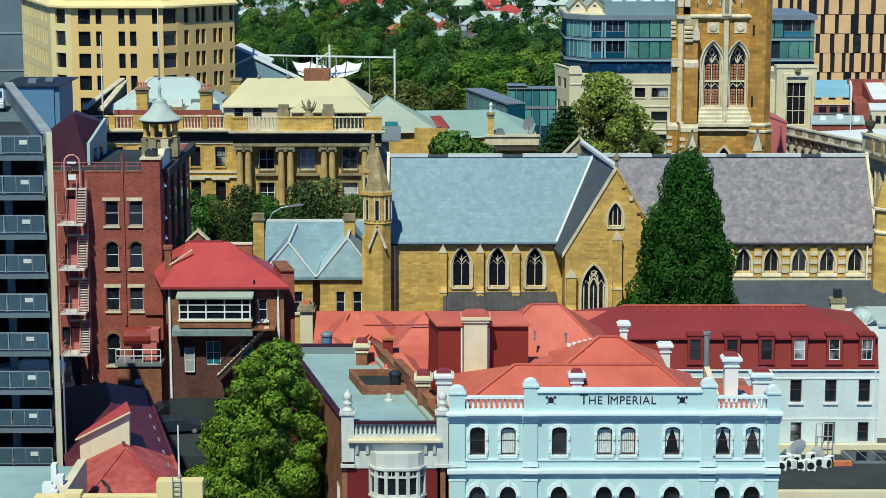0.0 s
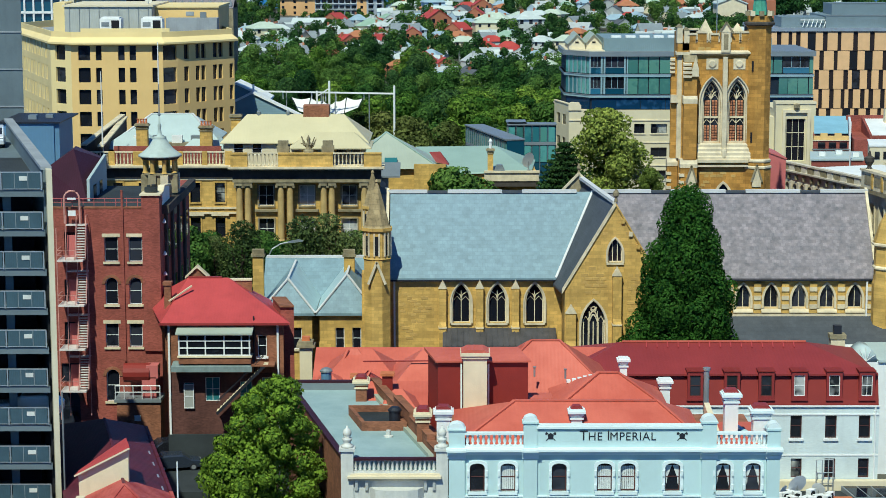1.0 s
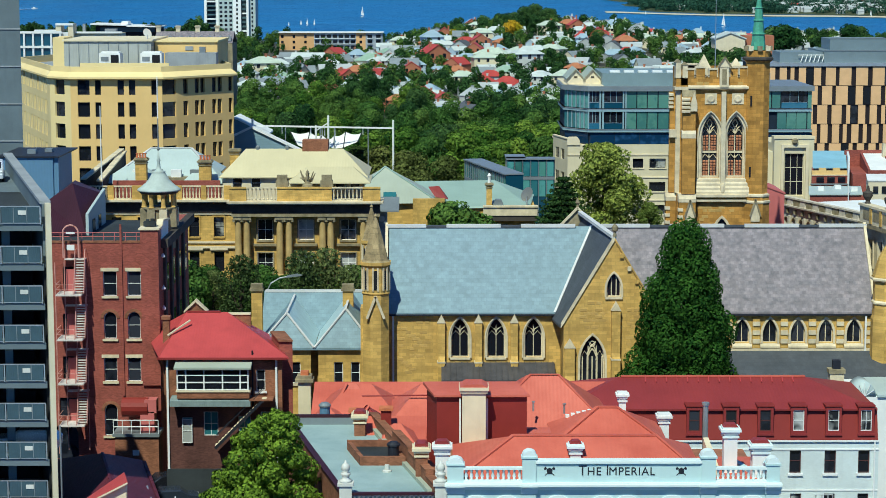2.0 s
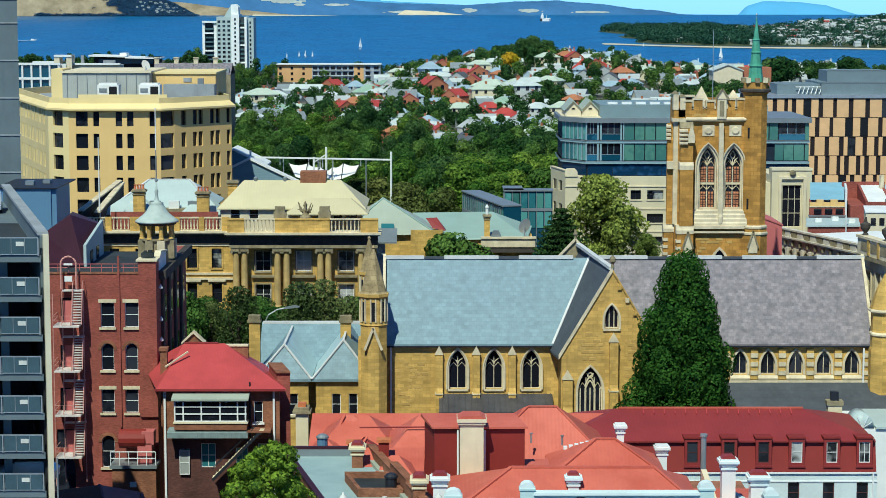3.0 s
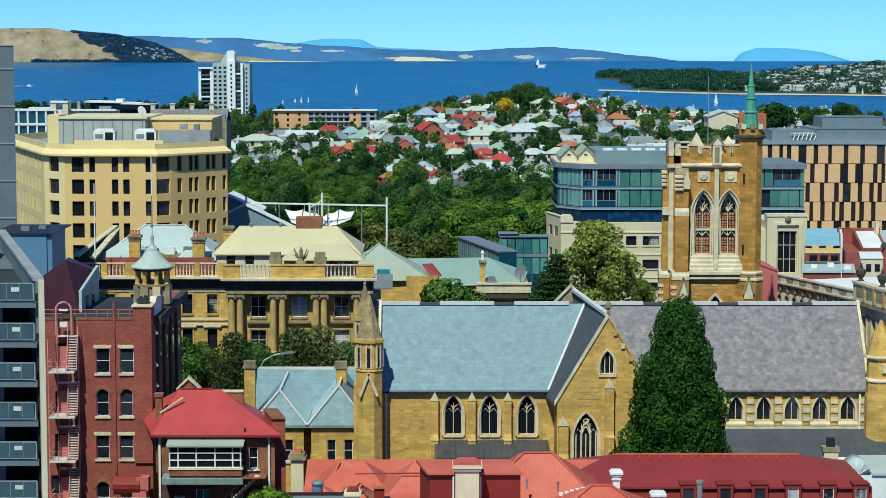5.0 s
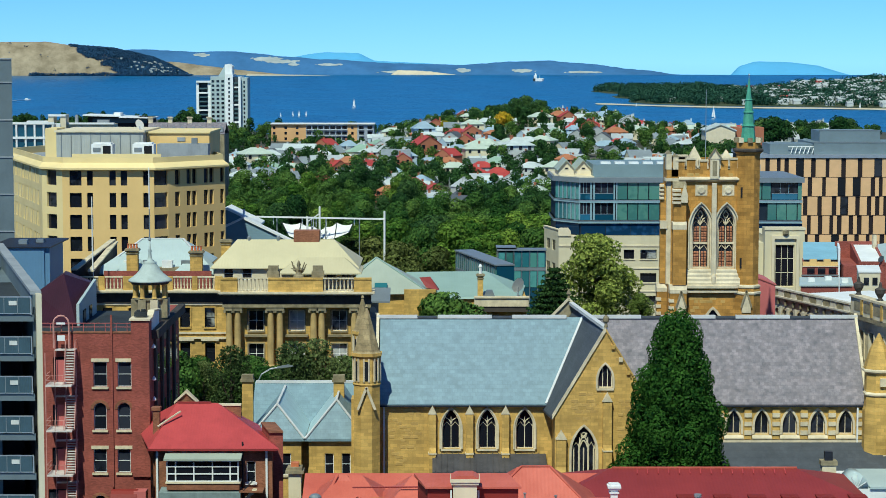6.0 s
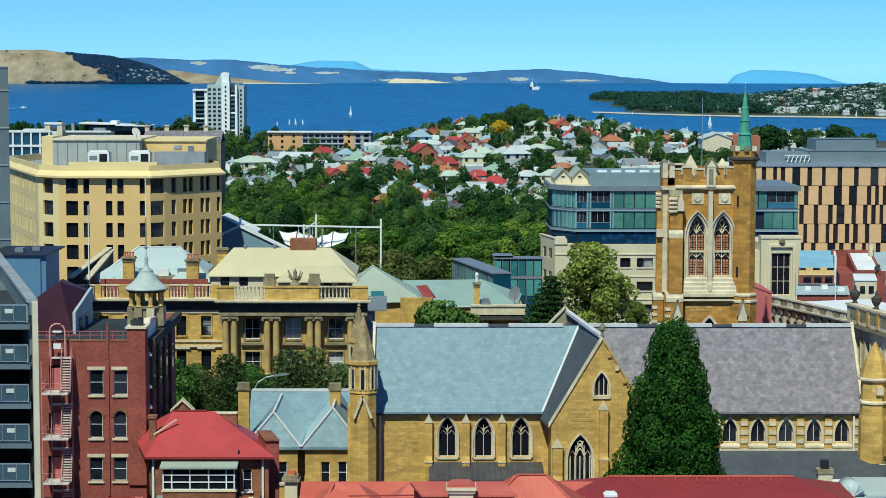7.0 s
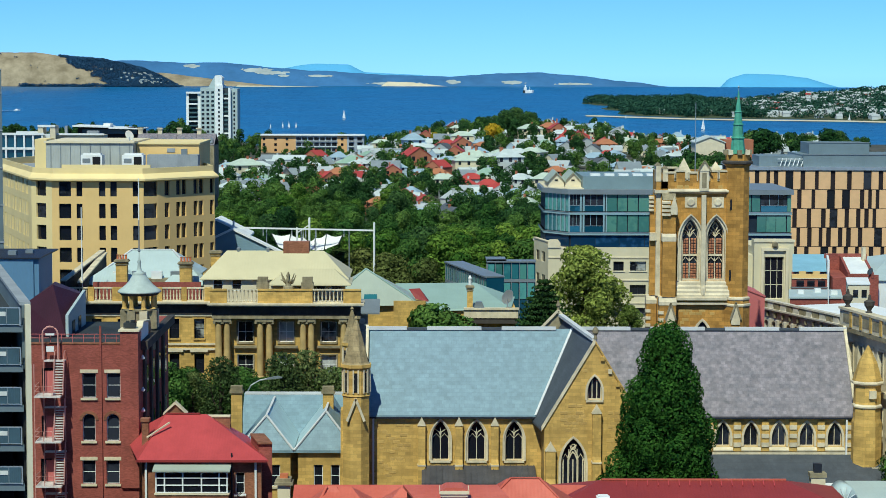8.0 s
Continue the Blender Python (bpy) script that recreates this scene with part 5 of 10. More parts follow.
for xa, xb, ya, zt in ((-10.6, -7.4, 24.4, 13.1), (-7.2, -4.2, 23.6, 13.3), (-9.2, -5.2, 28.5, 14.1)):
    G().hip(xa, xb, HY + ya, HY + ya + 4.5, 11.5, zt, ins=(1.4, 2.0), over=0.15).ob("roof", RED_SHEET if ya < 24 else RED_ROOF, hotel)
    G().beam((xa + 0.1, HY + ya, 11.6), (xa + 1.4, HY + ya + 2.0, zt + 0.03), 0.16, 0.08).ob("hip_cap", RED_ROOF, hotel)
G().gable_x(-10.6, 14, HY + 31, HY + 41, 11.4, 12.95).ob("roof", RED_ROOF, hotel)
G().hip(-4.6, 4.0, HY + 22, HY + 33, 11.8, 14.75, ins=3.2, over=0.2).ob("roof", RED_ROOF, hotel)
G().hip(3.5, 13.5, HY + 21.5, HY + 33.0, 12.0, 15.9, ins=(3.5, 4.2), over=0.2, ridge=HY + 25.0).ob("roof", RED_ROOF, hotel)
G().prism_x([(HY + 13, 10.9), (HY + 21.8, 13.3), (HY + 21.8, 13.1), (HY + 13, 10.7)], -6.4, -1.15).ob("roof", RED_ROOF, hotel)
G().hip(-5.6, -1.2, HY + 14.5, HY + 21.0, 11.6, 13.6, ins=2.0, over=0.1).ob("roof", RED_ROOF, hotel)
G().box(-10.4, 14, HY + 26, HY + 35.5, 0, 11.4).ob("wall", RED_WALL, hotel)
G().box(-6.2, 16.5, HY + 12.2, HY + 24, 0, 11.0).ob("wall", RED_WALL, hotel)
G().box(0.6, 22.3, HY + 1.2, HY + 12.2, 0, 12.9).ob("wall", BRICK_BROWN, hotel)
G().beam((4.0, HY + 19.9, 14.9), (6.0, HY + 22.2, 15.6), 0.12, 0.12).ob("pipe", RED_SHEET, hotel)
for dx in range(6):
    G().box(9.6 + 0.42 * dx, 9.9 + 0.42 * dx, HY + 19.0 - 0.1 * dx, HY + 19.5 - 0.1 * dx, 13.75 + 0.12 * dx, 13.95 + 0.12 * dx).ob("flashing", WHITE, hotel)
# chimneys
chimney(hotel, 9.35, HY + 3.8, 13.0, 15.35, 0.75, 0.7, PALE_TRIM, PALE_TRIM, RED_SHEET)
chimney(hotel, 0.05, HY + 3.6, 10.5, 15.4, 0.95, 0.9, WHITE, WHITE, RED_SHEET)
chimney(hotel, -1.4, HY + 5.2, 10.5, 14.9, 0.85, 1.3, BRICK_BROWN, CREAM, RED_SHEET)
chimney(hotel, -6.3, HY + 19.0, 10.5, 14.2, 0.85, 1.2, BRICK_BROWN, CREAM, RED_SHEET)
chimney(hotel, 20.25, HY + 4.6, 11.5, 16.35, 0.95, 0.9, WHITE, PALE_TRIM, RED_SHEET)
chimney(hotel, 22.15, HY + 3.2, 11.5, 15.55, 1.15, 1.0, WHITE, PALE_TRIM, RED_SHEET)
chimney(hotel, 14.05, HY + 20.0, 12.0, 15.6, 0.55, 0.6, WHITE, WHITE)
chimney(hotel, 17.3, HY + 20.0, 11.0, 13.9, 0.75, 0.8, WHITE, WHITE)
G().prism_x([(HY + 3.5, 12.0), (HY + 3.5, 13.6), (HY + 9.5, 14.4), (HY + 9.5, 12.0)], 19.0, 19.4).ob("party_wall", CREAM, hotel)
boxes("roof", RED_ROOF, hotel, (18.3, 22.4, HY + 1.2, HY + 9, 12.95, 13.1))
G().lathe(20.55, HY + 20, [(0.22, 10.5), (0.22, 14.6)], 10).lathe(20.55, HY + 20, [(0.3, 14.55), (0.3, 14.75)], 10).ob("flue_pipe", STEEL, hotel)
for x, y, z in ((-9.3, HY + 24, 13.6), (-3.5, HY + 10.0, 13.7)):
    p = G().lathe(x, y, [(0.42, 11), (0.42, z)], 12).ob("vent_pipe", BLUE_BOX if x < -5 else BLACK_PAINT, hotel)
    G().lathe(x, y, [(0.5, z), (0.5, z + 0.12), (0.3, z + 0.3)], 12).ob("cowl", GREY_METAL if x < -5 else BLACK_PAINT, p)
for x, y, z in ((-6.8, HY + 23, 13.4), (-4.3, HY + 20, 14.2)):
    p = G().box(x - 0.4, x + 0.4, y - 0.4, y + 0.4, 11, z).ob("chimney", DARK if x < -5 else RED_WALL, hotel)
    G().box(x - 0.55, x + 0.55, y - 0.55, y + 0.55, z, z + 0.2).ob("chimney_cap", TERRACOTTA, p)
for i, x in enumerate((-8.4, -8.0, -7.3, -6.4, -10.3, -9.8)):
    G().lathe(x, HY + 23.4, [(0.05, 11), (0.05, 12.4 + 0.35 * (i % 3))], 6).ob("vent_pipe", WHITE, hotel)
G().box(-2.6, -1.9, HY + 11.6, HY + 12.1, 12.2, 13.1).ob("roof_box", CREAM, hotel)
G().tube([(-6.4, HY + 25.6, 14.1), (-1.2, HY + 25.6, 14.15), (-0.6, HY + 24, 14.1)], 0.07).ob("roof_pipe", RED_SHEET, hotel)
for x, y, z in ((7.2, HY + 21.2, 15.2), (9.6, HY + 20.8, 15.1), (-8.6, HY + 30, 13.6), (6.2, HY + 13.4, 14.3)):
    G().lathe(x, y, [(0.08, z - 1.4), (0.08, z - 0.7), (0.13, z - 0.7), (0.13, z - 0.6)], 8).ob("vent_pipe", STEEL, hotel)
for a, b in (((3.6, HY + 22.3, 13.0), (7.1, HY + 25, 15.95)), ((13.4, HY + 21.6, 12.2), (9.4, HY + 25, 15.95)), ((7.1, HY + 25, 15.97), (9.4, HY + 25, 15.97)), ((15.2, HY + 6, 15.42), (18.2, HY + 1.2, 13.45)), ((13.4, HY + 17, 15.06), (16.9, HY + 13.5, 13.0))):
    G().beam(a, b, 0.2, 0.08).ob("hip_cap", RED_ROOF, hotel)

# mansard wing
wing = thing("hotel_wing", "white brick wing with dark red mansard roof and dormers", "building")
MY = 165.0
upper = [(x, 6.6, 0.95, 2.05, "rect") for x in (29.4, 32.3, 35.1)]
lower = [(x, 3.2, 0.9, 1.65, "rect") for x in (29.5, 32.3, 35.1)]
G().wall(17.5, 36.3, -0.2, 9.4, MY, 0.4, upper + lower).ob("wall", WHITE_WALL, wing)
G(skew=MY).box(35.9, 36.3, MY + 0.4, MY + 12, -0.2, 9.4).ob("wall", WHITE_WALL, wing)
for x, z, w, h, k in upper:
    window(wing, x, MY, z, w, h, k, SASH, PANE, 1, 2, 0.14, 0.06, sill=WHITE)
for x, z, w, h, k in lower:
    window(wing, x, MY, z, w, h, k, SASH, PANE_BLIND, 1, 2, 0.14, 0.06)
G().prism_x([(MY - 0.1, 9.4), (MY - 0.1, 9.5), (MY + 0.55, 12.0), (MY + 0.9, 12.0), (MY + 0.9, 9.4)], 11.0, 36.2).ob("mansard", RED_WALL, wing, "dark red mansard slope")
G().hip(10.4, 35.9, MY + 0.4, MY + 11, 12.0, 13.45, ins=(5, 5.0), over=0.25, ridge=MY + 6.5).ob("roof", RED_SHEET, wing, "dark red sheet roof")
for i in range(15):
    x = 17.5 + 0.9 * i
    G().beam((x, MY + 6.3, 13.5), (x - 0.1, MY + 5.2, 13.28), 0.07, 0.08).ob("seam", RED_BRIGHT, wing)
G().beam((15.4, MY + 6.5, 13.52), (31.2, MY + 6.5, 13.52), 0.26, 0.12).ob("ridge_cap", RED_ROOF, wing)
for i, x in enumerate((20.95, 24.0, 26.85, 29.6, 32.5, 35.2)):
    d = thing("dormer", "", "")
    d.parent = wing
    G().wall(x - 0.65, x + 0.65, 9.95, 12.25, MY - 0.1, 0.9, [(x, 10.2, 0.9, 1.75, "rect")]).ob("dormer_wall", RED_SHEET, d)
    G().box(x - 0.72, x + 0.72, MY - 0.18, MY + 1.2, 12.25, 12.36).ob("dormer_roof", RED_WALL, d)
    G().box(x - 0.7, x + 0.7, MY - 0.2, MY - 0.05, 9.82, 9.96).ob("sill", RED_SHEET, d)
    window(d, x, MY - 0.1, 10.2, 0.9, 1.75, "rect", WHITE if i in (3, 4, 5) else SASH, PANE if i in (0, 2) else PANE_LACE, 2 if i == 5 else 1, 2, 0.08, 0.06)
G().box(17.5, 36.35, MY - 0.16, MY, 9.28, 9.42).ob("gutter", WHITE, wing)
boxes("downpipe", WHITE, wing, (35.9, 36.02, MY - 0.15, MY - 0.02, 0, 9.3))
boxes("string_course", WHITE, wing, (17.5, 36.3, MY - 0.07, MY - 0.002, 8.55, 8.68), (17.5, 36.3, MY - 0.06, MY - 0.002, 5.1, 5.22))
G().box(10.5, 17.5, MY + 0.4, MY + 10, 0, 12).ob("wall", RED_WALL, wing)

# low dark roof in front of the wing, with cooling units
deck = thing("flat_roof_building", "low building with a dark bitumen flat roof and cream coping", "building")
G(skew=152).box(20.2, 46.0, 152.2, 164.6, -0.2, 2.3).ob("body", DARK_ROOF, deck)
boxes("coping", CREAM, deck, (23.2, 41, 151.9, 152.5, 2.0, 2.75), (19.5, 37.0, 164.2, 164.9, 2.0, 3.1))


def cooling_unit(x, y, z, w=0.95, h=0.9, turn=0):
    o = thing("cooling_unit", "white boxed outdoor cooling unit on a flat roof", "air conditioner", "roof cooling units", at=(x, y, z))
    o.rotation_euler = (0, 0, radians(turn))
    b = G().box(-w / 2, w / 2, -0.25, 0.25, 0.08, h).ob("casing", WHITE, o)
    G().lathe(0, 0, [(0.3, 0), (0.3, 0.02)], 14).ob("fan", DARK, b).matrix_basis = pose(-0.08, -0.25, h * 0.55, 90)
    for s in (-1, 1):
        G().box(s * w * 0.35 - 0.04, s * w * 0.35 + 0.04, -0.3, 0.3, 0, 0.08).ob("foot", STEEL, o)


random.seed(3)
for x, y in ((27.5, 159.4), (28.3, 159.9), (29.1, 159.4), (29.8, 159.2), (30.6, 160.5), (31.2, 160.1), (28.0, 160.9), (28.9, 161.0), (29.7, 160.7), (30.2, 161.8), (27.2, 160.6), (31.6, 161.2), (28.5, 162.2)):
    cooling_unit(x, y, 2.3, random.uniform(0.6, 0.95), random.uniform(0.55, 0.9), random.uniform(-60, 60))
for x, y, z, s_, a in ((29.2, 162.6, 3.3, 1.15, 25), (30.9, 162.2, 3.0, 0.8, -35), (27.9, 161.8, 2.95, 0.7, 50)):
    q = G().lathe(0, 0, [(0.75 * s_, 0), (0.62 * s_, 0.05), (0.3 * s_, 0.16), (0.05, 0.2)], 16).ob("satellite_dish", WHITE)
    tagged(q, "white round satellite dish on a flat roof", "satellite dish", "roof dishes")
    q.matrix_world = pose(x, y, z, -70, 0, a)
    c = G().tube([(x, y + 0.1, 2.3), (x, y + 0.1, z)], 0.05).ob("dish_post", STEEL)
    tagged(c, "short steel post under a satellite dish", "post", "dish posts")
sky_l = thing("skylight", "low grey glazed roof light on a flat roof", "skylight")
G(skew=161.4).prism_x([(161.4, 2.3), (161.4, 2.5), (164.0, 2.75), (164.0, 2.3)], 33.7, 38.5).ob("frame", GREY_METAL, sky_l)
for i in range(4):
    G(skew=161.4).prism_x([(161.5, 2.52), (161.5, 2.54), (163.9, 2.77), (163.9, 2.75)], 33.85 + 1.18 * i, 34.9 + 1.18 * i).ob("pane", PANE, sky_l)
cr = thing("timber_crate", "small orange-brown timber tray on a flat roof", "crate")
G().box(31.9, 33.4, 160.6, 161.2, 2.3, 2.65).ob("tray", TERRACOTTA, cr)
rail = thing("stair_rail", "thin steel stair rail on a low roof", "railing")
for x in (31.0, 31.5, 32.0, 32.4):
    G().tube([(x, 164, 2.3), (x, 164, 5.0)], 0.045).ob("post", STEEL, rail)
for z in (5.0, 3.9, 3.0):
    G().tube([(31.0, 164, z), (32.4, 164, z)], 0.04).ob("bar", STEEL, rail)
bld = thing("vault_roof_building", "small white building with a pale blue barrel roof", "building")
G().box(36.7, 44, 178, 186, 0, 10.3).ob("wall", WHITE, bld)
G().prism_y([(37.75 + 1.05 * math.cos(t * math.pi / 12), 10.3 + 1.35 * math.sin(t * math.pi / 12)) for t in range(13)], 178, 180.6).ob("roof", ICE_ROOF, bld, smooth=True)
for k in range(5):
    a = math.pi * (k + 1) / 6
    G().beam((37.75, 177.96, 10.35), (37.75 + 1.0 * math.cos(a), 177.96, 10.3 + 1.28 * math.sin(a)), 0.05, 0.06).ob("fan_bar", WHITE, bld)
G().box(38.9, 44, 177.8, 186, 10.3, 10.5).ob("roof", ICE_ROOF, bld)
st = thing("stone_chimney", "sandstone chimney with a dark pot beside a red roof", "chimney")
G().box(35.6, 36.9, 183, 184, 0, 11.4).ob("shaft", SANDSTONE_PALE, st)
G().box(35.5, 37.0, 182.9, 184.1, 11.4, 11.8).ob("cap", SANDSTONE_DARK, st)
G().box(35.9, 36.6, 183.2, 183.8, 11.8, 12.6).ob("pot", BLACK_PAINT, st)

# ---------- shop with bay window and long flat roof ----------
shop = thing("corner_shop", "brick shop with white balustrade, bay window and grey-green flat roof", "shop")
G(skew=HY).box(-6.65, -0.1, HY + 0.2, HY + 22.5, 11.0, 12.45).ob("roof_deck", GREEN_FLAT, shop, "grey-green membrane flat roof")
G(skew=HY).box(-6.95, -6.6, HY, HY + 22.5, -0.2, 12.75).ob("wall", BRICK_BROWN, shop)
G(skew=HY).box(-6.7, -0.3, HY + 22.4, HY + 22.8, -0.2, 13.0).ob("wall", GREY_METAL, shop)
G(skew=HY).box(-7.0, -6.55, HY, HY + 22.7, 12.75, 12.95).ob("coping", MAROON, shop)
for ya, yb, z in ((0, 3.0, 13.2), (3.0, 8.5, 13.6), (8.5, 14, 13.9), (14, 22.4, 13.4)):
    G(skew=HY).box(-0.4, 0.15, HY + ya, HY + yb, -0.2, z).ob("party_wall", BRICK_BROWN, shop)
    G(skew=HY).box(-0.45, 0.2, HY + ya, HY + yb, z, z + 0.07).ob("coping", BRICK_BROWN, shop)
G(skew=HY).box(-0.75, -0.36, HY + 1, HY + 22.3, 12.45, 12.75).ob("gutter_flashing", SAGE_ROOF, shop)
G(skew=HY).box(-7.0, -6.55, HY + 22.5, HY + 22.9, 12.7, 13.15).box(-6.9, -0.3, HY + 22.5, HY + 22.9, 13.0, 13.2).ob("coping", MAROON, shop)
G().wall(-6.6, -0.2, -0.2, 11.2, HY, 0.4, []).ob("wall", mat("dark red glazed brick", (0.16, 0.02, 0.02), 0.4, var=0.2), shop)
for a, b in ((-6.95, -6.1), (-0.45, 0.35)):
    p = G().box(a, b, HY - 0.25, HY + 0.5, 10.0 if a < -1 else 9.6, 13.3).ob("pier", SHOP_WHITE, shop)
    c = (a + b) / 2
    G().box(a - 0.12, b + 0.12, HY - 0.37, HY + 0.62, 13.3, 13.5).box(a - 0.08, b + 0.08, HY - 0.3, HY + 0.5, 9.6, 9.8).ob("pier_moulding", SHOP_WHITE, p)
    G().lathe(c, HY + 0.12, [(0.42, 13.5), (0.42, 13.66), (0.27, 13.7), (0.25, 13.9), (0.34, 14.02), (0.34, 14.14), (0.18, 14.2), (0.28, 14.35), (0.31, 14.55), (0.22, 14.75), (0.08, 14.85), (0.06, 15.0)], 14).ob("urn", SHOP_WHITE, p, smooth=True)
balustrade(shop, -6.1, -0.45, HY, 11.75, 1.05, SHOP_WHITE, MAROON, 0.3)
G().box(-6.5, -0.1, HY - 0.6, HY + 0.2, 11.45, 11.6).box(-6.4, -0.15, HY - 0.42, HY + 0.2, 11.3, 11.45).box(-6.3, -0.2, HY - 0.3, HY + 0.2, 11.6, 11.75).ob("cornice", CREAM, shop)
G().box(-6.1, -0.4, HY - 0.08, HY, 9.5, 11.3).ob("frieze", SHOP_WHITE, shop)
for x in (-5.9, -5.2, -1.2, -0.6):
    G().prism_x([(HY - 0.42, 11.3), (HY - 0.09, 11.3), (HY - 0.09, 10.4), (HY - 0.22, 10.55)], x - 0.1, x + 0.1).ob("bracket", SHOP_WHITE, shop)
bay = thing("bay", "", "")
bay.parent = shop
bay.location.z = -0.45
BAY = [(-5.05, HY), (-4.6, HY - 0.75), (-3.9, HY - 1.05), (-2.4, HY - 1.05), (-1.7, HY - 0.75), (-1.25, HY)]
G().prism_z(BAY, -0.2, 8.2).ob("bay_wall", CREAM, bay)
G().prism_z(BAY, 10.15, 11.2).ob("bay_head", SHOP_WHITE, bay)
G().prism_z([(x * 1.0 + (-0.12 if x < -3.2 else 0.12), y - 0.12 if y < HY else y) for x, y in BAY], 10.05, 10.2).prism_z([(x + (-0.12 if x < -3.2 else 0.12), y - 0.12 if y < HY else y) for x, y in BAY], 8.0, 8.15).ob("bay_moulding", SHOP_WHITE, bay)
G().prism_z([(x * 0.96 - 0.126, y + 0.12) for x, y in BAY], 8.2, 10.1).ob("pane", PANE, bay)
for (xa, ya), (xb, yb) in zip(BAY, BAY[1:]):
    ln = math.hypot(xb - xa, yb - ya)
    an = math.degrees(math.atan2(yb - ya, xb - xa))
    k = 2 if ln > 1.2 else 1
    g = G(turn=(xa, ya, an))
    for j in range(k + 1):
        g.box(ln * j / k - 0.1, ln * j / k + 0.1, -0.06, 0.12, 8.15, 10.1)
    g.box(0, ln, -0.04, 0.1, 8.15, 8.3).box(0, ln, -0.04, 0.1, 9.5, 9.62).box(0, ln, -0.04, 0.1, 9.98, 10.1)
    for j in range(k * 3):
        g.box(ln * (j + 0.5) / (k * 3) - 0.03, ln * (j + 0.5) / (k * 3) + 0.03, -0.02, 0.1, 9.62, 10.0)
    g.ob("bay_window", SHOP_WHITE, bay)
pit = thing("roof_light_well", "", "")
pit.parent = shop
boxes("kerb", BRICK_BROWN, pit, (-5.9, -2.6, HY + 9.0, HY + 9.3, 12.4, 13.1), (-5.9, -5.6, HY + 9.3, HY + 13.7, 12.4, 13.1), (-2.9, -2.6, HY + 9.3, HY + 13.7, 12.4, 13.1), (-5.9, -2.6, HY + 13.7, HY + 14.0, 12.4, 13.2), skew=HY + 9)
boxes("well_floor", DARK_ROOF, pit, (-5.6, -2.9, HY + 9.3, HY + 13.7, 12.47, 12.75), skew=HY + 9)
G().lathe(-3.9, HY + 7.2, [(0.34, 12.45), (0.34, 12.55), (0.18, 12.6), (0.18, 12.95)], 10).ob("roof_vent", SHOP_WHITE, shop)
boxes("downpipe", TERRACOTTA, shop, (-8.35, -8.2, HY + 6, HY + 6.15, 4, 12.6))
G().prism_y([(-7.35, 0), (-6.85, 0), (-6.85, 7.4), (-7.35, 8.2)], HY + 0.8, HY + 1.6).ob("hoarding", SHOP_WHITE, shop)


# ---------- car park ----------
park = thing("car_park", "grey concrete multi-storey car park with railed open decks", "car park")
CY = 127.5
LEVEL = 2.533
TOP = 32.16


def flank():
    """Car park parts, sheared by a slant of their own to fit the camera's view."""
    g = G(skew=CY)
    g.SLANT = 0.28
    return g


MESH_RAIL = mat("grey perforated rail panel", (0.052, 0.092, 0.115), 0.55, metal=0.0, var=0.2, size=1.5, ribs=(0.12, "X"))
TAN = mat("cream edge column", (0.62, 0.56, 0.4), 0.7, var=0.12, size=3, stain=0.2)
# core and back walls near-black: shade inside the decks put into colour
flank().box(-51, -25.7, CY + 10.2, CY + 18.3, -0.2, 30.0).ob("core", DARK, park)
for i in range(12):
    z = TOP - LEVEL * i
    d = flank().box(-51, -25.16, CY, CY + 18.7, z - 0.43, z).ob("deck", PARK_CONC, park)
    for j in range(8):
        x1 = -25.29 - 2.55 * j
        G().box(x1 - 2.46, x1 - 0.09, CY - 0.09, CY - 0.055, z + 0.05, z + 1.1).ob("rail_panel", MESH_RAIL, d)
        G().box(x1 - 2.55, x1, CY - 0.11, CY - 0.035, z + 1.1, z + 1.17).ob("rail", STEEL, d)
        G().box(x1 - 0.05, x1 + 0.025, CY - 0.11, CY - 0.035, z, z + 1.1).ob("rail_post", STEEL, d)
        for e in (0.85, 1.7):
            G().box(x1 - e - 0.025, x1 - e + 0.015, CY - 0.105, CY - 0.09, z + 0.05, z + 1.1).ob("rail_bar", GREY_METAL, d)
        G().box(x1 - 2.5, x1 - 0.05, CY - 0.105, CY - 0.09, z + 0.05, z + 0.1).ob("rail_bar", STEEL, d)
        if i < 9:
            G().box(x1 - 1.4, x1 - 0.9, CY - 0.13, CY - 0.108, z + 0.61, z + 0.89).ob("sign", GREY_CONC if j % 2 else SHOP_WHITE, d)
    flank().box(-27.7, -27.2, CY + 1.3, CY + 1.8, max(z - LEVEL, -0.2), z - 0.43).ob("column", PARK_CONC, park)
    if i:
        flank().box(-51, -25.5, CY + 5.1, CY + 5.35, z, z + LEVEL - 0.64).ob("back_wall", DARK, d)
flank().box(-25.0, -24.65, CY - 0.17, CY + 0.5, -0.2, 33.47).ob("edge_column", TAN, park, "cream corner column")
flank().box(-25.16, -24.74, CY + 0.5, CY + 35, 29.3, 33.38).ob("side_wall", PARK_CONC, park)
# added to close the decks' flank; their shade is in its near-black colour
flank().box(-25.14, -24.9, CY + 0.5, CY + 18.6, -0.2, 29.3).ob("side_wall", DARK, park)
flank().box(-25.3, -24.6, CY + 0.5, CY + 35, 33.38, 33.59).ob("coping", GREY_CONC, park)
flank().box(-51, -25.2, CY + 0.26, CY + 18.7, TOP + 0.01, TOP + 0.03).ob("deck_surface", DARK_ROOF, park)
G().lathe(-24.44, CY + 0.1, [(0.06, 0), (0.06, 19.1)], 8).ob("downpipe", GREY_METAL, park)
flank().box(-47, -25.16, CY + 18.7, CY + 35, 28.0, TOP + 0.02).ob("deck", PARK_CONC, park)
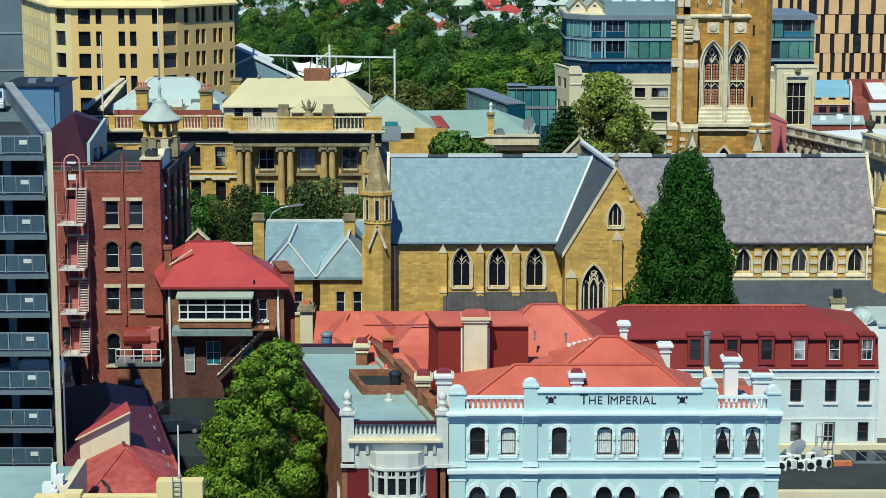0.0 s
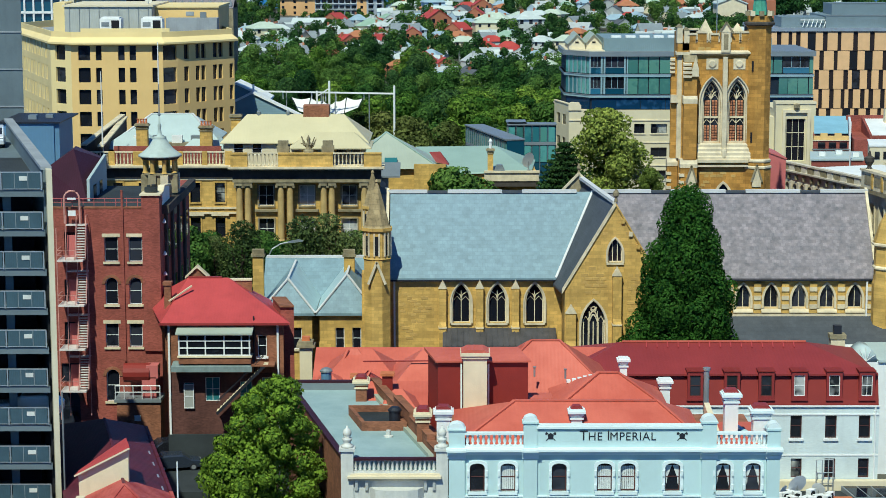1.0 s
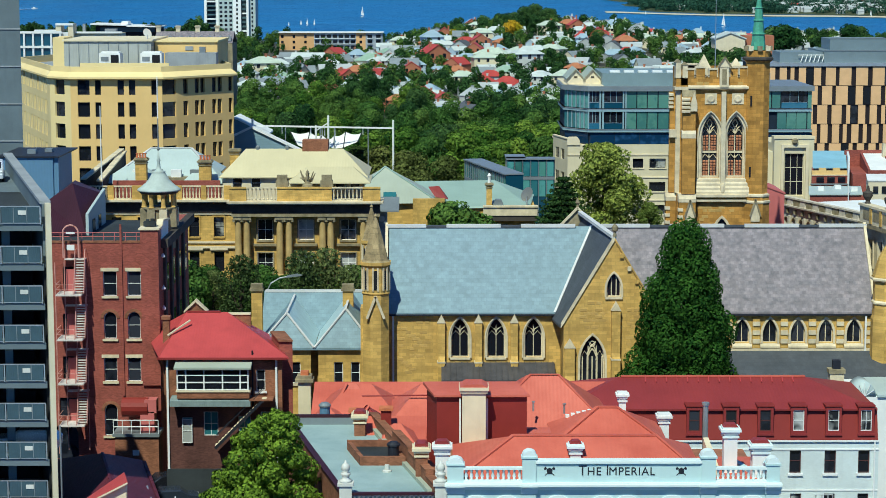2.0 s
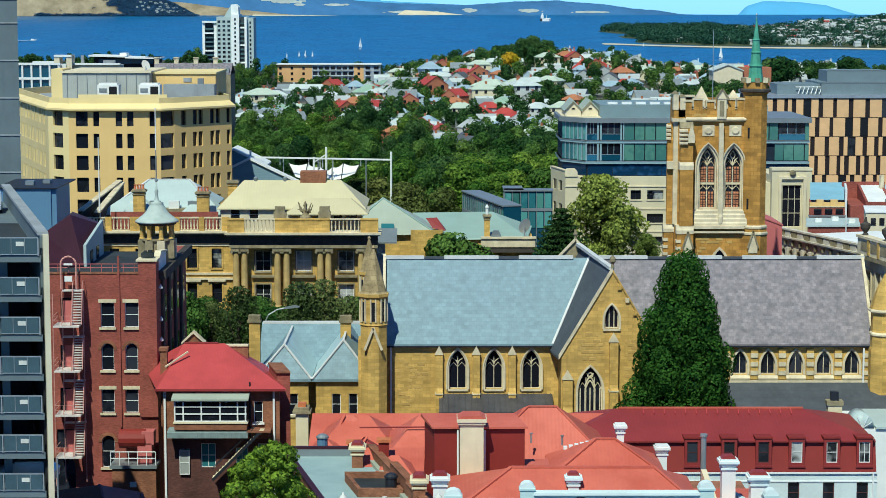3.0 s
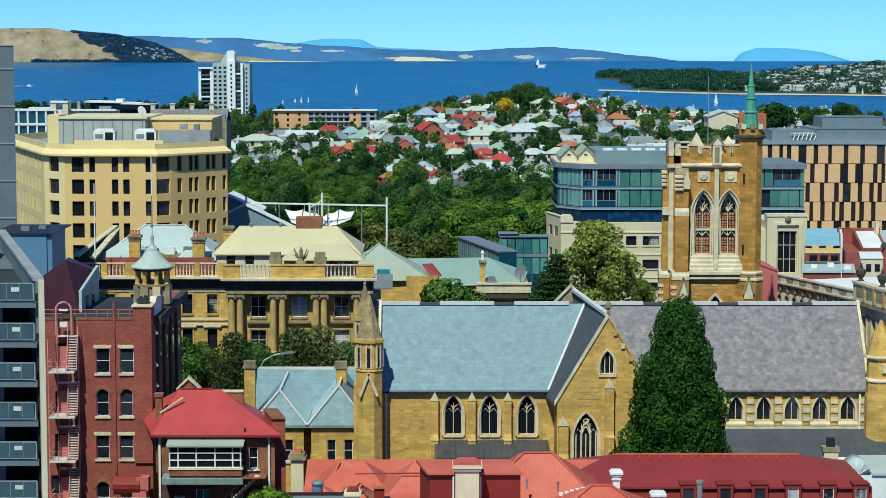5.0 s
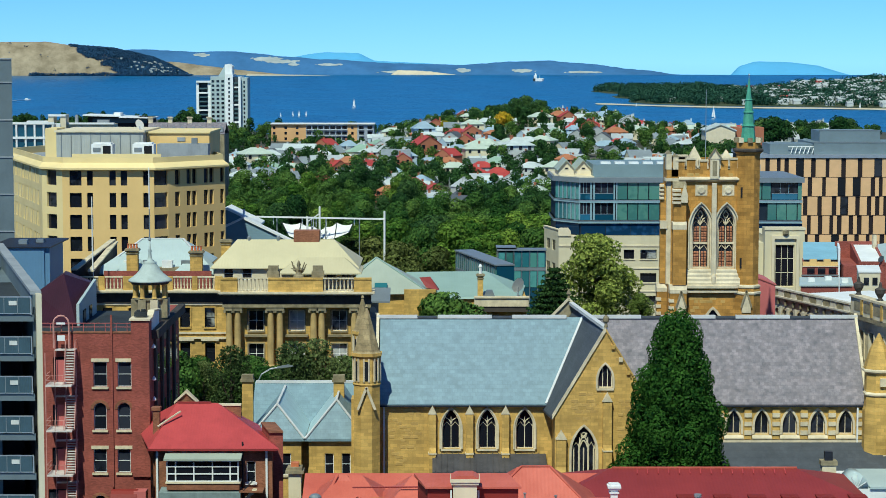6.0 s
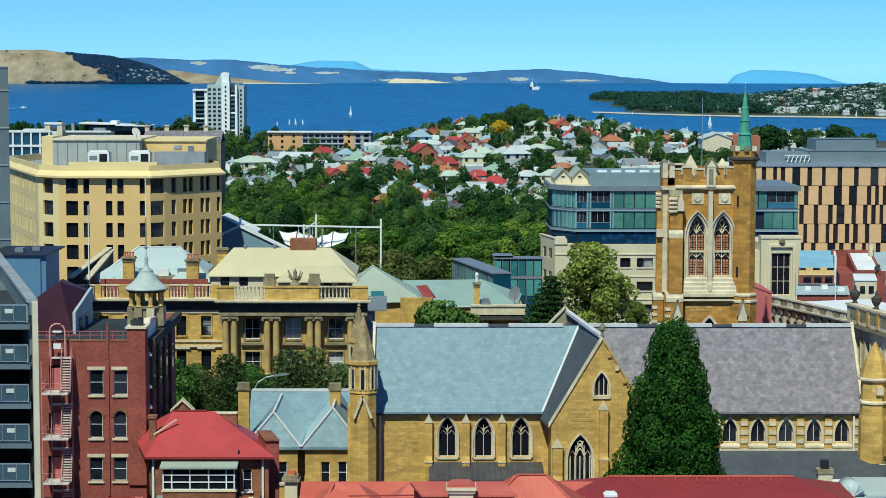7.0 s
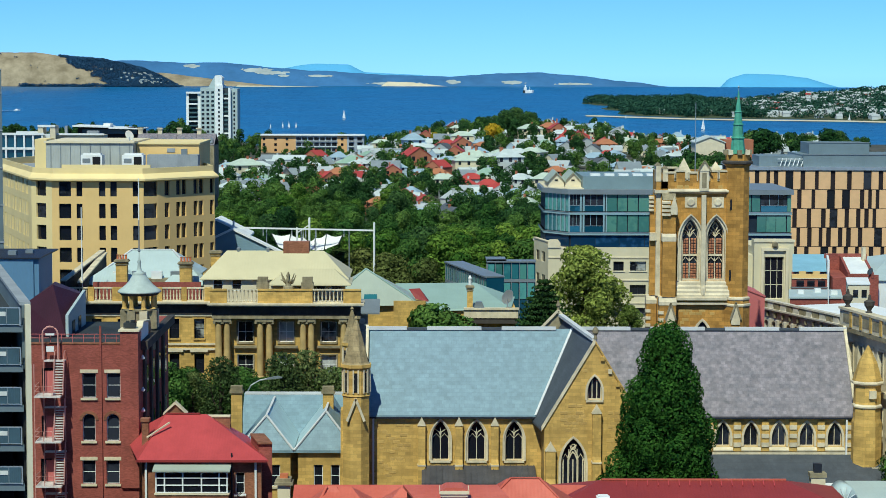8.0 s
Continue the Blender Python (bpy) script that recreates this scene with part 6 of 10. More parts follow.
flank().box(-47, -27.7, CY + 18.7, CY + 35, -0.2, 28.0).ob("body", PARK_CONC, park)
tall = thing("office_block", "grey panel-clad tower block", "building")
for k in range(7):
    G(skew=235).box(-75, -48.4, 235, 255, 20.0 + 4.3 * k, 24.15 + 4.3 * k - (0 if k < 6 else 1.6)).ob("panel", PARK_CONC, tall)
    G(skew=235).box(-75, -48.35, 234.9, 255, 24.15 + 4.3 * k - (0 if k < 6 else 1.6), 24.3 + 4.3 * k - (0 if k < 6 else 1.6)).ob("band", GREY_CONC, tall)
G(skew=235).box(-75, -48.6, 235.2, 255, -0.2, 20).ob("base", PARK_CONC, tall)


def car(x, y, z, turn, col, label):
    """A parked car: body, cabin glass, lamps, wheels."""
    m = mat("car paint", col, 0.25, metal=0.2, var=0.05, bump=0.0, spec=0.6)
    o = thing("car", label, "car", "parked cars", at=(x, y, z))
    o.rotation_euler = (0, 0, radians(turn))
    side = [(-2.15, 0.3), (2.15, 0.3), (2.2, 0.62), (2.05, 0.86), (1.15, 0.98), (0.45, 1.45), (-1.3, 1.48), (-2.0, 1.0), (-2.2, 0.85)]
    G().loft([[(a * k, yy, b * kz + dz) for a, b in side] for yy, k, kz, dz in ((-0.86, 0.94, 0.86, 0.06), (-0.78, 1, 1, 0), (0.78, 1, 1, 0), (0.86, 0.94, 0.86, 0.06))]).ob("body", m, o, smooth=False)
    G().loft([[(a, yy, b) for a, b in ((1.12, 0.98), (0.48, 1.43), (0.4, 1.43), (1.0, 0.98))] for yy in (-0.7, 0.7)]).ob("windscreen", PANE, o).location.x = 0.03
    for s in (-1, 1):
        G().box(-1.2, 0.5, s * 0.8 - 0.02, s * 0.8 + 0.02, 1.0, 1.38).ob("side_window", PANE, o)
        G().box(2.0, 2.16, s * 0.6 - 0.2, s * 0.6 + 0.2, 0.62, 0.78).ob("headlight", STEEL, o)
        for xx in (-1.35, 1.35):
            w = G().lathe(0, 0, [(0.32, -0.1), (0.32, 0.1)], 14).ob("wheel", BLACK_PAINT, o)
            w.matrix_basis = pose(xx, s * 0.8, 0.32, 90)
            G().lathe(0, 0, [(0.2, -0.12), (0.2, 0.12)], 10).ob("rim", STEEL, w)
    return o


car(-34.3, 154.7, TOP + 0.03, -78, (0.75, 0.78, 0.8), "white hatchback parked on the open top deck")
car(-27.1, 130.2, TOP - 6 * LEVEL, 180, (0.5, 0.55, 0.56), "pale silver car parked behind the deck rail")

# ---------- low roofs in front of the car park ----------
lowg = thing("flat_roof_shop", "low shop with a grey-green flat roof and cream parapet", "shop")
G().box(-34, -21.76, 100.3, 115.8, -0.2, 15.1).ob("body", GREEN_FLAT, lowg)
boxes("parapet", CREAM, lowg, (-21.6, -21.1, 100.3, 116.4, -0.2, 15.36))
boxes("parapet", YELLOW_PALE, lowg, (-22.6, -13.26, 108.3, 108.97, -0.2, 15.49), (-15.8, -13.26, 108.1, 109.1, -0.2, 16.38), (-20.9, -20.0, 108.1, 109.1, 14.8, 15.7))
for x, y, h, w in ((-22.1, 111.8, 1.3, 0.3), (-22.0, 110.0, 0.5, 0.6), (-21.7, 109.4, 0.42, 0.42), (-21.7, 111.3, 0.76, 0.42), (-22.3, 110.7, 0.5, 0.5)):
    G().box(x - w / 2, x + w / 2, y - 0.34, y + 0.34, 15.1, 15.1 + h).ob("roof_unit", WHITE, lowg)
fp = thing("flagpole", "thin white flagpole on a parapet", "flagpole")
G().lathe(-14.62, 108.8, [(0.055, 16.38), (0.04, 19.35), (0.02, 19.44)], 8).ob("pole", WHITE, fp)
G().lathe(-14.62, 108.8, [(0.12, 16.3), (0.1, 16.55), (0.06, 16.63)], 8).ob("base", STEEL, fp)
lad = thing("ladder", "steel ladder against a parapet", "ladder")
for x in (-14.87, -14.45):
    G().tube([(x, 108.0, 14.4), (x, 108.0, 16.7)], 0.035).ob("stile", GREY_METAL, lad)
for k in range(8):
    G().tube([(-14.87, 108.0, 14.6 + 0.27 * k), (-14.45, 108.0, 14.6 + 0.27 * k)], 0.025).ob("rung", GREY_METAL, lad)

lowr = thing("red_roofed_shed", "long low building with a weathered red sheet roof", "building")
WORN_RED = mat("weathered red roof sheet", (0.42, 0.05, 0.045), 0.65, ribs=(0.3, "X"), var=0.3, size=1.3, stain=0.35, tone=(0.5, 0.12, 0.1))
G(skew=112.2).box(-20.74, -14.28, 114.9, 144.9, -0.2, 12.47).ob("wall", BRICK_BROWN, lowr)
EA, EB, RX, EZ, RZ = -21.0, -14.1, -17.34, 12.55, 14.3
# darker copy for the rear slopes: the car park's shadow put into colour
RED_SHADED = mat("plum-brown roof sheet", (0.1, 0.018, 0.03), 0.6, ribs=(0.3, "X"), var=0.3, size=1.3, stain=0.3)
G(skew=112.2).poly((EA, 114.75, EZ), (RX, 122.8, RZ), (RX, 124.3, RZ), (EA, 124.3, EZ)).poly((EB, 114.75, EZ), (EB, 127.1, EZ), (RX, 124.3, RZ), (RX, 122.8, RZ)).ob("roof", WORN_RED, lowr)
G(skew=112.2).poly((EA, 124.3, EZ), (RX, 124.3, RZ), (RX, 140.25, RZ), (EA, 145.35, EZ)).poly((EB, 127.1, EZ), (EB, 145.35, EZ), (RX, 140.25, RZ), (RX, 124.3, RZ)).ob("roof", RED_SHADED, lowr, "plum-brown sheet roof")
G(skew=112.2).poly((EA, 114.75, EZ), (EB, 114.75, EZ), (RX, 122.8, RZ)).ob("hip", WORN_RED, lowr)
G(skew=112.2).poly((EA, 145.35, EZ), (RX, 140.25, RZ), (EB, 145.35, EZ)).ob("hip", RED_SHADED, lowr)
G(skew=112.2).poly((EA, 114.75, EZ - 0.04), (EA, 145.35, EZ - 0.04), (EB, 145.35, EZ - 0.04), (EB, 114.75, EZ - 0.04)).ob("soffit", MAROON, lowr)
G(skew=112.2).beam((RX, 122.8, RZ + 0.03), (RX, 140.25, RZ + 0.03), 0.19, 0.07).ob("ridge_cap", RED_SHADED, lowr)
for x in (EA, EB):
    G(skew=112.2).beam((x, 114.75, EZ + 0.04), (RX, 122.8, RZ + 0.03), 0.17, 0.06).ob("hip_cap", WORN_RED, lowr)
for k in range(10):
    G(skew=112.2).box(EB - 0.02, EB + 0.2, 115.6 + 2.93 * k, 118.4 + 2.93 * k, EZ - 0.2, EZ + 0.09).ob("gutter", WORN_RED if k < 4 else RED_SHADED, lowr)
for k in range(7):
    G(skew=112.2).box(EB - 0.64, EB - 0.38, 117.7 + 3.06 * k, 118.5 + 3.06 * k, EZ + 0.17, EZ + 0.27).ob("flashing", STEEL, lowr)
G().prism_y([(-22.86, 12.64), (-19.76, 13.32), (-19.72, 16.2), (-22.9, 14.55)], 124.1, 124.5).ob("dormer_wall", CREAM, lowr)
G().poly((-19.72, 124.1, 16.2), (-19.76, 124.1, 13.32), (-20.3, 126.65, 13.66), (-20.3, 126.65, 16.0)).ob("dormer_side", CREAM, lowr)
G().loft([[(-23.08, 123.85, z + 14.53), (-19.6, 123.85, z + 16.31), (-20.27, 126.8, z + 16.2), (-23.1, 125.4, z + 14.42)] for z in (0, 0.09)]).ob("dormer_roof", RED_BRIGHT, lowr)
G().beam((-23.1, 123.8, 14.54), (-19.6, 123.8, 16.33), 0.07, 0.1).ob("dormer_edge", CREAM, lowr)
q = G().lathe(0, 0, [(0.42, 0), (0.34, 0.05), (0.04, 0.12)], 14).ob("satellite_dish", GREY_METAL)
tagged(q, "grey round satellite dish on a red roof", "satellite dish")
q.matrix_world = pose(-20.06, 116.9, 13.62, -60, 0, -50)
tagged(G().tube([(-20.06, 117.0, 12.55), (-20.06, 117.0, 13.62)], 0.035).ob("dish_bracket", STEEL), "short steel dish bracket on a red roof", "bracket")

# ---------- red brick building with fire escapes ----------
brk = thing("brick_building", "tall red brick building with fire escapes and a domed corner lantern", "building")
BY = 185.0
hol = [(-30.5, 18.35, 1.25, 2.3, "rect"), (-28.27, 18.35, 1.25, 2.3, "rect"), (-30.55, 14.35, 1.15, 2.5, "arch"), (-28.35, 14.35, 1.15, 2.5, "arch"),
       (-30.6, 10.35, 1.2, 2.2, "rect"), (-28.4, 10.35, 1.2, 2.2, "rect"), (-30.65, 5.2, 1.2, 3.0, "arch"), (-34.9, 3.0, 2.3, 3.4, "arch"),
       (-34.3, 18.9, 1.0, 2.2, "rect"), (-34.4, 14.5, 1.0, 2.2, "rect"), (-34.5, 10.5, 1.0, 2.2, "rect"), (-34.6, 7.0, 1.6, 1.8, "rect")]
G().wall(-38, -26.0, -0.2, 23.3, BY, 0.5, hol).ob("wall", BRICK, brk)
for x, z, w, h, k in hol:
    q = window(brk, x, BY, z, w, h, k, BLACK_PAINT if x < -32 else WHITE, PANE, 1, 2, 0.2, 0.06, sill=SANDSTONE_PALE if x > -32 else None)
    if x > -32 and k == "rect":
        G().box(-w / 2 - 0.2, w / 2 + 0.2, -0.05, -0.004, h, h + 0.32).ob("lintel", SANDSTONE_PALE, q)
    if k == "arch":
        G().loft([[(r * math.cos(t * math.pi / 12), yy, h - w / 2 + r * math.sin(t * math.pi / 12)) for r, t in [(w / 2 + 0.3, i) for i in range(13)] + [(w / 2 + 0.02, i) for i in range(12, -1, -1)]] for yy in (-0.06, -0.004)], cap=True).ob("arch_ring", BRICK_BROWN, q)
G().box(-26.9, -26.0, BY + 0.5, BY + 22, -0.2, 23.3).ob("wall", BRICK, brk)
G().box(-38, -26.9, BY + 0.5, BY + 22, 21.0, 22.7).ob("roof_deck", DARK_ROOF, brk)
G().box(-27.6, -25.95, BY - 0.25, BY + 1.5, 10, 24.5).ob("corner_pier", BRICK, brk)
G().box(-27.75, -25.8, BY - 0.4, BY + 1.7, 24.5, 24.66).ob("pier_cap", CREAM, brk)
boxes("downpipe", BRICK, brk, (-29.5, -29.32, BY - 0.15, BY - 0.02, 9, 25.0))
G().box(-38, -27.6, BY - 0.06, BY + 0.5, 23.3, 23.45).ob("coping", BRICK_BROWN, brk)
rl = thing("roof_rail", "", "")
rl.parent = brk
for z in (23.85, 24.2):
    G().tube([(-38, BY + 0.2, z), (-27.7, BY + 0.2, z)], 0.035).ob("bar", BRICK_RED_PAINT, rl)
for k in range(11):
    G().tube([(-38 + k * 1.0, BY + 0.2, 23.4), (-38 + k * 1.0, BY + 0.2, 24.2)], 0.03).ob("post", BRICK_RED_PAINT, rl)
# side street front, its shade put into the near-black stone colour
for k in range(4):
    G().box(-25.98, -25.75, BY + 3 + 4.5 * k, BY + 4 + 4.5 * k, 0, 22.5).ob("pilaster", SANDSTONE_BLACK, brk)
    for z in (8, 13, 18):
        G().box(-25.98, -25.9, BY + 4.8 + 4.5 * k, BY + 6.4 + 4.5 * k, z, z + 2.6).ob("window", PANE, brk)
G().box(-26.0, -25.3, BY + 1.5, BY + 22, 22.6, 23.4).ob("cornice", SANDSTONE_BLACK, brk)
G().prism_x([(BY + 1.72, 22.6), (BY + 1.72, 24.6), (BY + 2.6, 25.0), (BY + 6.5, 24.6), (BY + 6.5, 23.0)], -26.3, -25.9).ob("parapet", WHITE, brk)
G().prism_x([(BY + 1.72, 24.6), (BY + 2.6, 25.0), (BY + 7, 24.6), (BY + 7, 24.75), (BY + 2.6, 25.15), (BY + 1.72, 24.75)], -26.4, -25.8).ob("coping", CREAM, brk)
for z in (22.0, 19.0, 17.1):
    G().lathe(-25.7, BY + 1.0, [(0.05, z - 0.25), (0.2, z - 0.15), (0.16, z), (0.03, z + 0.2)], 8).ob("wall_lamp", WHITE, brk)
# fire escape
fe = thing("fire_escape", "", "")
fe.parent = brk
RUST = mat("faded red-painted steel", (0.6, 0.3, 0.25), 0.6, var=0.3, size=0.6)
GRATE = mat("worn pale steel grating", (0.66, 0.6, 0.55), 0.55, var=0.2, size=0.5)
for z, zt in ((18.85, 21.9), (14.7, 17.6), (10.6, 13.5), (6.7, 9.6)):
    pl = G().box(-35.1, -32.75, BY - 2.3, BY - 1.3, z - 0.16, z - 0.02).box(-35.1, -33.6, BY - 1.3, BY - 0.03, z - 0.12, z - 0.02).ob("platform", GRATE, fe)
    for zz in (0.45, 0.9):
        G().tube([(-35.1, BY - 0.1, z + zz), (-35.1, BY - 2.25, z + zz), (-33.5, BY - 2.25, z + zz)], 0.04).ob("rail", RUST, pl)
    for x in (-35.1, -34.3, -33.5):
        G().tube([(x, BY - 2.25, z), (x, BY - 2.25, z + 0.9)], 0.035).ob("post", RUST, pl)
    st_ = thing("stair", "", "")
    st_.parent = fe
    G().box(-34.5, -32.6, BY - 0.65, BY - 0.03, zt - 0.12, zt).ob("landing", GRATE, st_)
    for x in (-33.5, -32.62):
        G().prism_x([(BY - 1.75, z), (BY - 1.5, z), (BY - 0.6, zt - 0.1), (BY - 0.6, zt), (BY - 0.75, zt)], x - 0.03, x + 0.03).ob("stringer", RUST, st_)
        G().tube([(x, BY - 1.75, z + 0.8), (x, BY - 0.7, zt + 0.85), (x, BY - 0.1, zt + 0.85)], 0.035).ob("handrail", RUST, st_)
    for x in (-34.5, -33.55):
        G().tube([(x, BY - 0.6, zt), (x, BY - 0.6, zt + 0.9)], 0.035).ob("post", RUST, st_)
    for j in range(13):
        f = (j + 0.5) / 13
        G().box(-33.46, -32.66, BY - 1.78 + 1.1 * f, BY - 1.5 + 1.1 * f, z + (zt - z) * f, z + (zt - z) * f + 0.07).ob("tread", GRATE, st_)
    G().box(-34.5, -33.6, BY - 0.12, BY - 0.04, z, z + 2.0).ob("fire_door", BRICK_RED_PAINT, fe)
G().tube([(-34.6, BY - 0.6, 22.0), (-34.6, BY - 0.6, 24.3)] + [(-33.9 - 0.7 * math.cos(t * math.pi / 8), BY - 0.6, 24.3 + 0.7 * math.sin(t * math.pi / 8)) for t in range(1, 8)] + [(-33.2, BY - 0.6, 24.3), (-33.2, BY - 0.6, 22.0)], 0.09).ob("hoop", RUST, fe)
G().box(-34.25, -33.55, BY - 0.72, BY - 0.66, 22.7, 23.2).ob("sign", WHITE, fe)
G().box(-34.3, -33.5, BY - 0.72, BY - 0.66, 24.2, 24.38).ob("sign", WHITE, fe)
for x, y in ((-35.1, BY - 2.25), (-32.6, BY - 0.6), (-34.55, BY - 0.6)):
    G().tube([(x, y, 4.0), (x, y, 21.8)], 0.045).ob("upright", RUST, fe)
# corner lantern with a bell-shaped lead roof
lan = thing("lantern", "", "")
lan.parent = brk
LX, LY = -27.2, 195.0
G().lathe(LX, LY, [(1.5, 21.5), (1.5, 25.2), (1.7, 25.35), (1.7, 25.5)], 16).ob("drum", SANDSTONE_DARK, lan)
for i in range(8):
    a = 2 * math.pi * (i + 0.5) / 8
    cx_, cy_ = LX + 1.5 * math.cos(a), LY + 1.5 * math.sin(a)
    c = G().lathe(cx_, cy_, [(0.3, 25.5), (0.22, 25.65), (0.19, 26.65), (0.3, 26.8)], 8).ob("column", SANDSTONE, lan)
    G().box(cx_ - 0.36, cx_ + 0.36, cy_ - 0.36, cy_ + 0.36, 23.6, 25.35).ob("pedestal", SANDSTONE_DARK if i % 3 else SANDSTONE_PALE, c)
G().lathe(LX, LY, [(1.75, 26.8), (1.9, 26.95), (2.0, 27.1)], 20).ob("entablature", SANDSTONE_BLACK, lan)
LEAD_PALE = mat("pale grey lead", (0.43, 0.49, 0.44), 0.7, var=0.15, size=1)
G().lathe(LX, LY, [(2.1, 27.05), (2.08, 27.2), (1.8, 27.38), (1.34, 27.75), (0.98, 28.15), (0.7, 28.65), (0.62, 28.8), (0.66, 28.9), (0.3, 29.0), (0.2, 29.3), (0.13, 29.8), (0.2, 29.95), (0.1, 30.2), (0.08, 30.9)], 20).ob("dome", LEAD_PALE, lan, smooth=True)
G().lathe(LX, LY, [(0.08, 30.9), (0.16, 31.05), (0.06, 31.3), (0.05, 34.0)], 8).ob("finial", GREY_METAL, lan)
G().lathe(LX, LY, [(0.06, 34.0), (0.05, 38.0)], 6).ob("flagpole", WHITE, lan)
G().box(-27.4, -26.3, BY + 0.6, BY + 1.4, 24.75, 25.15).box(-27.2, -26.9, BY + 0.7, BY + 1.1, 25.15, 25.35).lathe(-26.6, BY + 1.0, [(0.22, 25.1), (0.2, 25.4)], 8).ob("roof_plant", DARK_ROOF, brk)
# small roof room, plant and cistern at the foot
bx = thing("brick_annex", "brick lean-to with roof rail and red ducting", "outbuilding")
G().box(-29.9, -25.9, 182.2, 184.8, -0.2, 5.75).ob("wall", BRICK_BROWN, bx)
G().box(-30.1, -25.8, 182.0, 184.8, 5.75, 6.05).ob("roof", GREY_METAL, bx)
for z in (6.7, 7.3):
    G().tube([(-30, 182.1, z), (-25.9, 182.1, z)], 0.05).ob("rail", WHITE, bx)
for k in range(6):
    G().tube([(-30 + 0.82 * k, 182.1, 6.05), (-30 + 0.82 * k, 182.1, 7.3)], 0.04).ob("post", WHITE, bx)
G().lathe(0, 0, [(0.9, -1.2), (0.9, 1.2)], 14).ob("duct", RED_WALL, bx).matrix_basis = pose(-28.1, 183.2, 8.3, 0, 90, 0)
G().box(-27.6, -26.3, 182.5, 184.0, 6.05, 8.0).box(-27.2, -26.1, 182.5, 183.9, 7.9, 9.1).ob("duct_box", BRICK_RED_PAINT, bx)
G().box(-28.3, -27.7, 182.14, 182.2, 4.0, 4.5).ob("sign", WHITE, bx)

# buildings seen over the brick building
bb = thing("clad_building", "slate-blue clad plain box building", "building")
G().box(-47, -41.2, 215, 226, 5, 28.4).ob("wall", BLUE_BOX, bb)
G(skew=215).box(-41.2, -40.6, 215.2, 226, 5, 28.4).ob("side_wall", BLUE_BOX, bb)
G().box(-47.1, -40.5, 214.8, 226, 28.4, 28.55).ob("parapet", BLACK_PAINT, bb)
boxes("roof_unit", GREY_METAL, bb, (-44.5, -43.6, 218, 219, 28.55, 29.0), (-43.0, -42.2, 220, 221, 28.55, 28.9))
mr = thing("maroon_roofed_house", "pale blue walled house with a maroon gabled roof", "house")
G().box(-40, -34.35, 195.2, 206, 15, 22.8).ob("wall", ICE_ROOF, mr)
g = G()
g.poly((-40.5, 194.6, 22.7), (-34.3, 194.6, 22.8), (-34.1, 205, 25.6), (-36.6, 201, 27.1), (-39.4, 201, 25.2))
g.poly((-36.6, 201, 27.1), (-34.1, 205, 25.6), (-35, 210, 25.3), (-38, 210, 26.5))
g.poly((-40.5, 194.6, 22.7), (-39.4, 201, 25.2), (-36.6, 201, 27.1), (-38, 210, 26.5), (-41, 210, 24.0))
g.ob("roof", MAROON, mr)
G().prism_x([(194.9, 19), (194.9, 24.8), (205, 26.2), (205, 19)], -34.33, -34.05).ob("gable_wall", ICE_ROOF, mr, "pale blue rendered gable wall")
for y in (197, 200.5):
    G().box(-34.04, -33.98, y, y + 1.4, 22.4, 24.0).ob("window", PANE, mr)

# ---------- brick house with a hipped red roof ----------
AWNING = mat("weathered pale awning sheet", (0.22, 0.28, 0.27), 0.6, ribs=(0.2, "X"), var=0.25, size=0.8, stain=0.4)
hh = thing("brick_house", "brown brick house with red hipped roof and glazed porch", "house")
QY = 178.0
hl = [(-16.1, 10.9, 0.8, 1.9, "rect"), (-22.7, 6.2, 0.9, 2.3, "rect"), (-20.6, 6.8, 1.3, 2.2, "rect"), (-15.6, 6.8, 1.1, 2.2, "rect"), (-17.6, 6.4, 1.1, 2.2, "rect")]
G().wall(-24.6, -14.2, 9.4, 14.1, QY, 0.4, hl[:1]).ob("wall", BRICK_BROWN, hh)
# lower storey in darker brick: the shade there put into its colour
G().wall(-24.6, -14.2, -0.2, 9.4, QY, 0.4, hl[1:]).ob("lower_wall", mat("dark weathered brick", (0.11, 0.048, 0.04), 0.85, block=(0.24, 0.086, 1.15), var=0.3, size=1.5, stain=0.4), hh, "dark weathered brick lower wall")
G(skew=QY).box(-14.6, -14.2, QY + 0.4, QY + 11, -0.2, 14.1).ob("side_wall", BRICK, hh)
G(skew=QY).box(-14.2, -13.0, QY + 1.5, QY + 6, -0.2, 15.1).ob("party_wall", BRICK, hh)
G(skew=QY).box(-14.3, -13.0, QY + 1.3, QY + 6, 15.1, 15.25).ob("coping", BRICK_BROWN, hh)
window(hh, -16.1, QY, 10.9, 0.8, 1.9, sill=WHITE)
for q in hl[1:]:
    window(hh, q[0], QY, q[1], q[2], q[3], pane=PANE_TEAL, cols=2 if q[2] > 1 else 1)
G(skew=QY).hip(-24.9, -14.0, QY - 0.4, QY + 11, 14.05, 17.1, ins=(3.2, 4.6), over=0.3, ridge=QY + 5.5).ob("roof", RED_BRIGHT, hh)
G(skew=QY).beam((-22.0, QY + 5.5, 17.15), (-18.9, QY + 5.5, 17.15), 0.25, 0.12).ob("ridge_cap", RED_SHEET, hh)
G().box(-25.2, -13.7, QY - 0.75, QY - 0.6, 13.85, 14.05).ob("gutter", RED_SHEET, hh)
G().prism_y([(-23.4, 15.5), (-21.6, 15.5), (-21.6, 17.1), (-22.5, 17.95), (-23.4, 17.1)], QY + 6, QY + 6.5).ob("gable", BRICK_BROWN, hh)
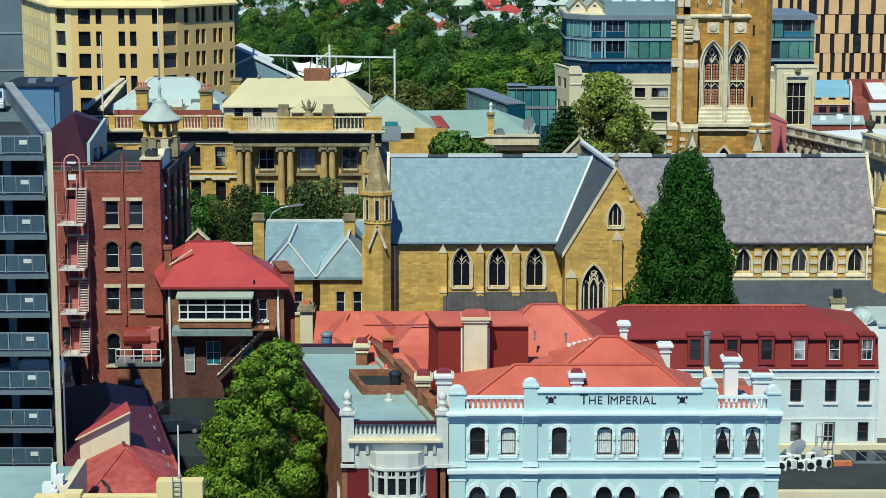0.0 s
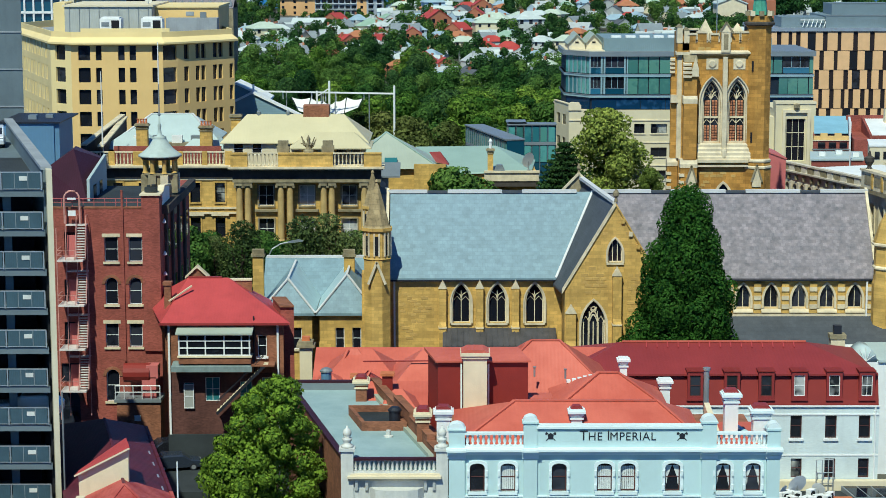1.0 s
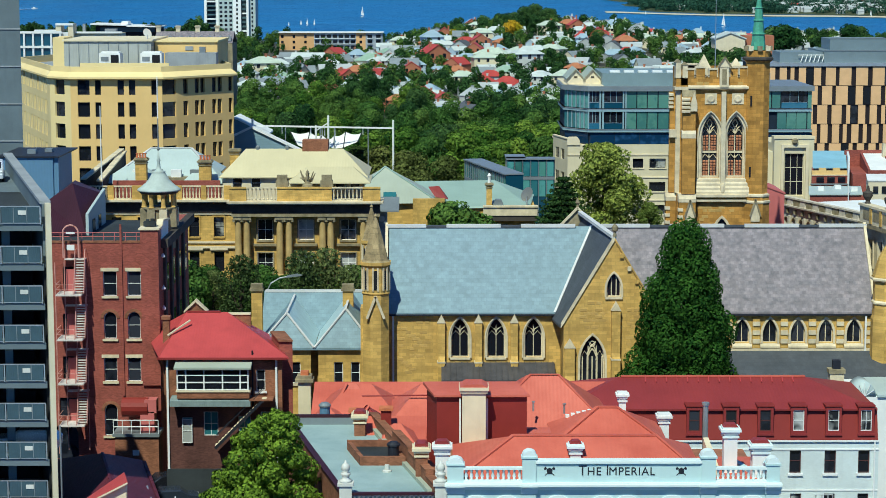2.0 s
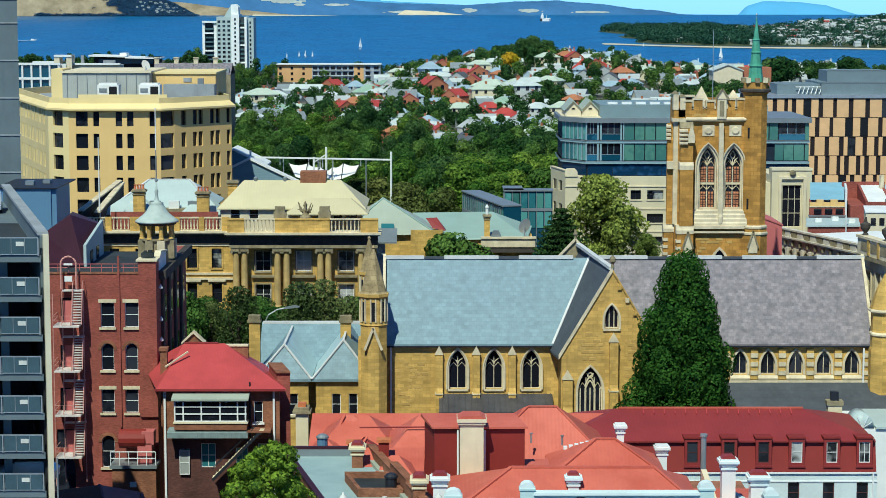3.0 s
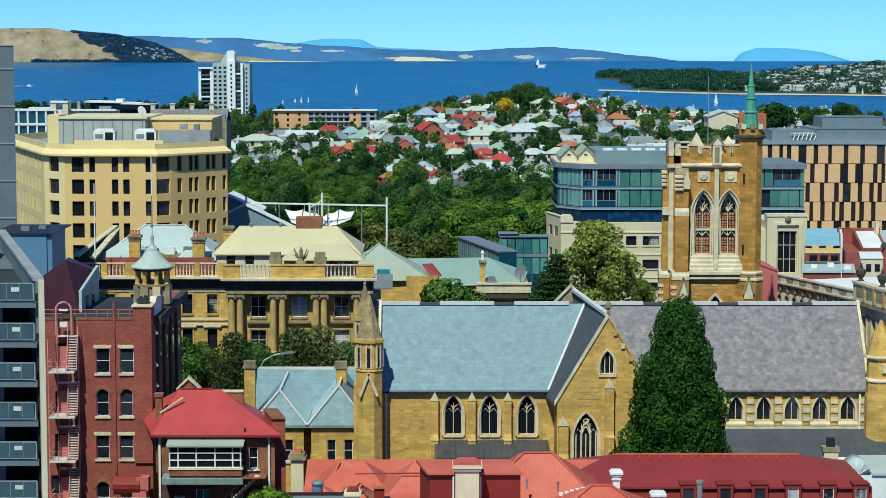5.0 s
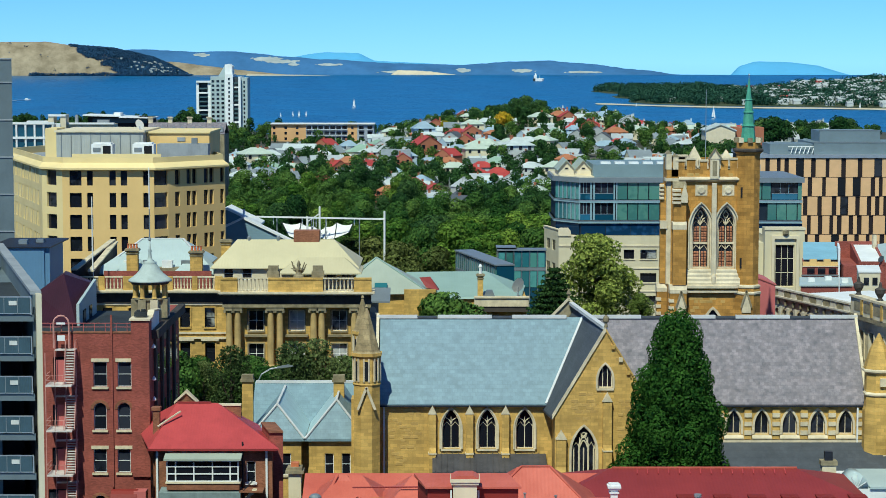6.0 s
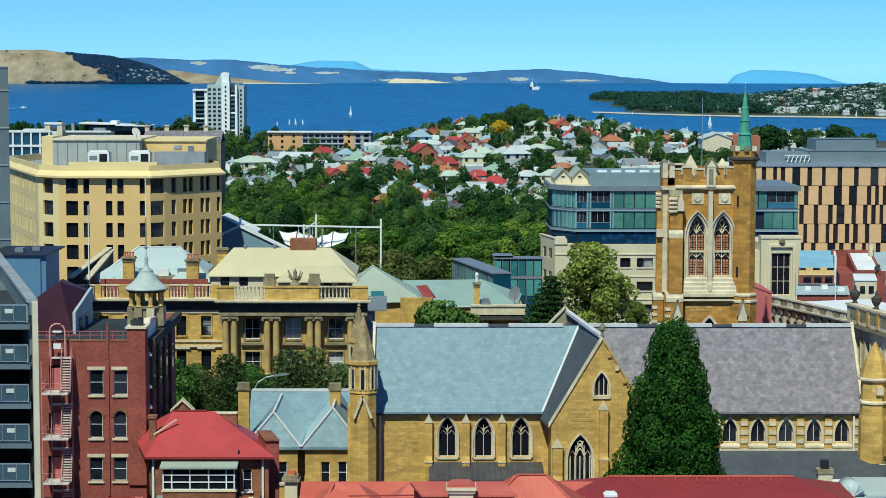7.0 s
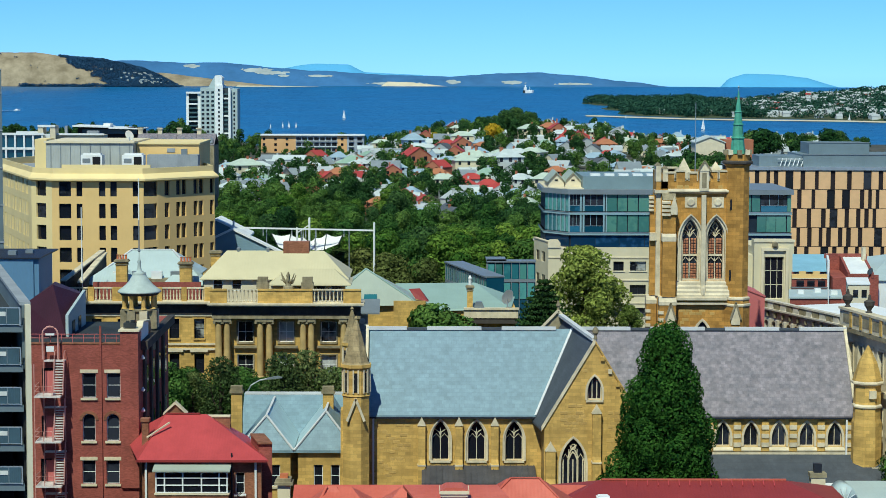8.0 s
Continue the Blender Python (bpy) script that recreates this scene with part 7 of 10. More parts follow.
G().prism_y([(-23.6, 16.95), (-22.5, 17.95), (-21.4, 16.95), (-21.4, 17.15), (-22.5, 18.2), (-23.6, 17.15)], QY + 5.8, QY + 6.6).ob("gable_coping", SANDSTONE_PALE, hh)
G().box(-21.5, -17.5, QY + 6, QY + 6.4, 14.5, 16.75).ob("parapet_wall", BRICK_BROWN, hh)
G().box(-21.5, -17.5, QY + 5.9, QY + 6.5, 16.75, 16.9).box(-22.9, -22.1, QY + 5.75, QY + 5.98, 16.9, 17.1).ob("coping", CREAM, hh)
G().beam((-24.6, QY + 2, 15.55), (-22.7, QY + 3.4, 16.7), 0.14, 0.12).ob("coping", SANDSTONE_PALE, hh)
G().box(-25.1, -24.5, QY + 2.5, QY + 3.2, 10, 16.9).box(-25.2, -24.4, QY + 2.4, QY + 3.3, 16.9, 17.2).ob("chimney", BRICK_BROWN, hh)
po = thing("porch", "", "")
po.parent = hh
G().box(-23.4, -17.0, QY - 1.5, QY, 10.52, 11.1).ob("porch_wall", BRICK_BROWN, po)
G().box(-23.3, -17.1, QY - 1.4, QY - 1.36, 11.3, 13.2).ob("pane", PANE, po)
for x in (-23.35, -22.6, -21.0, -19.35, -17.8, -17.1):
    G().box(x - 0.06, x + 0.06, QY - 1.5, QY - 1.38, 11.3, 13.2).ob("mullion", WHITE, po)
for z in (11.3, 11.95, 12.6, 13.1):
    G().box(-23.4, -17.0, QY - 1.49, QY - 1.39, z - 0.05, z + 0.05).ob("transom", WHITE, po)
G().box(-23.5, -16.9, QY - 1.6, QY, 11.1, 11.22).ob("porch_sill", CREAM, po)
G().prism_x([(QY - 1.9, 13.2), (QY - 1.9, 13.35), (QY, 13.75), (QY, 13.6)], -23.6, -16.8).ob("awning", SAGE_ROOF, po)
G().prism_x([(QY - 1.6, 9.8), (QY - 1.6, 10.3), (QY - 1.45, 10.36), (QY - 1.45, 9.8)], -24.05, -16.9).prism_x([(QY - 1.45, 10.26), (QY - 1.45, 10.36), (QY, 10.5), (QY, 10.4)], -24.05, -16.9).ob("lower_awning", AWNING, po)
for x in (-24.4, -14.7):
    G().box(x - 0.09, x + 0.09, QY - 0.2, QY - 0.02, 3.0, 13.9).ob("downpipe", WHITE, hh)
window(hh, -22.7, QY - 0.4, 6.2, 0.9, 2.2, frame=WHITE, pane=PANE_BLIND, rows=2, name="door")
# added dark plate: shade over the yard end put into its colour
G().box(-24.6, -14.2, QY - 0.25, QY - 0.01, -0.2, 3.8).ob("basement_wall", DARK_ROOF, hh, "black-tarred basement wall")
es = thing("outside_stair", "", "")
es.parent = hh
for j in range(16):
    f = j / 15
    G().box(-19.9 + 4.2 * f - 0.2, -19.9 + 4.2 * f + 0.2, QY - 1.5, QY - 0.6, 6.2 + 4.2 * f, 6.27 + 4.2 * f).ob("tread", CREAM, es)
for yy in (QY - 1.55, QY - 0.55):
    G().beam((-20.1, yy, 6.0), (-15.8, yy, 10.35), 0.08, 0.25).ob("stringer", BLACK_PAINT, es)
    G().beam((-20.1, yy, 7.0), (-15.8, yy, 11.3), 0.05, 0.06).ob("handrail", BLACK_PAINT, es)
G().box(-17.0, -14.9, QY - 1.6, QY, 10.3, 10.45).ob("landing", BRICK_BROWN, es)
G().tube([(-16.8, QY - 0.3, 9), (-16.8, QY - 0.3, 14.6)], 0.08).ob("flue_pipe", BLACK_PAINT, hh)
# yard takes the near-black roof material: its deep shade put into the colour
tagged(G().box(-25.6, -13.2, 168.0, 186, -0.4, 1.2).ob("yard", DARK_ROOF), "dark asphalt yard between the buildings", "ground", kind="structure")
car(-24.6, 181.0, 1.2, 25, (0.02, 0.022, 0.03), "black car parked in the shaded yard")
car(-23.6, 175.6, 1.2, 15, (0.03, 0.04, 0.06), "dark blue car parked in the shaded yard")
cp = thing("gate_pier", "tall cream rendered pier with moulded cap", "pier")
G().box(-12.6, -11.5, 175.5, 176.6, -0.2, 12.2).ob("shaft", CREAM, cp)
G().box(-12.85, -11.25, 175.25, 176.85, 12.2, 12.45).box(-12.7, -11.4, 175.4, 176.7, 12.45, 12.75).ob("cap", SANDSTONE_DARK, cp)
G().box(-12.4, -11.7, 175.7, 176.4, 12.75, 13.1).ob("pot", TERRACOTTA, cp)


# ---------- trees ----------
def tree(name, label, x, y, z, h, blobs, leafm, n, size, seed, trunk=0.35, limbs=5, flat=0.5, hollow=0.7, group=""):
    """Tapered trunk with limbs and a crown; blobs are given from the foot."""
    o = thing(name, label, "tree", group, at=(x, y, z))
    rng = random.Random(seed)
    g = G().tube([(0, 0, -0.4), (0.1, 0, h * 0.25), (0, 0.1, h * 0.5), (0.05, 0, h * 0.8)], [trunk, trunk * 0.8, trunk * 0.55, trunk * 0.15], 8)
    for i in range(limbs):
        b = blobs[rng.randrange(len(blobs))]
        zz = h * rng.uniform(0.2, 0.5)
        g.tube([(0, 0, zz), (b[0] * 0.5, b[1] * 0.5, zz + (b[2] - zz) * 0.4), (b[0] * 0.9, b[1] * 0.9, b[2])], [trunk * 0.45, trunk * 0.3, trunk * 0.08], 5)
    g.ob("trunk", BARK, o)
    c = new("crown", leaves("crown", leafm, blobs, n, size, seed, flat, hollow))
    c.parent = o
    return o


def crown_blobs(h, w, seed, low=0.25, k=16, pointed=0.6):
    """Overlapping lobes that fill an uneven crown of that height and width."""
    rng = random.Random(seed)
    out = []
    for i in range(k):
        f = (i + 0.5) / k
        zz = h * (low + (1 - low) * f)
        r = w / 2 * (math.sin(math.pi * min(1, 0.25 + 0.78 * f)) ** pointed)
        a = rng.uniform(0, 6.28) + i * 2.4
        d = r * rng.uniform(0.35, 0.75)
        s = w * rng.uniform(0.13, 0.22)
        out.append((d * math.cos(a), d * math.sin(a), min(zz, h - s * 0.8), s * 1.15, s * 1.15, s))
    out.append((0, 0, h * 0.6, w * 0.26, w * 0.26, h * 0.25))
    return out


rng = random.Random(31)
pb = [(0, 0, 5, 4.4, 4.2, 3.6), (0.4, 0, 9.5, 3.1, 3.0, 3.4), (1.7, 0, 13, 1.7, 1.6, 2.6), (2.5, 0, 16.2, 0.7, 0.7, 1.1)]
for i in range(74):
    f = (i + 0.5) / 74
    zz = 1.6 + 15.1 * f
    r = 5.9 * (1 - f) ** 0.6 + 0.4
    a = i * 2.39996 + rng.uniform(-0.4, 0.4)
    d = r * rng.uniform(0.72, 0.98)
    s = rng.uniform(0.7, 1.4) * (1.12 - 0.5 * f)
    pb.append((2.4 * f + d * math.cos(a), d * math.sin(a), zz, s * 1.15, s * 1.1, s * 0.85))
tree("plane_tree", "large full-leaved bright green street tree", -14.2, 141.0, 0, 17.2, pb, LEAF_PLANE, 80000, 0.12, 11, 0.4, 7, 0.25, 0.72)
cy = []
rng = random.Random(5)
for i in range(125):
    f = i / 125
    zz = 0.8 + 20.6 * f
    r = 6.0 * (1 - 0.2 * f) if f < 0.12 else 5.8 * (1 - (f - 0.12) / 0.88) ** 0.8 + 1.0
    if f > 0.93:
        r *= 0.75
    a = i * 2.39996
    d = r * rng.uniform(0.6, 0.9)
    s = rng.uniform(0.85, 1.6) * (1.15 - 0.35 * f)
    cy.append((d * math.cos(a), d * math.sin(a), zz, s * 0.9, s * 0.9, s * 1.3))
cy += [(0, 0, 4, 4.2, 4.2, 4), (0, 0, 9, 3.4, 3.4, 4.5), (0, 0, 14, 2.3, 2.3, 4.5), (0, 0, 18.5, 1.4, 1.4, 3)]
tree("cypress", "tall dense dark green cone-shaped cypress", 22.9, 189.5, 2.6, 20, cy, LEAF_CYPRESS, 110000, 0.13, 21, 0.4, 4, 0.22, 0.9)


# ---------- old government offices ----------
tre = thing("government_building", "sandstone classical building with paired columns and balustraded parapet", "building")
EY = 265.0
lw = [(x, z, 1.3, 2.6, "rect") for x in (-46.0, -42.6, -39.2, -35.8, -32.45, -29.2) for z in (13.4, 8.8)]
G().wall(-48.5, -27.0, 2.0, 16.6, EY, 0.6, lw).ob("wall", SANDSTONE, tre)
rw = [(x, z, 2.0, 2.7, "rect") for x in (-23.1, -17.75, -12.2) for z in (13.0, 8.6)]
G().wall(-27.0, -8.2, 2.0, 16.6, EY - 0.4, 0.6, rw).ob("wall", SANDSTONE, tre)
G(skew=EY).box(-8.8, -8.2, EY + 0.2, EY + 24, 2, 18.2).ob("wall", SANDSTONE, tre)
for x, z, w, h, k in lw:
    o = window(tre, x, EY, z, w, h, k, BLACK_PAINT, PANE_BLIND, 1, 2, 0.35, 0.07, surround=SANDSTONE, grow=0.2, sill=SANDSTONE)
    if z < 10:
        G().box(-w / 2 - 0.5, w / 2 + 0.5, -0.35, 0, h + 0.25, h + 0.5).ob("hood", SANDSTONE_PALE, o)
for x, z, w, h, k in rw:
    o = window(tre, x, EY - 0.4, z, w, h, k, WHITE, PANE_LACE, 2, 2, 0.35, 0.08, surround=SANDSTONE_DARK, grow=0.16, sill=SANDSTONE_DARK)
    G().box(-w / 2 - 0.5, w / 2 + 0.5, -0.5, 0, -0.75, -0.45).ob("balcony", SANDSTONE_DARK, o)
boxes("band", SANDSTONE_PALE, tre, (-48.5, -27.0, EY - 0.2, EY - 0.003, 12.55, 12.8), (-48.5, -27.0, EY - 0.3, EY - 0.003, 11.9, 12.15), (-48.5, -27.0, EY - 0.15, EY - 0.003, 16.35, 16.6))
col = [(0.55, 8.4), (0.55, 8.6), (0.44, 8.75), (0.46, 11), (0.4, 15.6), (0.5, 15.7), (0.5, 15.85), (0.42, 15.9)]
COLUMN = mat("smooth sandstone shaft", (0.5, 0.35, 0.14), 0.8, var=0.25, size=1.5, stain=0.3)
for x in (-25.4, -26.5, -21.1, -19.9, -15.5, -14.45, -10.2, -9.1):
    c = G().lathe(x, EY - 1.6, col, 14).ob("column", COLUMN, tre)
    G().box(x - 0.6, x + 0.6, EY - 2.2, EY - 1.0, 15.85, 16.3).lathe(x - 0.5, EY - 2.0, [(0.2, 15.6), (0.2, 15.95)], 8).lathe(x + 0.5, EY - 2.0, [(0.2, 15.6), (0.2, 15.95)], 8).ob("capital", SANDSTONE_DARK, c)
    G().box(x - 0.7, x + 0.7, EY - 2.3, EY - 0.9, 7.6, 8.4).ob("pedestal", SANDSTONE_DARK if i % 3 else SANDSTONE_PALE, c)
boxes("pedestal_course", SANDSTONE, tre, (-27.2, -8.0, EY - 2.4, EY - 0.4, 2.0, 7.6))
# friezes near-black: the cornice's shadow put into the stone colour
boxes("frieze", SANDSTONE_BLACK, tre, (-27.3, -8.0, EY - 2.2, EY - 0.4, 16.7, 18.0), (-48.5, -27.3, EY - 0.3, EY, 16.7, 18.0))
boxes("architrave", SANDSTONE_DARK, tre, (-27.3, -8.0, EY - 2.3, EY - 0.4, 16.3, 16.7))
G().box(-27.6, -7.7, EY - 3.1, EY + 0.4, 18.0, 18.15).box(-27.8, -7.5, EY - 3.3, EY + 0.4, 18.15, 18.4).ob("cornice", SANDSTONE_PALE, tre)
G().box(-48.5, -27.6, EY - 1.1, EY + 0.4, 18.0, 18.15).box(-48.5, -27.8, EY - 1.3, EY + 0.4, 18.15, 18.4).ob("cornice", SANDSTONE_PALE, tre)
pf, pl_ = EY - 2.4, EY - 0.5
for a, b in ((-27.5, -25.3), (-21.3, -14.2), (-10.2, -7.9)):
    G().box(a, b, pf - 0.3, pf + 0.3, 18.4, 20.0).box(a, b, pf - 0.4, pf + 0.4, 20.0, 20.2).ob("parapet", SANDSTONE, tre)
balustrade(tre, -25.3, -21.3, pf, 18.4, 1.8, SANDSTONE_PALE, gap=0.5)
balustrade(tre, -14.2, -10.2, pf, 18.4, 1.8, SANDSTONE_PALE, gap=0.5)
last = -48.5
for a, b in ((-46.2, -43.6), (-42.8, -40.4), (-33.9, -31.4), (-30.7, -28.4)):
    G().box(last, a, pl_ - 0.3, pl_ + 0.3, 18.4, 20.2).ob("parapet", SANDSTONE, tre)
    balustrade(tre, a, b, pl_, 18.4, 1.8, SANDSTONE_PALE, gap=0.4)
    last = b
G().box(last, -27.5, pl_ - 0.3, pl_ + 0.3, 18.4, 20.2).ob("parapet", SANDSTONE, tre)
# attic storey with its cream roof
aw = [(x, 18.95, 1.3, 1.6, "rect") for x in (-27.4, -24.9, -13.6, -11.6)]
G().wall(-29.3, -10.3, 17.5, 20.7, EY + 7, 0.4, aw).ob("attic_wall", CREAM, tre)
for x, z, w, h, k in aw:
    window(tre, x, EY + 7, z, w, h, k, WHITE, PANE, 1, 2, 0.1, 0.07)
G().hip(-29.3, -10.3, EY + 7, EY + 20, 20.6, 24.0, ins=(3.2, 3.6), over=0.5, ridge=EY + 11.5).ob("roof", CREAM_ROOF, tre, "cream sheet hipped roof")
G().hip(-20.0, -9.8, EY + 3.5, EY + 12, 20.2, 21.9, ins=2.5, over=0.4).ob("roof", CREAM_ROOF, tre)
G().box(-18.9, -15.4, EY + 11, EY + 13.5, 22.8, 25.2).ob("plant_block", BRICK_BROWN, tre)
for x in (-20.7, -14.9):
    G().box(x - 0.8, x + 0.8, EY - 2.2, EY - 1.0, 20.2, 21.0).box(x - 0.65, x + 0.65, EY - 2.1, EY - 1.1, 21.0, 21.7).ob("pedestal", SANDSTONE_DARK, tre)
arms = G().lathe(-17.4, EY - 1.7, [(0.75, 20.2), (0.7, 20.45), (0.4, 20.55), (0.35, 21.3), (0.2, 21.6), (0.28, 21.9), (0.05, 22.4)], 9)
rng = random.Random(2)
for k in range(14):
    a = rng.uniform(0, 6.28)
    arms.tube([(-17.4, EY - 1.7, 20.6), (-17.4 + 0.6 * math.cos(a), EY - 1.7 + 0.4 * math.sin(a), 20.9 + rng.random() * 0.4), (-17.4 + rng.uniform(0.6, 1.2) * math.cos(a), EY - 1.7 + 0.4 * math.sin(a), 21.1 + rng.random() * 1.2)], [0.14, 0.12, 0.06], 5)
arms.ob("carved_arms", SANDSTONE_DARK, tre, "weathered carved stone crest")
for x in (-21.0, -25.0):
    G().lathe(x, EY + 11.5, [(0.25, 23.8), (0.3, 24.3), (0.1, 24.5)], 8).ob("vent", GREY_METAL, tre)
# pale roofs and brick chimneys behind the parapet
G().hip(-44.5, -31.0, EY + 12, EY + 24, 20.3, 23.6, ins=(4.5, 4.0), over=0.3, ridge=EY + 17).ob("roof", ICE_ROOF, tre, "pale blue-green sheet roof")
for p, q in (((-44.8, EY + 11.7, 20.35), (-40.3, EY + 17, 23.65)), ((-30.7, EY + 11.7, 20.35), (-34.7, EY + 17, 23.65)), ((-40.3, EY + 17, 23.65), (-34.7, EY + 17, 23.65))):
    G().beam(p, q, 0.3, 0.12).ob("hip_cap", RIDGE_LEAD, tre)
for k in range(4):
    G().box(-42.0 + 2.6 * k, -40.6 + 2.6 * k, EY + 10.5, EY + 11.5, 20.2, 21.2).ob("roof_light", GREY_METAL if k % 2 else WHITE, tre)
G().hip(-46.0, -38.0, EY + 8, EY + 16, 19.7, 21.6, ins=3, over=0.2).ob("roof", ICE_ROOF, tre)
G().hip(-35.0, -29.5, EY + 9, EY + 15, 19.6, 21.8, ins=2.4, over=0.2).ob("roof", ICE_ROOF, tre)
boxes("wall", BRICK, tre, (-44, -29.6, EY + 6, EY + 6.4, 17.5, 20.2))
G().box(-44.5, -31, EY + 10, EY + 22, 16, 20.2).ob("wall", SANDSTONE_DARK, tre)
for xa, za, zb, k in ((-47.1, 20.8, 22.5, -0.042), (-44.9, 20.6, 22.2, 0.03)):
    g = G(skew=266)
    g.SLANT = k
    g.prism_x([(266, 17.8), (266, za), (292, zb), (292, 17.8)], xa - 0.25, xa + 0.25).ob("party_wall", SANDSTONE_BLACK, tre)
    g = G(skew=266)
    g.SLANT = k
    g.prism_x([(266, za + 0.004), (266, za + 0.2), (292, zb + 0.2), (292, zb + 0.004)], xa - 0.4, xa + 0.4).ob("coping", SANDSTONE_PALE, tre)
for x, y, z, w in ((-40.4, EY + 8, 23.1, 1.5), (-31.8, EY + 8, 22.8, 1.6), (-28.6, EY + 16, 23.6, 1.3)):
    chimney(tre, x, y, 19, z, w, 1.2, SANDSTONE, SANDSTONE_DARK, pots=4 if x < -30 else 0)
m = thing("flagpole", "tall white flagpole behind a parapet", "flagpole")
G().lathe(-44.7, EY + 1.5, [(0.12, 18.4), (0.06, 30.5)], 8).ob("pole", WHITE, m)
G().lathe(-44.7, EY + 1.5, [(0.3, 18.4), (0.2, 19.4)], 8).ob("base", STEEL, m)

# ---------- yellow office block ----------
yel = thing("office_building", "yellow concrete office block with dark square windows and roof plant", "building")
ROWS_Z = [27.5 - 3.68 * i for i in range(8)]


def facet(parent, xa, ya, xb, yb, marks, wall, z0, z1, cols):
    """One flat side of the block from a to b; marks: (distance along, width) of the windows in each row."""
    ln, an = math.hypot(xb - xa, yb - ya), math.degrees(math.atan2(yb - ya, xb - xa))
    hs = [(s, z, w, 2.45, "rect") for s, w in marks for z in ROWS_Z]
    g = G(turn=(xa, ya, an)).wall(0, ln, z0, z1, 0, 0.5, hs)
    g.ob("wall", wall, parent)
    ca, sa = math.cos(radians(an)), math.sin(radians(an))
    for s, z, w, h, k in hs:
        window(parent, xa + s * ca, ya + s * sa, z, w, h, k, BLACK_PAINT, PANE, 1, 1, 0.35, 0.06, turn=an)


# left sides in the paler yellow: stronger sunlight put into their colour
facet(yel, -78.5, 379, -66.0, 343.6, [(2.5 + 4.3 * i + d, 0.9) for i in range(8) for d in (-0.8, 0.8)], YELLOW_PALE, -1, 30.3, 2)
facet(yel, -66.0, 343.6, -61.9, 340, [(2.6, 2.6)], YELLOW_PALE, -1, 30.3, 1)
facet(yel, -61.9, 340, -46.6, 340, [(2.2, 2.0), (4.6, 0.98), (8.4, 1.08), (10.3, 1.08), (14.05, 1.08)], YELLOW, -1, 30.3, 1)
facet(yel, -46.6, 340, -44.4, 342.0, [(1.4, 2.7)], YELLOW, -1, 30.3, 1)
facet(yel, -44.4, 342, -35.9, 352, [(2.0, 1.1), (4.6, 1.0), (5.9, 1.0), (8.6, 1.0), (9.9, 1.0), (12.4, 0.9)], YELLOW, -1, 30.3, 2)
PLAN = [(-78.5, 379), (-66.0, 343.6), (-61.9, 340), (-46.6, 340), (-44.4, 342.0), (-35.9, 352), (-45, 392), (-74, 392)]
cxm, cym = -58, 366


def grow(k):
    return [(cxm + (x - cxm) * k, cym + (y - cym) * k) for x, y in PLAN]


G().loft([[(x, y, z) for x, y in grow(k)] for k, z in ((1.0, 29.95), (1.035, 30.2), (1.035, 30.5), (0.985, 31.3), (0.985, 32.2), (0.97, 32.2), (0.97, 30.9))], cap=True).ob("eave", YELLOW_PALE, yel, "pale yellow sloping eave")
G().prism_z(grow(0.96), 30.0, 31.0).ob("roof_deck", GREY_CONC, yel)
G().loft([[(x, y, z) for x, y in [(-45, 392), (-74, 392), (-78.2, 379), (-65.5, 344.2), (-61.5, 340.7), (-47, 340.7), (-45, 342.4), (-36.6, 352.3)]] for z in (-1, 1)], cap=True).ob("base", GREY_CONC, yel)
PLANT_GREY = mat("grey ribbed plant screen", (0.4, 0.41, 0.37), 0.7, var=0.12, size=4, ribs=(0.3, "X"), stain=0.15)
pr = G().box(-65.0, -50.0, 352, 372, 31, 36.0).ob("plant_room", PLANT_GREY, yel, "grey panelled plant room")
G().box(-65.3, -49.7, 351.7, 372.2, 36.0, 36.3).ob("plant_roof", CREAM, pr)
for i in range(9):
    G().box(-64.2 + 1.7 * i, -64.1 + 1.7 * i, 351.9, 352, 31.2, 36.0).ob("panel_joint", GREY_METAL, pr)
G().box(-67.3, -65.3, 354, 362, 31, 36.6).ob("stair_tower", YELLOW_PALE, yel)
pr = G().box(-49.9, -39.0, 356, 374, 31, 35.7).ob("plant_room", YELLOW, yel, "yellow plant room")
G().box(-50.1, -38.8, 355.7, 374.2, 35.7, 36.0).ob("plant_roof", YELLOW_PALE, pr)
G().box(-44.6, -43.2, 355.9, 356, 34.3, 35.0).ob("grille", GREY_CONC, pr)
G().box(-47.6, -38.8, 352, 355.6, 31, 34.0).ob("plant_room", GREY_CONC, yel)
G().box(-41.8, -40.8, 353, 354, 34.0, 35.0).ob("roof_unit", GREY_METAL, yel)
for x in (-56.2, -49.2):
    c = thing("cooling_plant", "", "")
    c.parent = yel
    G().box(x - 1.8, x + 1.8, 346, 349, 32.0, 34.2).box(x - 1.5, x + 1.5, 346.2, 348.8, 34.2, 34.45).ob("casing", WHITE, c)
    G().box(x + 0.2, x + 1.5, 345.9, 346, 32.5, 33.9).ob("grille", DARK, c)
    G().box(x - 1.5, x - 0.2, 345.92, 346, 32.9, 33.6).ob("access_panel", GREY_METAL, c)
G().box(-61, -46, 344.5, 345, 31, 32.6).ob("upstand", YELLOW_PALE, yel)
q = G().lathe(0, 0, [(0.9, 0), (0.75, 0.08), (0.1, 0.3)], 16).ob("roof_dish", WHITE, yel)
q.matrix_basis = pose(-51.0, 355, 37.3, -70, 0, -30)
G().tube([(-51.0, 355.1, 36.3), (-51.0, 355.2, 37.3)], 0.08).ob("dish_post", STEEL, yel)

# ---------- glass-fronted block on a cream base ----------
gl = thing("glass_building", "teal glass upper floors over a cream office building", "building")
VY = 370.0
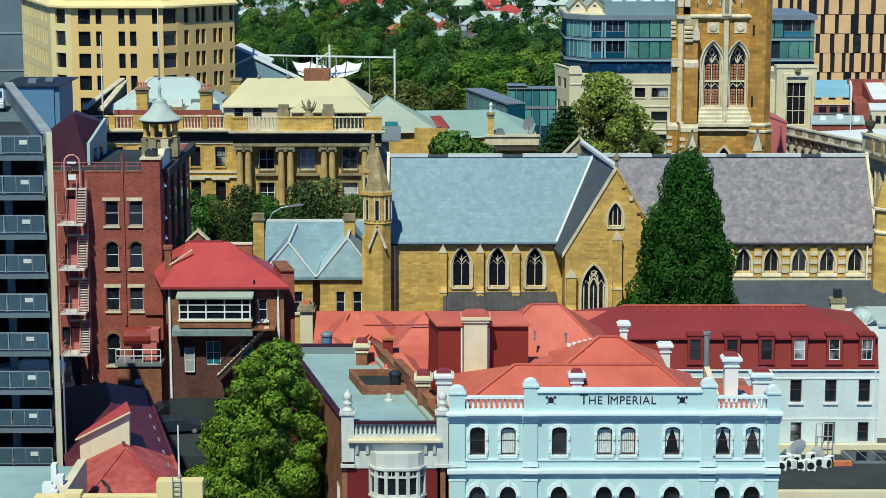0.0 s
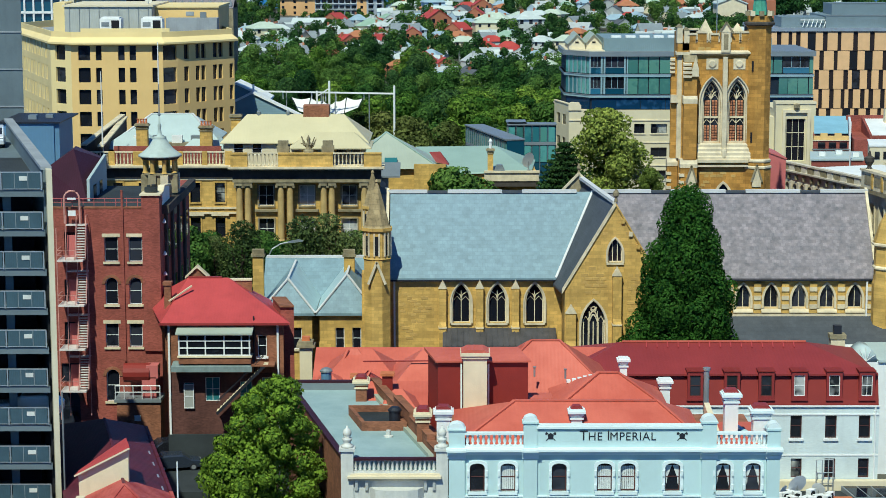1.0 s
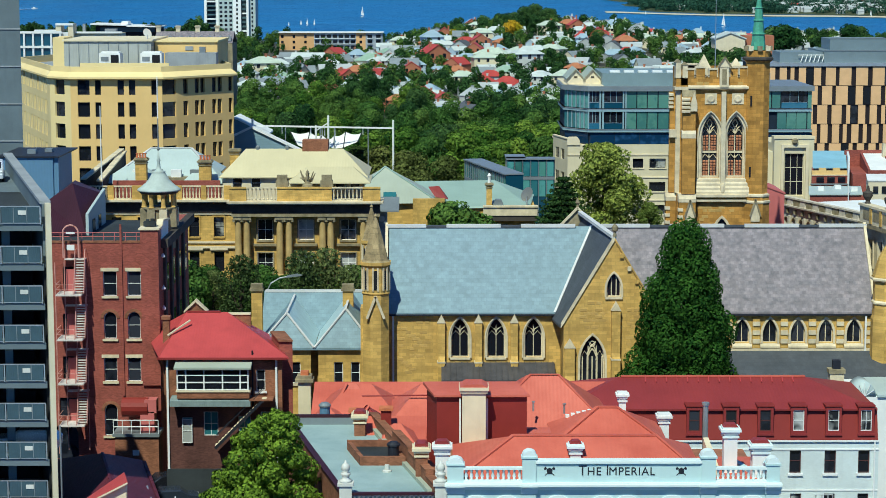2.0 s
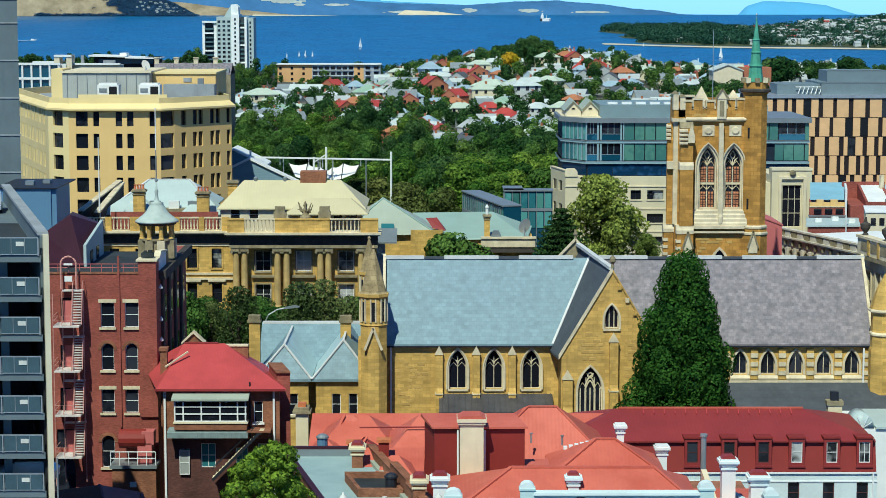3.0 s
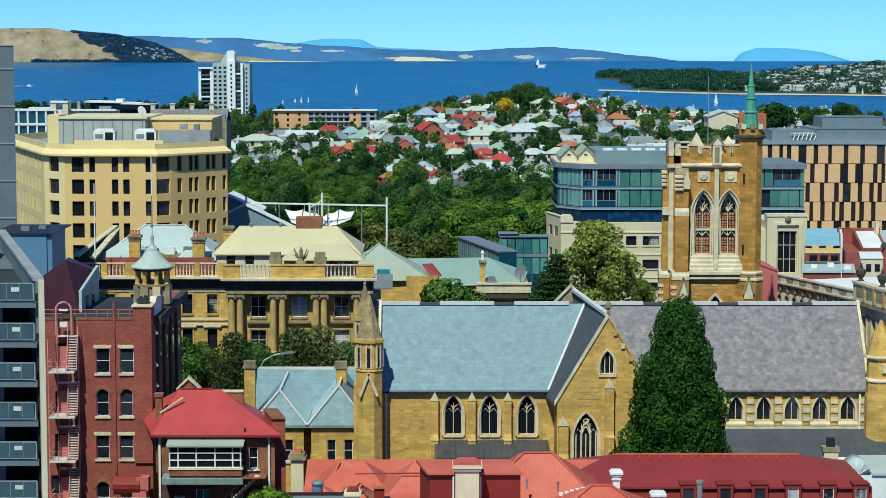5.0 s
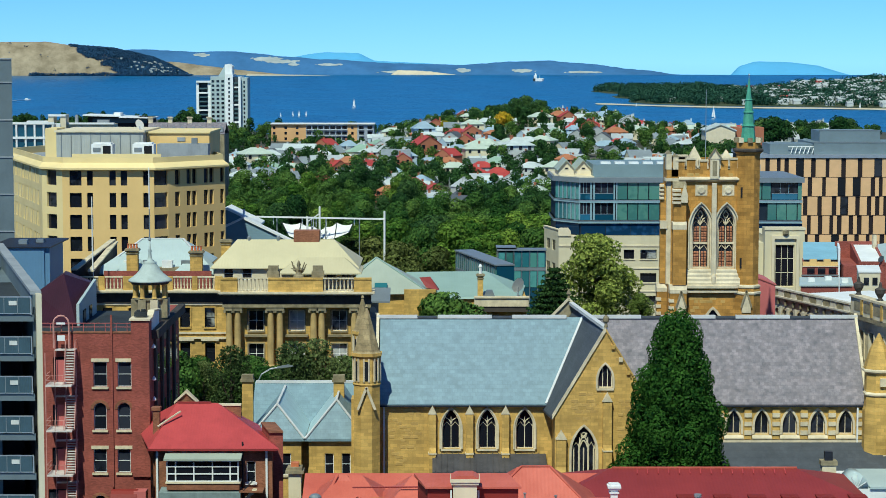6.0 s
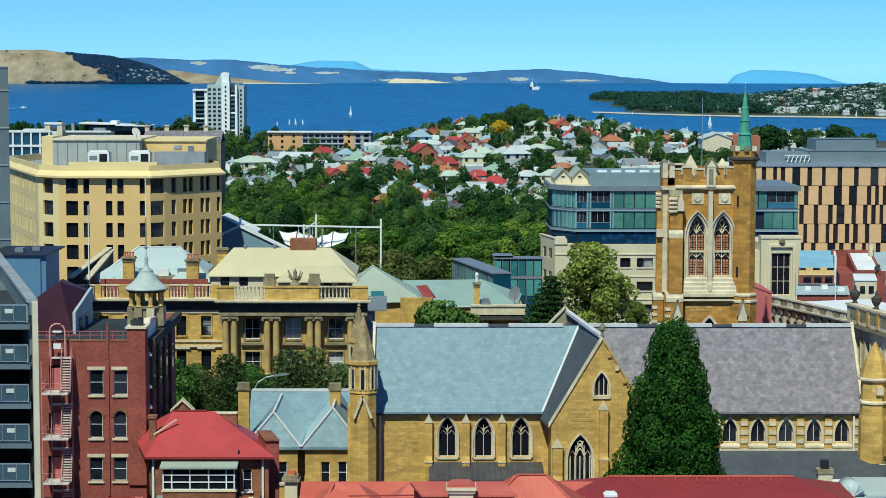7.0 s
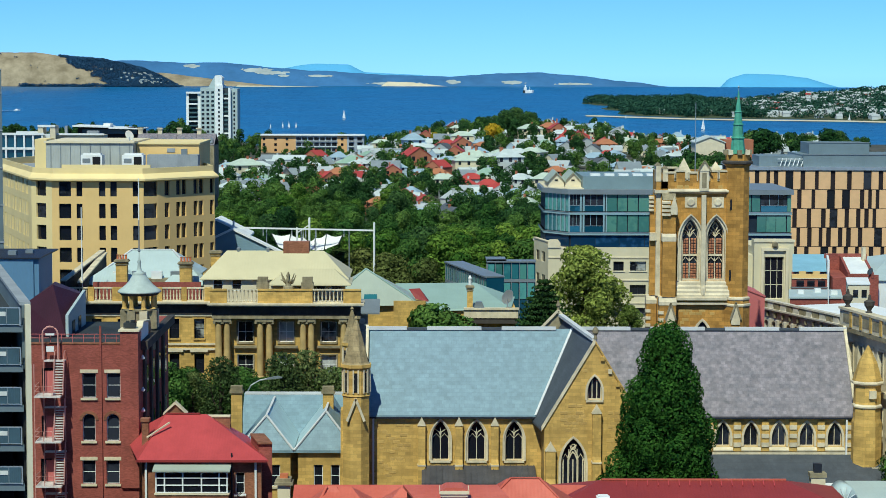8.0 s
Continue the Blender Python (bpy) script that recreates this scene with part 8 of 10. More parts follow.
PANEL_TEAL = glass("green panel behind glass", (0.04, 0.13, 0.12), 0.08, lit=(0.09, 0.25, 0.21), cover=0.1)
NAVY = glass("navy glass band", (0.006, 0.03, 0.075), 0.08)
CREAM_OFF = mat("cream concrete", (0.66, 0.58, 0.38), 0.75, var=0.1, size=6, stain=0.12)
GLASS_EDGE = mat("pale teal metal edge", (0.26, 0.38, 0.41), 0.45, var=0.1, size=4)
# colour of the solid core; the dimness of the rooms is put into it
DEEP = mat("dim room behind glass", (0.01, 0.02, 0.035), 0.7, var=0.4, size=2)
BLIND = glass("pale green blind behind glass", (0.06, 0.17, 0.15), 0.1, lit=(0.1, 0.24, 0.19), cover=0.3)
CH = (22.7, VY + 6.2, math.degrees(math.atan2(-6.2, 4.15)))
CL = math.hypot(6.2, 4.15)
PLANB = [(22.9, VY + 22), (22.9, VY + 6.4), (27.0, VY + 0.35), (67.2, VY + 0.35), (67.2, VY + 22)]
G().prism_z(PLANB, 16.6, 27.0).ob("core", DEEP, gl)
for k, z in enumerate((19.45, 23.2)):
    fl = thing("floor_band", "", "")
    fl.parent = gl
    top = z + 3.05
    G().prism_z([(22.5, VY + 22), (22.5, VY + 6.1), (26.75, VY - 0.15), (67.5, VY - 0.15), (67.5, VY + 22)], z - 0.62, z - 0.1).ob("slab", GLASS_EDGE, fl)
    G().prism_z([(22.45, VY + 22), (22.45, VY + 6.05), (26.7, VY - 0.2), (67.5, VY - 0.2), (67.5, VY + 22)], z - 0.22, z - 0.1).ob("slab_edge", STEEL, fl)
    for i in range(6):
        a = 0.1 + CL * i / 6
        G(turn=CH).box(a, a + CL / 6 - 0.35, 0.06, 0.1, z, top).ob("pane", PANE_TEAL, fl)
        G(turn=CH).box(a + CL / 6 - 0.33, a + CL / 6 - 0.12, -0.05, 0.12, z, top).ob("mullion", GLASS_EDGE, fl)
    for a, b, m, deep in ((26.95, 28.75, PANE, 0.32), (29.65, 33.0, PANE, 0.32), (33.75, 35.5, BLIND, 0.12), (35.68, 37.4, BLIND, 0.12), (37.58, 39.35, BLIND, 0.12), (39.55, 41.4, BLIND, 0.12), (61.9, 66.6, PANE, 0.32) if k else (61.2, 62.8, BLIND, 0.12), (66.7, 67.4, BLIND, 0.12), (62.9, 64.6, BLIND, 0.12) if not k else (60.2, 61.7, BLIND, 0.12), (64.7, 66.5, BLIND, 0.12) if not k else (59.0, 60.0, BLIND, 0.12)):
        G().box(a, b, VY + deep - 0.04, VY + deep, z, top).ob("pane", m, fl)
        if deep > 0.2:
            G().box(a, b, VY - 0.05, VY - 0.01, z, z + 1.05).ob("balcony_glass", PANE_BLUE, fl)
            G().box(a, b, VY - 0.07, VY, z + 1.05, z + 1.12).ob("balcony_rail", STEEL, fl)
            for q in range(1, 3):
                G().box(a + (b - a) * q / 3 - 0.04, a + (b - a) * q / 3 + 0.04, VY + 0.24, VY + 0.3, z, top).ob("mullion", GLASS_EDGE, fl)
    for a, b in ((26.72, 26.95), (28.78, 29.1), (29.3, 29.62), (33.02, 33.3), (33.5, 33.72)):
        G().box(a, b, VY - 0.1, VY + 0.2, z, top).ob("column", GLASS_EDGE, fl)
for i in range(9):
    G().box(27.2 + 4.5 * i, 31.6 + 4.5 * i, VY + 0.2, VY + 0.34, 16.7, 18.75).ob("pane", NAVY, gl)
G(turn=CH).box(0.2, CL - 0.3, 0.1, 0.2, 16.7, 18.75).ob("pane", NAVY, gl)
G().prism_z([(22.2, VY + 22.4), (22.2, VY + 6.0), (26.6, VY - 0.4), (67.8, VY - 0.4), (67.8, VY + 22.4)], 26.3, 27.2).ob("roof_edge", GREY_METAL, gl)
G().prism_z([(22.6, VY + 20), (22.6, VY + 6.3), (26.9, VY + 0.1), (29.5, VY + 0.1), (29.5, VY + 20)], 27.2, 27.35).ob("terrace", CREAM, gl)
PLANT = mat("grey-green plant screen", (0.2, 0.27, 0.28), 0.5, var=0.12, size=5, ribs=(0.35, "X"))
G().box(29.4, 60, VY + 1.5, VY + 20, 27.2, 29.5).ob("plant_room", PLANT, gl)
for i in range(5):
    G().box(31 + 2.6 * i, 32.8 + 2.6 * i, VY + 4, VY + 6, 29.5, 29.85).ob("roof_unit", WHITE, gl)
for x in (24.75, 27.85):
    G().prism_y([(x - 1.5, 27.3), (x + 1.5, 27.3), (x + 1.5, 28.4), (x, 30.0), (x - 1.5, 28.4)], VY + 5, VY + 16).ob("gabled_room", CREAM, gl)
    G().prism_y([(x - 1.75, 28.15), (x, 30.0), (x + 1.75, 28.15), (x + 1.75, 28.35), (x, 30.25), (x - 1.75, 28.35)], VY + 4.6, VY + 16).ob("gabled_roof", SAGE_ROOF, gl)
    G().box(x - 0.3, x + 0.3, VY + 4.9, VY + 5, 28.5, 28.75).ob("vent", DARK, gl)
hs = [(39.4, z, 2.95, 1.7, "rect") for z in (12.4, 8.1, 3.9)] + [(35.85, z, 1.9, 1.7, "rect") for z in (12.4, 8.1, 3.9)] + [(44.5, z, 2.9, 1.7, "rect") for z in (12.4, 8.1)]
G().wall(23.0, 52, -1, 16.6, VY - 1.0, 0.5, hs).ob("base_wall", CREAM_OFF, gl)
for x, z, w, h, k in hs:
    window(gl, x, VY - 1.0, z, w, h, k, BLACK_PAINT, PANE_BLIND, 2, 1, 0.35, 0.06, sill=CREAM)
for z in (10.6, 6.4, 14.7):
    G().box(23.0, 52, VY - 1.14, VY - 1.0, z, z + 0.22).ob("band", CREAM, gl)
SD = (20.9, VY + 9.0, math.degrees(math.atan2(-10.0, 2.1)))
SL = math.hypot(10.0, 2.1)
sw = [(SL * 0.28, 13.75, 2.4, 1.9, "rect"), (SL * 0.66, 13.75, 2.4, 1.9, "rect"), (SL * 0.28, 9.5, 2.4, 1.9, "rect"), (SL * 0.66, 9.5, 2.4, 1.9, "rect")]
G(turn=SD).wall(0, SL, -1, 17.6, 0, 0.4, sw).ob("base_wall", CREAM_OFF, gl)
for x, z, w, h, k in sw:
    window(gl, SD[0] + x * 2.1 / SL, SD[1] - x * 10.0 / SL, z, w, h, k, BLACK_PAINT, PANE, 2, 1, 0.2, 0.06, turn=SD[2])
G(turn=SD).box(-0.1, SL + 0.2, -0.1, 0.5, 17.6, 17.8).ob("coping", CREAM, gl)
G().prism_y([(22.9, 16.6), (25.2, 16.6), (25.2, 17.5), (24.8, 18.0), (23.3, 18.0), (22.9, 17.6)], VY - 1.2, VY + 0.5).ob("parapet_block", CREAM, gl)
G().prism_z([(21.3, VY + 9), (23.4, VY - 0.4), (52, VY - 0.4), (52, VY + 20), (21.3, VY + 20)], 16.4, 16.58).ob("terrace", CREAM, gl)

teal = thing("glass_wing", "long low wing of teal glass", "building")
for k, (xa, ya, xb, yb, z0, z1) in enumerate(((3.9, 341.4, 9.9, 316, 6, 16.4), (10.7, 330, 18.5, 330, 6, 17.5), (10.7, 338, 10.7, 330.2, 6, 17.5))):
    ln, an = math.hypot(xb - xa, yb - ya), math.degrees(math.atan2(yb - ya, xb - xa))
    G(turn=(xa, ya, an)).box(0, ln, 0.2, 3.0, z0, z1).ob("body", PANE_BLUE, teal)
    G(turn=(xa, ya, an)).box(-0.1, ln + 0.1, -0.15, 3.1, z1, z1 + 0.22).ob("roof", GREY_METAL, teal)
    for i in range(int(ln / 1.3)):
        G(turn=(xa, ya, an)).box(1.3 * i + 0.08, 1.3 * i + 1.1, 0.1, 0.2, z1 - 2.7, z1 - 0.25).ob("pane", PANEL_TEAL if i % 3 == 1 else PANE_TEAL, teal)
        G(turn=(xa, ya, an)).box(1.3 * i + 0.08, 1.3 * i + 1.1, 0.1, 0.2, z1 - 6.0, z1 - 3.3).ob("pane", PANE_TEAL, teal)
        G(turn=(xa, ya, an)).box(1.3 * i - 0.06, 1.3 * i + 0.04, 0.02, 0.2, z0, z1).ob("mullion", GREY_METAL, teal)
    G(turn=(xa, ya, an)).box(0, ln, 0.0, 0.22, z1 - 3.25, z1 - 2.75).ob("floor_band", GREY_METAL, teal)

# stepped cream stair bay beside the tower
be = thing("stair_bay", "cream art-deco stair bay with a tall window", "building")
G().wall(54.2, 60.7, 2, 21.3, 330, 0.5, [(57.5, 11.6, 3.1, 6.9, "rect")]).ob("wall", CREAM_OFF, be)
G().box(54.2, 60.7, 330.5, 333, 2, 21.25).ob("body", CREAM_OFF, be)
G().box(54.2, 60.7, 333, 345, 2, 20.0).ob("body", CREAM_OFF, be)
G().box(53.2, 54.2, 331.5, 345, 2, 18.7).ob("body", CREAM_OFF, be)
G().box(54.1, 60.8, 329.85, 330, 20.9, 21.3).ob("coping", CREAM, be)
boxes("surround", CREAM, be, (55.3, 59.8, 329.6, 330, 19.5, 19.95), (55.3, 55.75, 329.6, 330, 8, 19.5), (59.3, 59.8, 329.6, 330, 8, 19.5))
window(be, 57.5, 330, 11.6, 3.1, 6.9, "rect", CREAM, PANE_BLIND, 3, 3, 0.35, 0.12)
G().lathe(57.5, 329.6, [(0.2, 20.0), (0.5, 20.3), (0.5, 20.8), (0.2, 21.0)], 8).ob("emblem", SANDSTONE_DARK, be)
tagged(be, "cream art-deco stair bay with a tall window")

# ---------- block with blond and brown panels ----------
wd = thing("panelled_building", "modern block clad in staggered blond and dark brown panels", "building")
WY = 430.0
G().box(68.0, 112, WY + 0.2, WY + 30, -1, 28.0).ob("body", BROWN_CLAD, wd)
rng = random.Random(8)
for r in range(6):
    z1 = 27.9 - 4.05 * r
    x = 68.2 - rng.random()
    while x < 112:
        w = rng.choice((0.8, 1.5, 1.5, 2.5, 0.8, 2.1, 2.1))
        G().box(x, x + w, WY - 0.05, WY + 0.2, z1 - 3.92, z1).ob("panel", TIMBER_CLAD, wd)
        gap = rng.choice((0.8, 0.95, 0.95, 1.0, 1.7))
        if gap > 1.5:
            G().box(x + w + 0.1, x + w + gap - 0.1, WY + 0.1, WY + 0.19, z1 - 3.8, z1 - 0.1).ob("pane", PANE, wd)
        x += w + gap
    G().box(68, 112, WY - 0.02, WY + 0.2, z1 - 4.05, z1 - 3.94).ob("floor_line", BROWN_CLAD, wd)
G().box(67.6, 112, WY - 0.3, WY + 30, 28.0, 28.7).ob("roof_edge", STEEL, wd)
ROOF_GREY = mat("blue-grey roof plant cladding", (0.17, 0.22, 0.24), 0.6, var=0.12, size=5, ribs=(0.4, "X"))
boxes("plant_room", ROOF_GREY, wd, (71.7, 80.8, WY + 2, WY + 12, 28.7, 30.9), (80.9, 112, WY + 1, WY + 20, 28.7, 31.2), (83, 96, WY + 6, WY + 16, 31.2, 33.6))
boxes("plant_coping", GREY_METAL, wd, (80.8, 112, WY + 0.9, WY + 1.2, 31.2, 31.4), (82.9, 96.1, WY + 5.9, WY + 6.1, 33.6, 33.75))
for i in range(6):
    G().tube([(76.0 + 0.9 * i, WY + 1, 28.9), (76.6 + 0.9 * i, WY + 1.5, 30.4)], 0.09).ob("stair_frame", WHITE, wd)
G().tube([(75.5, WY + 1.4, 30.3), (82, WY + 1.4, 30.3)], 0.09).ob("stair_frame", WHITE, wd)

# ---------- roofs right of the tower ----------


def raked(y0, k=-0.18):
    """Builder for plots sheared back to the right to fit the camera's view."""
    g = G(skew=y0)
    g.SLANT = k
    return g


r1 = thing("blue_roofed_shop", "red brick shop with a pale blue roof and stepped cream parapet", "shop")
raked(300).box(54.9, 60.2, 300, 313, 2, 17.9).ob("wall", BRICK, r1)
raked(300).prism_x([(301.2, 18.85), (301.2, 18.95), (313, 20.45), (313, 20.35)], 55.0, 60.1).ob("roof", mat("sky-blue roof sheet", (0.26, 0.47, 0.56), 0.5, ribs=(0.4, "X"), var=0.12, size=3), r1)
for i in range(5):
    G().box(55.0 + 1.04 * i, 56.02 + 1.04 * i, 300.2, 300.6, 18.0, 18.6 + (0.4 if i % 2 else 0)).ob("parapet", YELLOW, r1)
G().box(54.9, 60.2, 299.9, 300.1, 17.9, 18.02).ob("sill_band", CREAM, r1)
for i in range(3):
    G().box(55.6 + 1.6 * i, 56.7 + 1.6 * i, 299.88, 299.96, 16.9, 17.7).ob("window", PANE, r1)
boxes("awning", GREY_METAL, r1, (54.7, 60.2, 298.9, 299.8, 16.6, 16.75))
raked(300).box(60.2, 60.5, 300, 313, 2, 20.6).ob("party_wall", WHITE, r1)
r2 = thing("white_roofed_shop", "red brick shop with a white sheet roof between parapets", "shop")
raked(298, -0.1).box(60.6, 67.4, 298, 310, 2, 18.3).ob("wall", BRICK, r2)
raked(298, -0.1).prism_x([(298.3, 18.8), (298.3, 18.9), (310, 20.3), (310, 20.2)], 63.2, 66.3).ob("roof", WHITE, r2)
for x in (62.8, 66.3):
    raked(298, -0.1).prism_x([(297.9, 18.31), (297.9, 19.0), (309.9, 20.55), (309.9, 18.31)], x, x + 0.35).ob("parapet", BRICK, r2)
G().box(61.7, 68.2, 310, 310.4, 10, 20.8).ob("rear_wall", BRICK, r2)
G().box(66.9, 67.4, 307, 308, 16, 22.0).ob("chimney", SANDSTONE_PALE, r2)
raked(298, -0.1).box(63.16, 66.29, 298.03, 298.28, 18.31, 18.86).ob("front_wall", BRICK, r2)
raked(298, -0.1).box(66.66, 67.39, 298.03, 298.28, 18.31, 18.7).ob("front_wall", BRICK, r2)
q = G().lathe(0, 0, [(0.55, 0), (0.45, 0.05), (0.1, 0.16)], 14).ob("roof_dish", GREY_METAL, r2)
q.matrix_basis = pose(66.0, 297.5, 19.3, -70, 0, 30)
r3 = thing("low_shop", "low flat-roofed red brick shop with pale roof", "shop")
raked(284).box(51.8, 59.0, 284, 294, 2, 16.75).ob("wall", BRICK, r3)
raked(284).box(51.6, 59.2, 283.8, 294.2, 16.75, 16.95).ob("roof", ICE_ROOF, r3)
for x, y in ((53.6, 288), (56.4, 290), (58.2, 287)):
    G().box(x, x + 0.9, y, y + 0.7, 16.95, 17.5).ob("roof_unit", WHITE, r3)
raked(281).box(59.3, 62.3, 281, 290, 2, 19.0).ob("upper_wall", CREAM, r3)
raked(281).box(59.2, 62.4, 280.9, 290, 19.0, 19.15).ob("upper_coping", WHITE, r3)
G().box(60.0, 60.7, 280.9, 281, 17.3, 18.3).box(61.2, 61.9, 280.9, 281, 17.3, 18.3).ob("window", PANE, r3)
G().lathe(57.0, 283, [(0.1, 12), (0.07, 20.4)], 8).ob("pole", WHITE, r3)
r4 = thing("pale_roofed_hall", "white hall with broad pale blue roof", "building")
G().box(66.5, 90, 300, 330, 2, 17.8).ob("wall", WHITE, r4)
G().hip(66.5, 90, 300, 330, 17.8, 20.4, ins=7, over=0.3).ob("roof", ICE_ROOF, r4)
pk = thing("pink_walled_building", "plain pinkish red rendered building", "building")
G().prism_y([(39.0, 2), (41.6, 2), (41.6, 21.2), (39.0, 22.2)], 245, 254).ob("wall", BRICK_RED_PAINT, pk)
G().prism_y([(38.9, 22.2), (41.7, 21.15), (41.7, 21.35), (38.9, 22.4)], 244.9, 254).ob("roof_edge", BRICK_RED_PAINT, pk)
# ornate street fronts running back behind the nave
or1 = thing("ornate_building", "cream stone street front with heavy cornice, small arches and red awnings", "building")
an1 = -71
WHITE_STONE = mat("pale stone", (0.6, 0.54, 0.43), 0.8, var=0.3, size=1.2, stain=0.5)
T1 = (43.3, 256.5, an1)
ar = [(1.2 + 1.9 * i, 14.2, 1.15, 3.0, "arch") for i in range(11)]
G(turn=T1).wall(0, 22, 2, 18.3, 0, 0.5, ar).ob("wall", WHITE_STONE, or1)
G(turn=T1).box(0, 22, 0.5, 14, 2, 18.6).ob("body", SANDSTONE_DARK, or1)
G(turn=T1).box(0.2, 22, 0.6, 14, 18.6, 18.75).ob("roof", WHITE, or1)
ca, sa = math.cos(radians(an1)), math.sin(radians(an1))
for i, (s, z, w, h, k) in enumerate(ar):
    window(or1, T1[0] + s * ca, T1[1] + s * sa, z, w, h, k, WHITE_STONE, PANE, 1, 1, 0.25, 0.08, turn=an1, surround=SANDSTONE_PALE, grow=0.18)
    G(turn=T1).box(s + 0.75, s + 1.15, -0.3, 0, 14, 17.4).ob("pilaster", WHITE_STONE, or1)
    G(turn=T1).box(s + 0.3, s + 0.6, -0.3, 0, 17.7, 18.3).ob("bracket", SANDSTONE_DARK, or1)
    if i > 6:
        G(turn=T1).prism_x([(-0.9, 14.6), (-0.9, 14.7), (-0.05, 16.3), (-0.05, 16.1)], s - 0.7, s + 0.7).ob("awning", RED_BRIGHT, or1)
G(turn=T1).box(-0.4, 22.2, -0.35, 0.4, 18.4, 18.6).box(-0.5, 22.3, -0.5, 0.4, 18.6, 18.8).ob("cornice", WHITE_STONE, or1)
for i in range(14):
    G(turn=T1).box(0.2 + 1.6 * i, 1.5 + 1.6 * i, -0.3, 0.2, 18.8, 19.6).ob("parapet_block", WHITE_STONE if i % 2 else SANDSTONE_DARK, or1)
G(turn=T1).box(-0.2, 22.5, -0.4, 0.3, 19.6, 19.8).ob("coping", WHITE_STONE, or1)
or2 = thing("stone_office_building", "weathered sandstone street front with arched windows and urns", "building")
T2 = (44.0, 209.4, -79)
an2 = -79
ca, sa = math.cos(radians(an2)), math.sin(radians(an2))
ar = [(1.6 + 2.5 * i, z, 1.2, 3.0, k) for i in range(13) for z, k in ((17.6, "rect"), (12.2, "arch"), (6.5, "arch"))]
G(turn=T2).wall(0, 34, 2, 21.6, 0, 0.5, ar).ob("wall", SANDSTONE_PALE, or2)
G(turn=T2).box(0, 34, 0.5, 16, 2, 22).ob("body", SANDSTONE_DARK, or2)
for s, z, w, h, k in ar:
    window(or2, T2[0] + s * ca, T2[1] + s * sa, z, w, h, k, SANDSTONE_PALE, PANE, 1, 2, 0.25, 0.08, turn=an2, surround=SANDSTONE_PALE, grow=0.22)
G(turn=T2).box(-0.5, 34.4, -0.55, 0.3, 21.75, 22.2).ob("cornice", SANDSTONE_DARK, or2)
G(turn=T2).box(-0.3, 34.2, -0.5, 0.3, 22.2, 23.9).box(-0.4, 34.3, -0.65, 0.4, 23.9, 24.15).ob("parapet", SANDSTONE_PALE, or2)
G(turn=T2).box(-0.3, 34.2, -0.4, 0, 16.2, 16.7).ob("band", SANDSTONE_PALE, or2)
for k in range(13):
    G(turn=T2).box(0.6 + 2.5 * k, 2.3 + 2.5 * k, -0.53, -0.505, 22.6, 23.6).ob("parapet_panel", SANDSTONE_DARK, or2)
    G(turn=T2).box(2.45 + 2.5 * k, 2.9 + 2.5 * k, -0.62, -0.505, 22.3, 23.9).ob("parapet_pier", SANDSTONE, or2)
for s in (0.5, 6, 12, 18):
    G().lathe(T2[0] + s * ca, T2[1] + s * sa, [(0.35, 24.15), (0.2, 24.4), (0.5, 24.9), (0.55, 25.3), (0.2, 25.5), (0.1, 26.0)], 10).ob("urn", SANDSTONE_BLACK, or2)

# ---------- green roofs left of the tower ----------
gr = thing("sage_roofed_building", "sandstone building with a broad sage green hipped roof", "building")
G().box(-13, 0.5, 286, 300, 2, 15.6).ob("wall", SANDSTONE, gr)
APX = (-8.1, 293, 19.95)
for nm, a, b in (("roof_front", (-14.0, 285, 15.4), (-0.2, 285.5, 15.5)), ("roof_side", (-0.2, 285.5, 15.5), (-1.5, 302, 15.5)), ("roof_back", (-1.5, 302, 15.5), (-14.5, 302, 15.5)), ("roof_side", (-14.5, 302, 15.5), (-14.0, 285, 15.4))):
    G().poly(a, b, APX).ob(nm, SAGE_ROOF, gr)
for b in ((-14.0, 285, 15.4), (-0.2, 285.5, 15.5)):
    G().beam((b[0], b[1], b[2] + 0.05), (APX[0], APX[1], APX[2] + 0.05), 0.25, 0.1).ob("hip_cap", MINT_ROOF, gr)
G().loft([[(-8.2, 286.2, z + 16.2), (-6.4, 286.2, z + 16.2), (-6.4, 287.0, z + 16.75), (-8.2, 287.0, z + 16.75)] for z in (0, 0.15)]).ob("roof_window", PANE_TEAL, gr)
boxes("parapet", SANDSTONE, gr, (-4.0, 0.5, 284.6, 285.2, 12, 16.2))
gr2 = thing("mint_roofed_building", "low sandstone building with a mint green roof and tall chimney", "building")
G().box(-3.5, 13.6, 291, 305, 2, 14.2).ob("wall", SANDSTONE, gr2)
G().poly((-4, 305, 16.6), (8.0, 305, 16.75), (12.8, 290.6, 14.4), (2.5, 290.6, 14.1), (-1.5, 291, 14.4)).poly((8.0, 305, 16.75), (14, 305, 14.6), (12.8, 290.6, 14.4)).ob("roof", MINT_ROOF, gr2)
boxes("parapet", SANDSTONE_PALE, gr2, (6.0, 13.8, 289.6, 290.3, 13.2, 14.4), (6.0, 13.9, 289.4, 290.4, 14.4, 14.65))
boxes("frieze", SANDSTONE_BLACK, gr2, (6.2, 13.7, 289.75, 290.2, 12.4, 13.2))
for x in (9.0, 12.2):
    G().box(x - 0.6, x + 0.6, 289.55, 289.6, 10.8, 12.0).ob("window", PANE, gr2)
chimney(gr2, 6.9, 291, 14.0, 17.8, 0.8, 0.8, SANDSTONE, SANDSTONE_DARK)
G().lathe(6.9, 291, [(0.22, 17.8), (0.22, 18.6), (0.3, 18.8), (0.1, 19.2)], 10).ob("chimney_pot", WHITE, gr2)
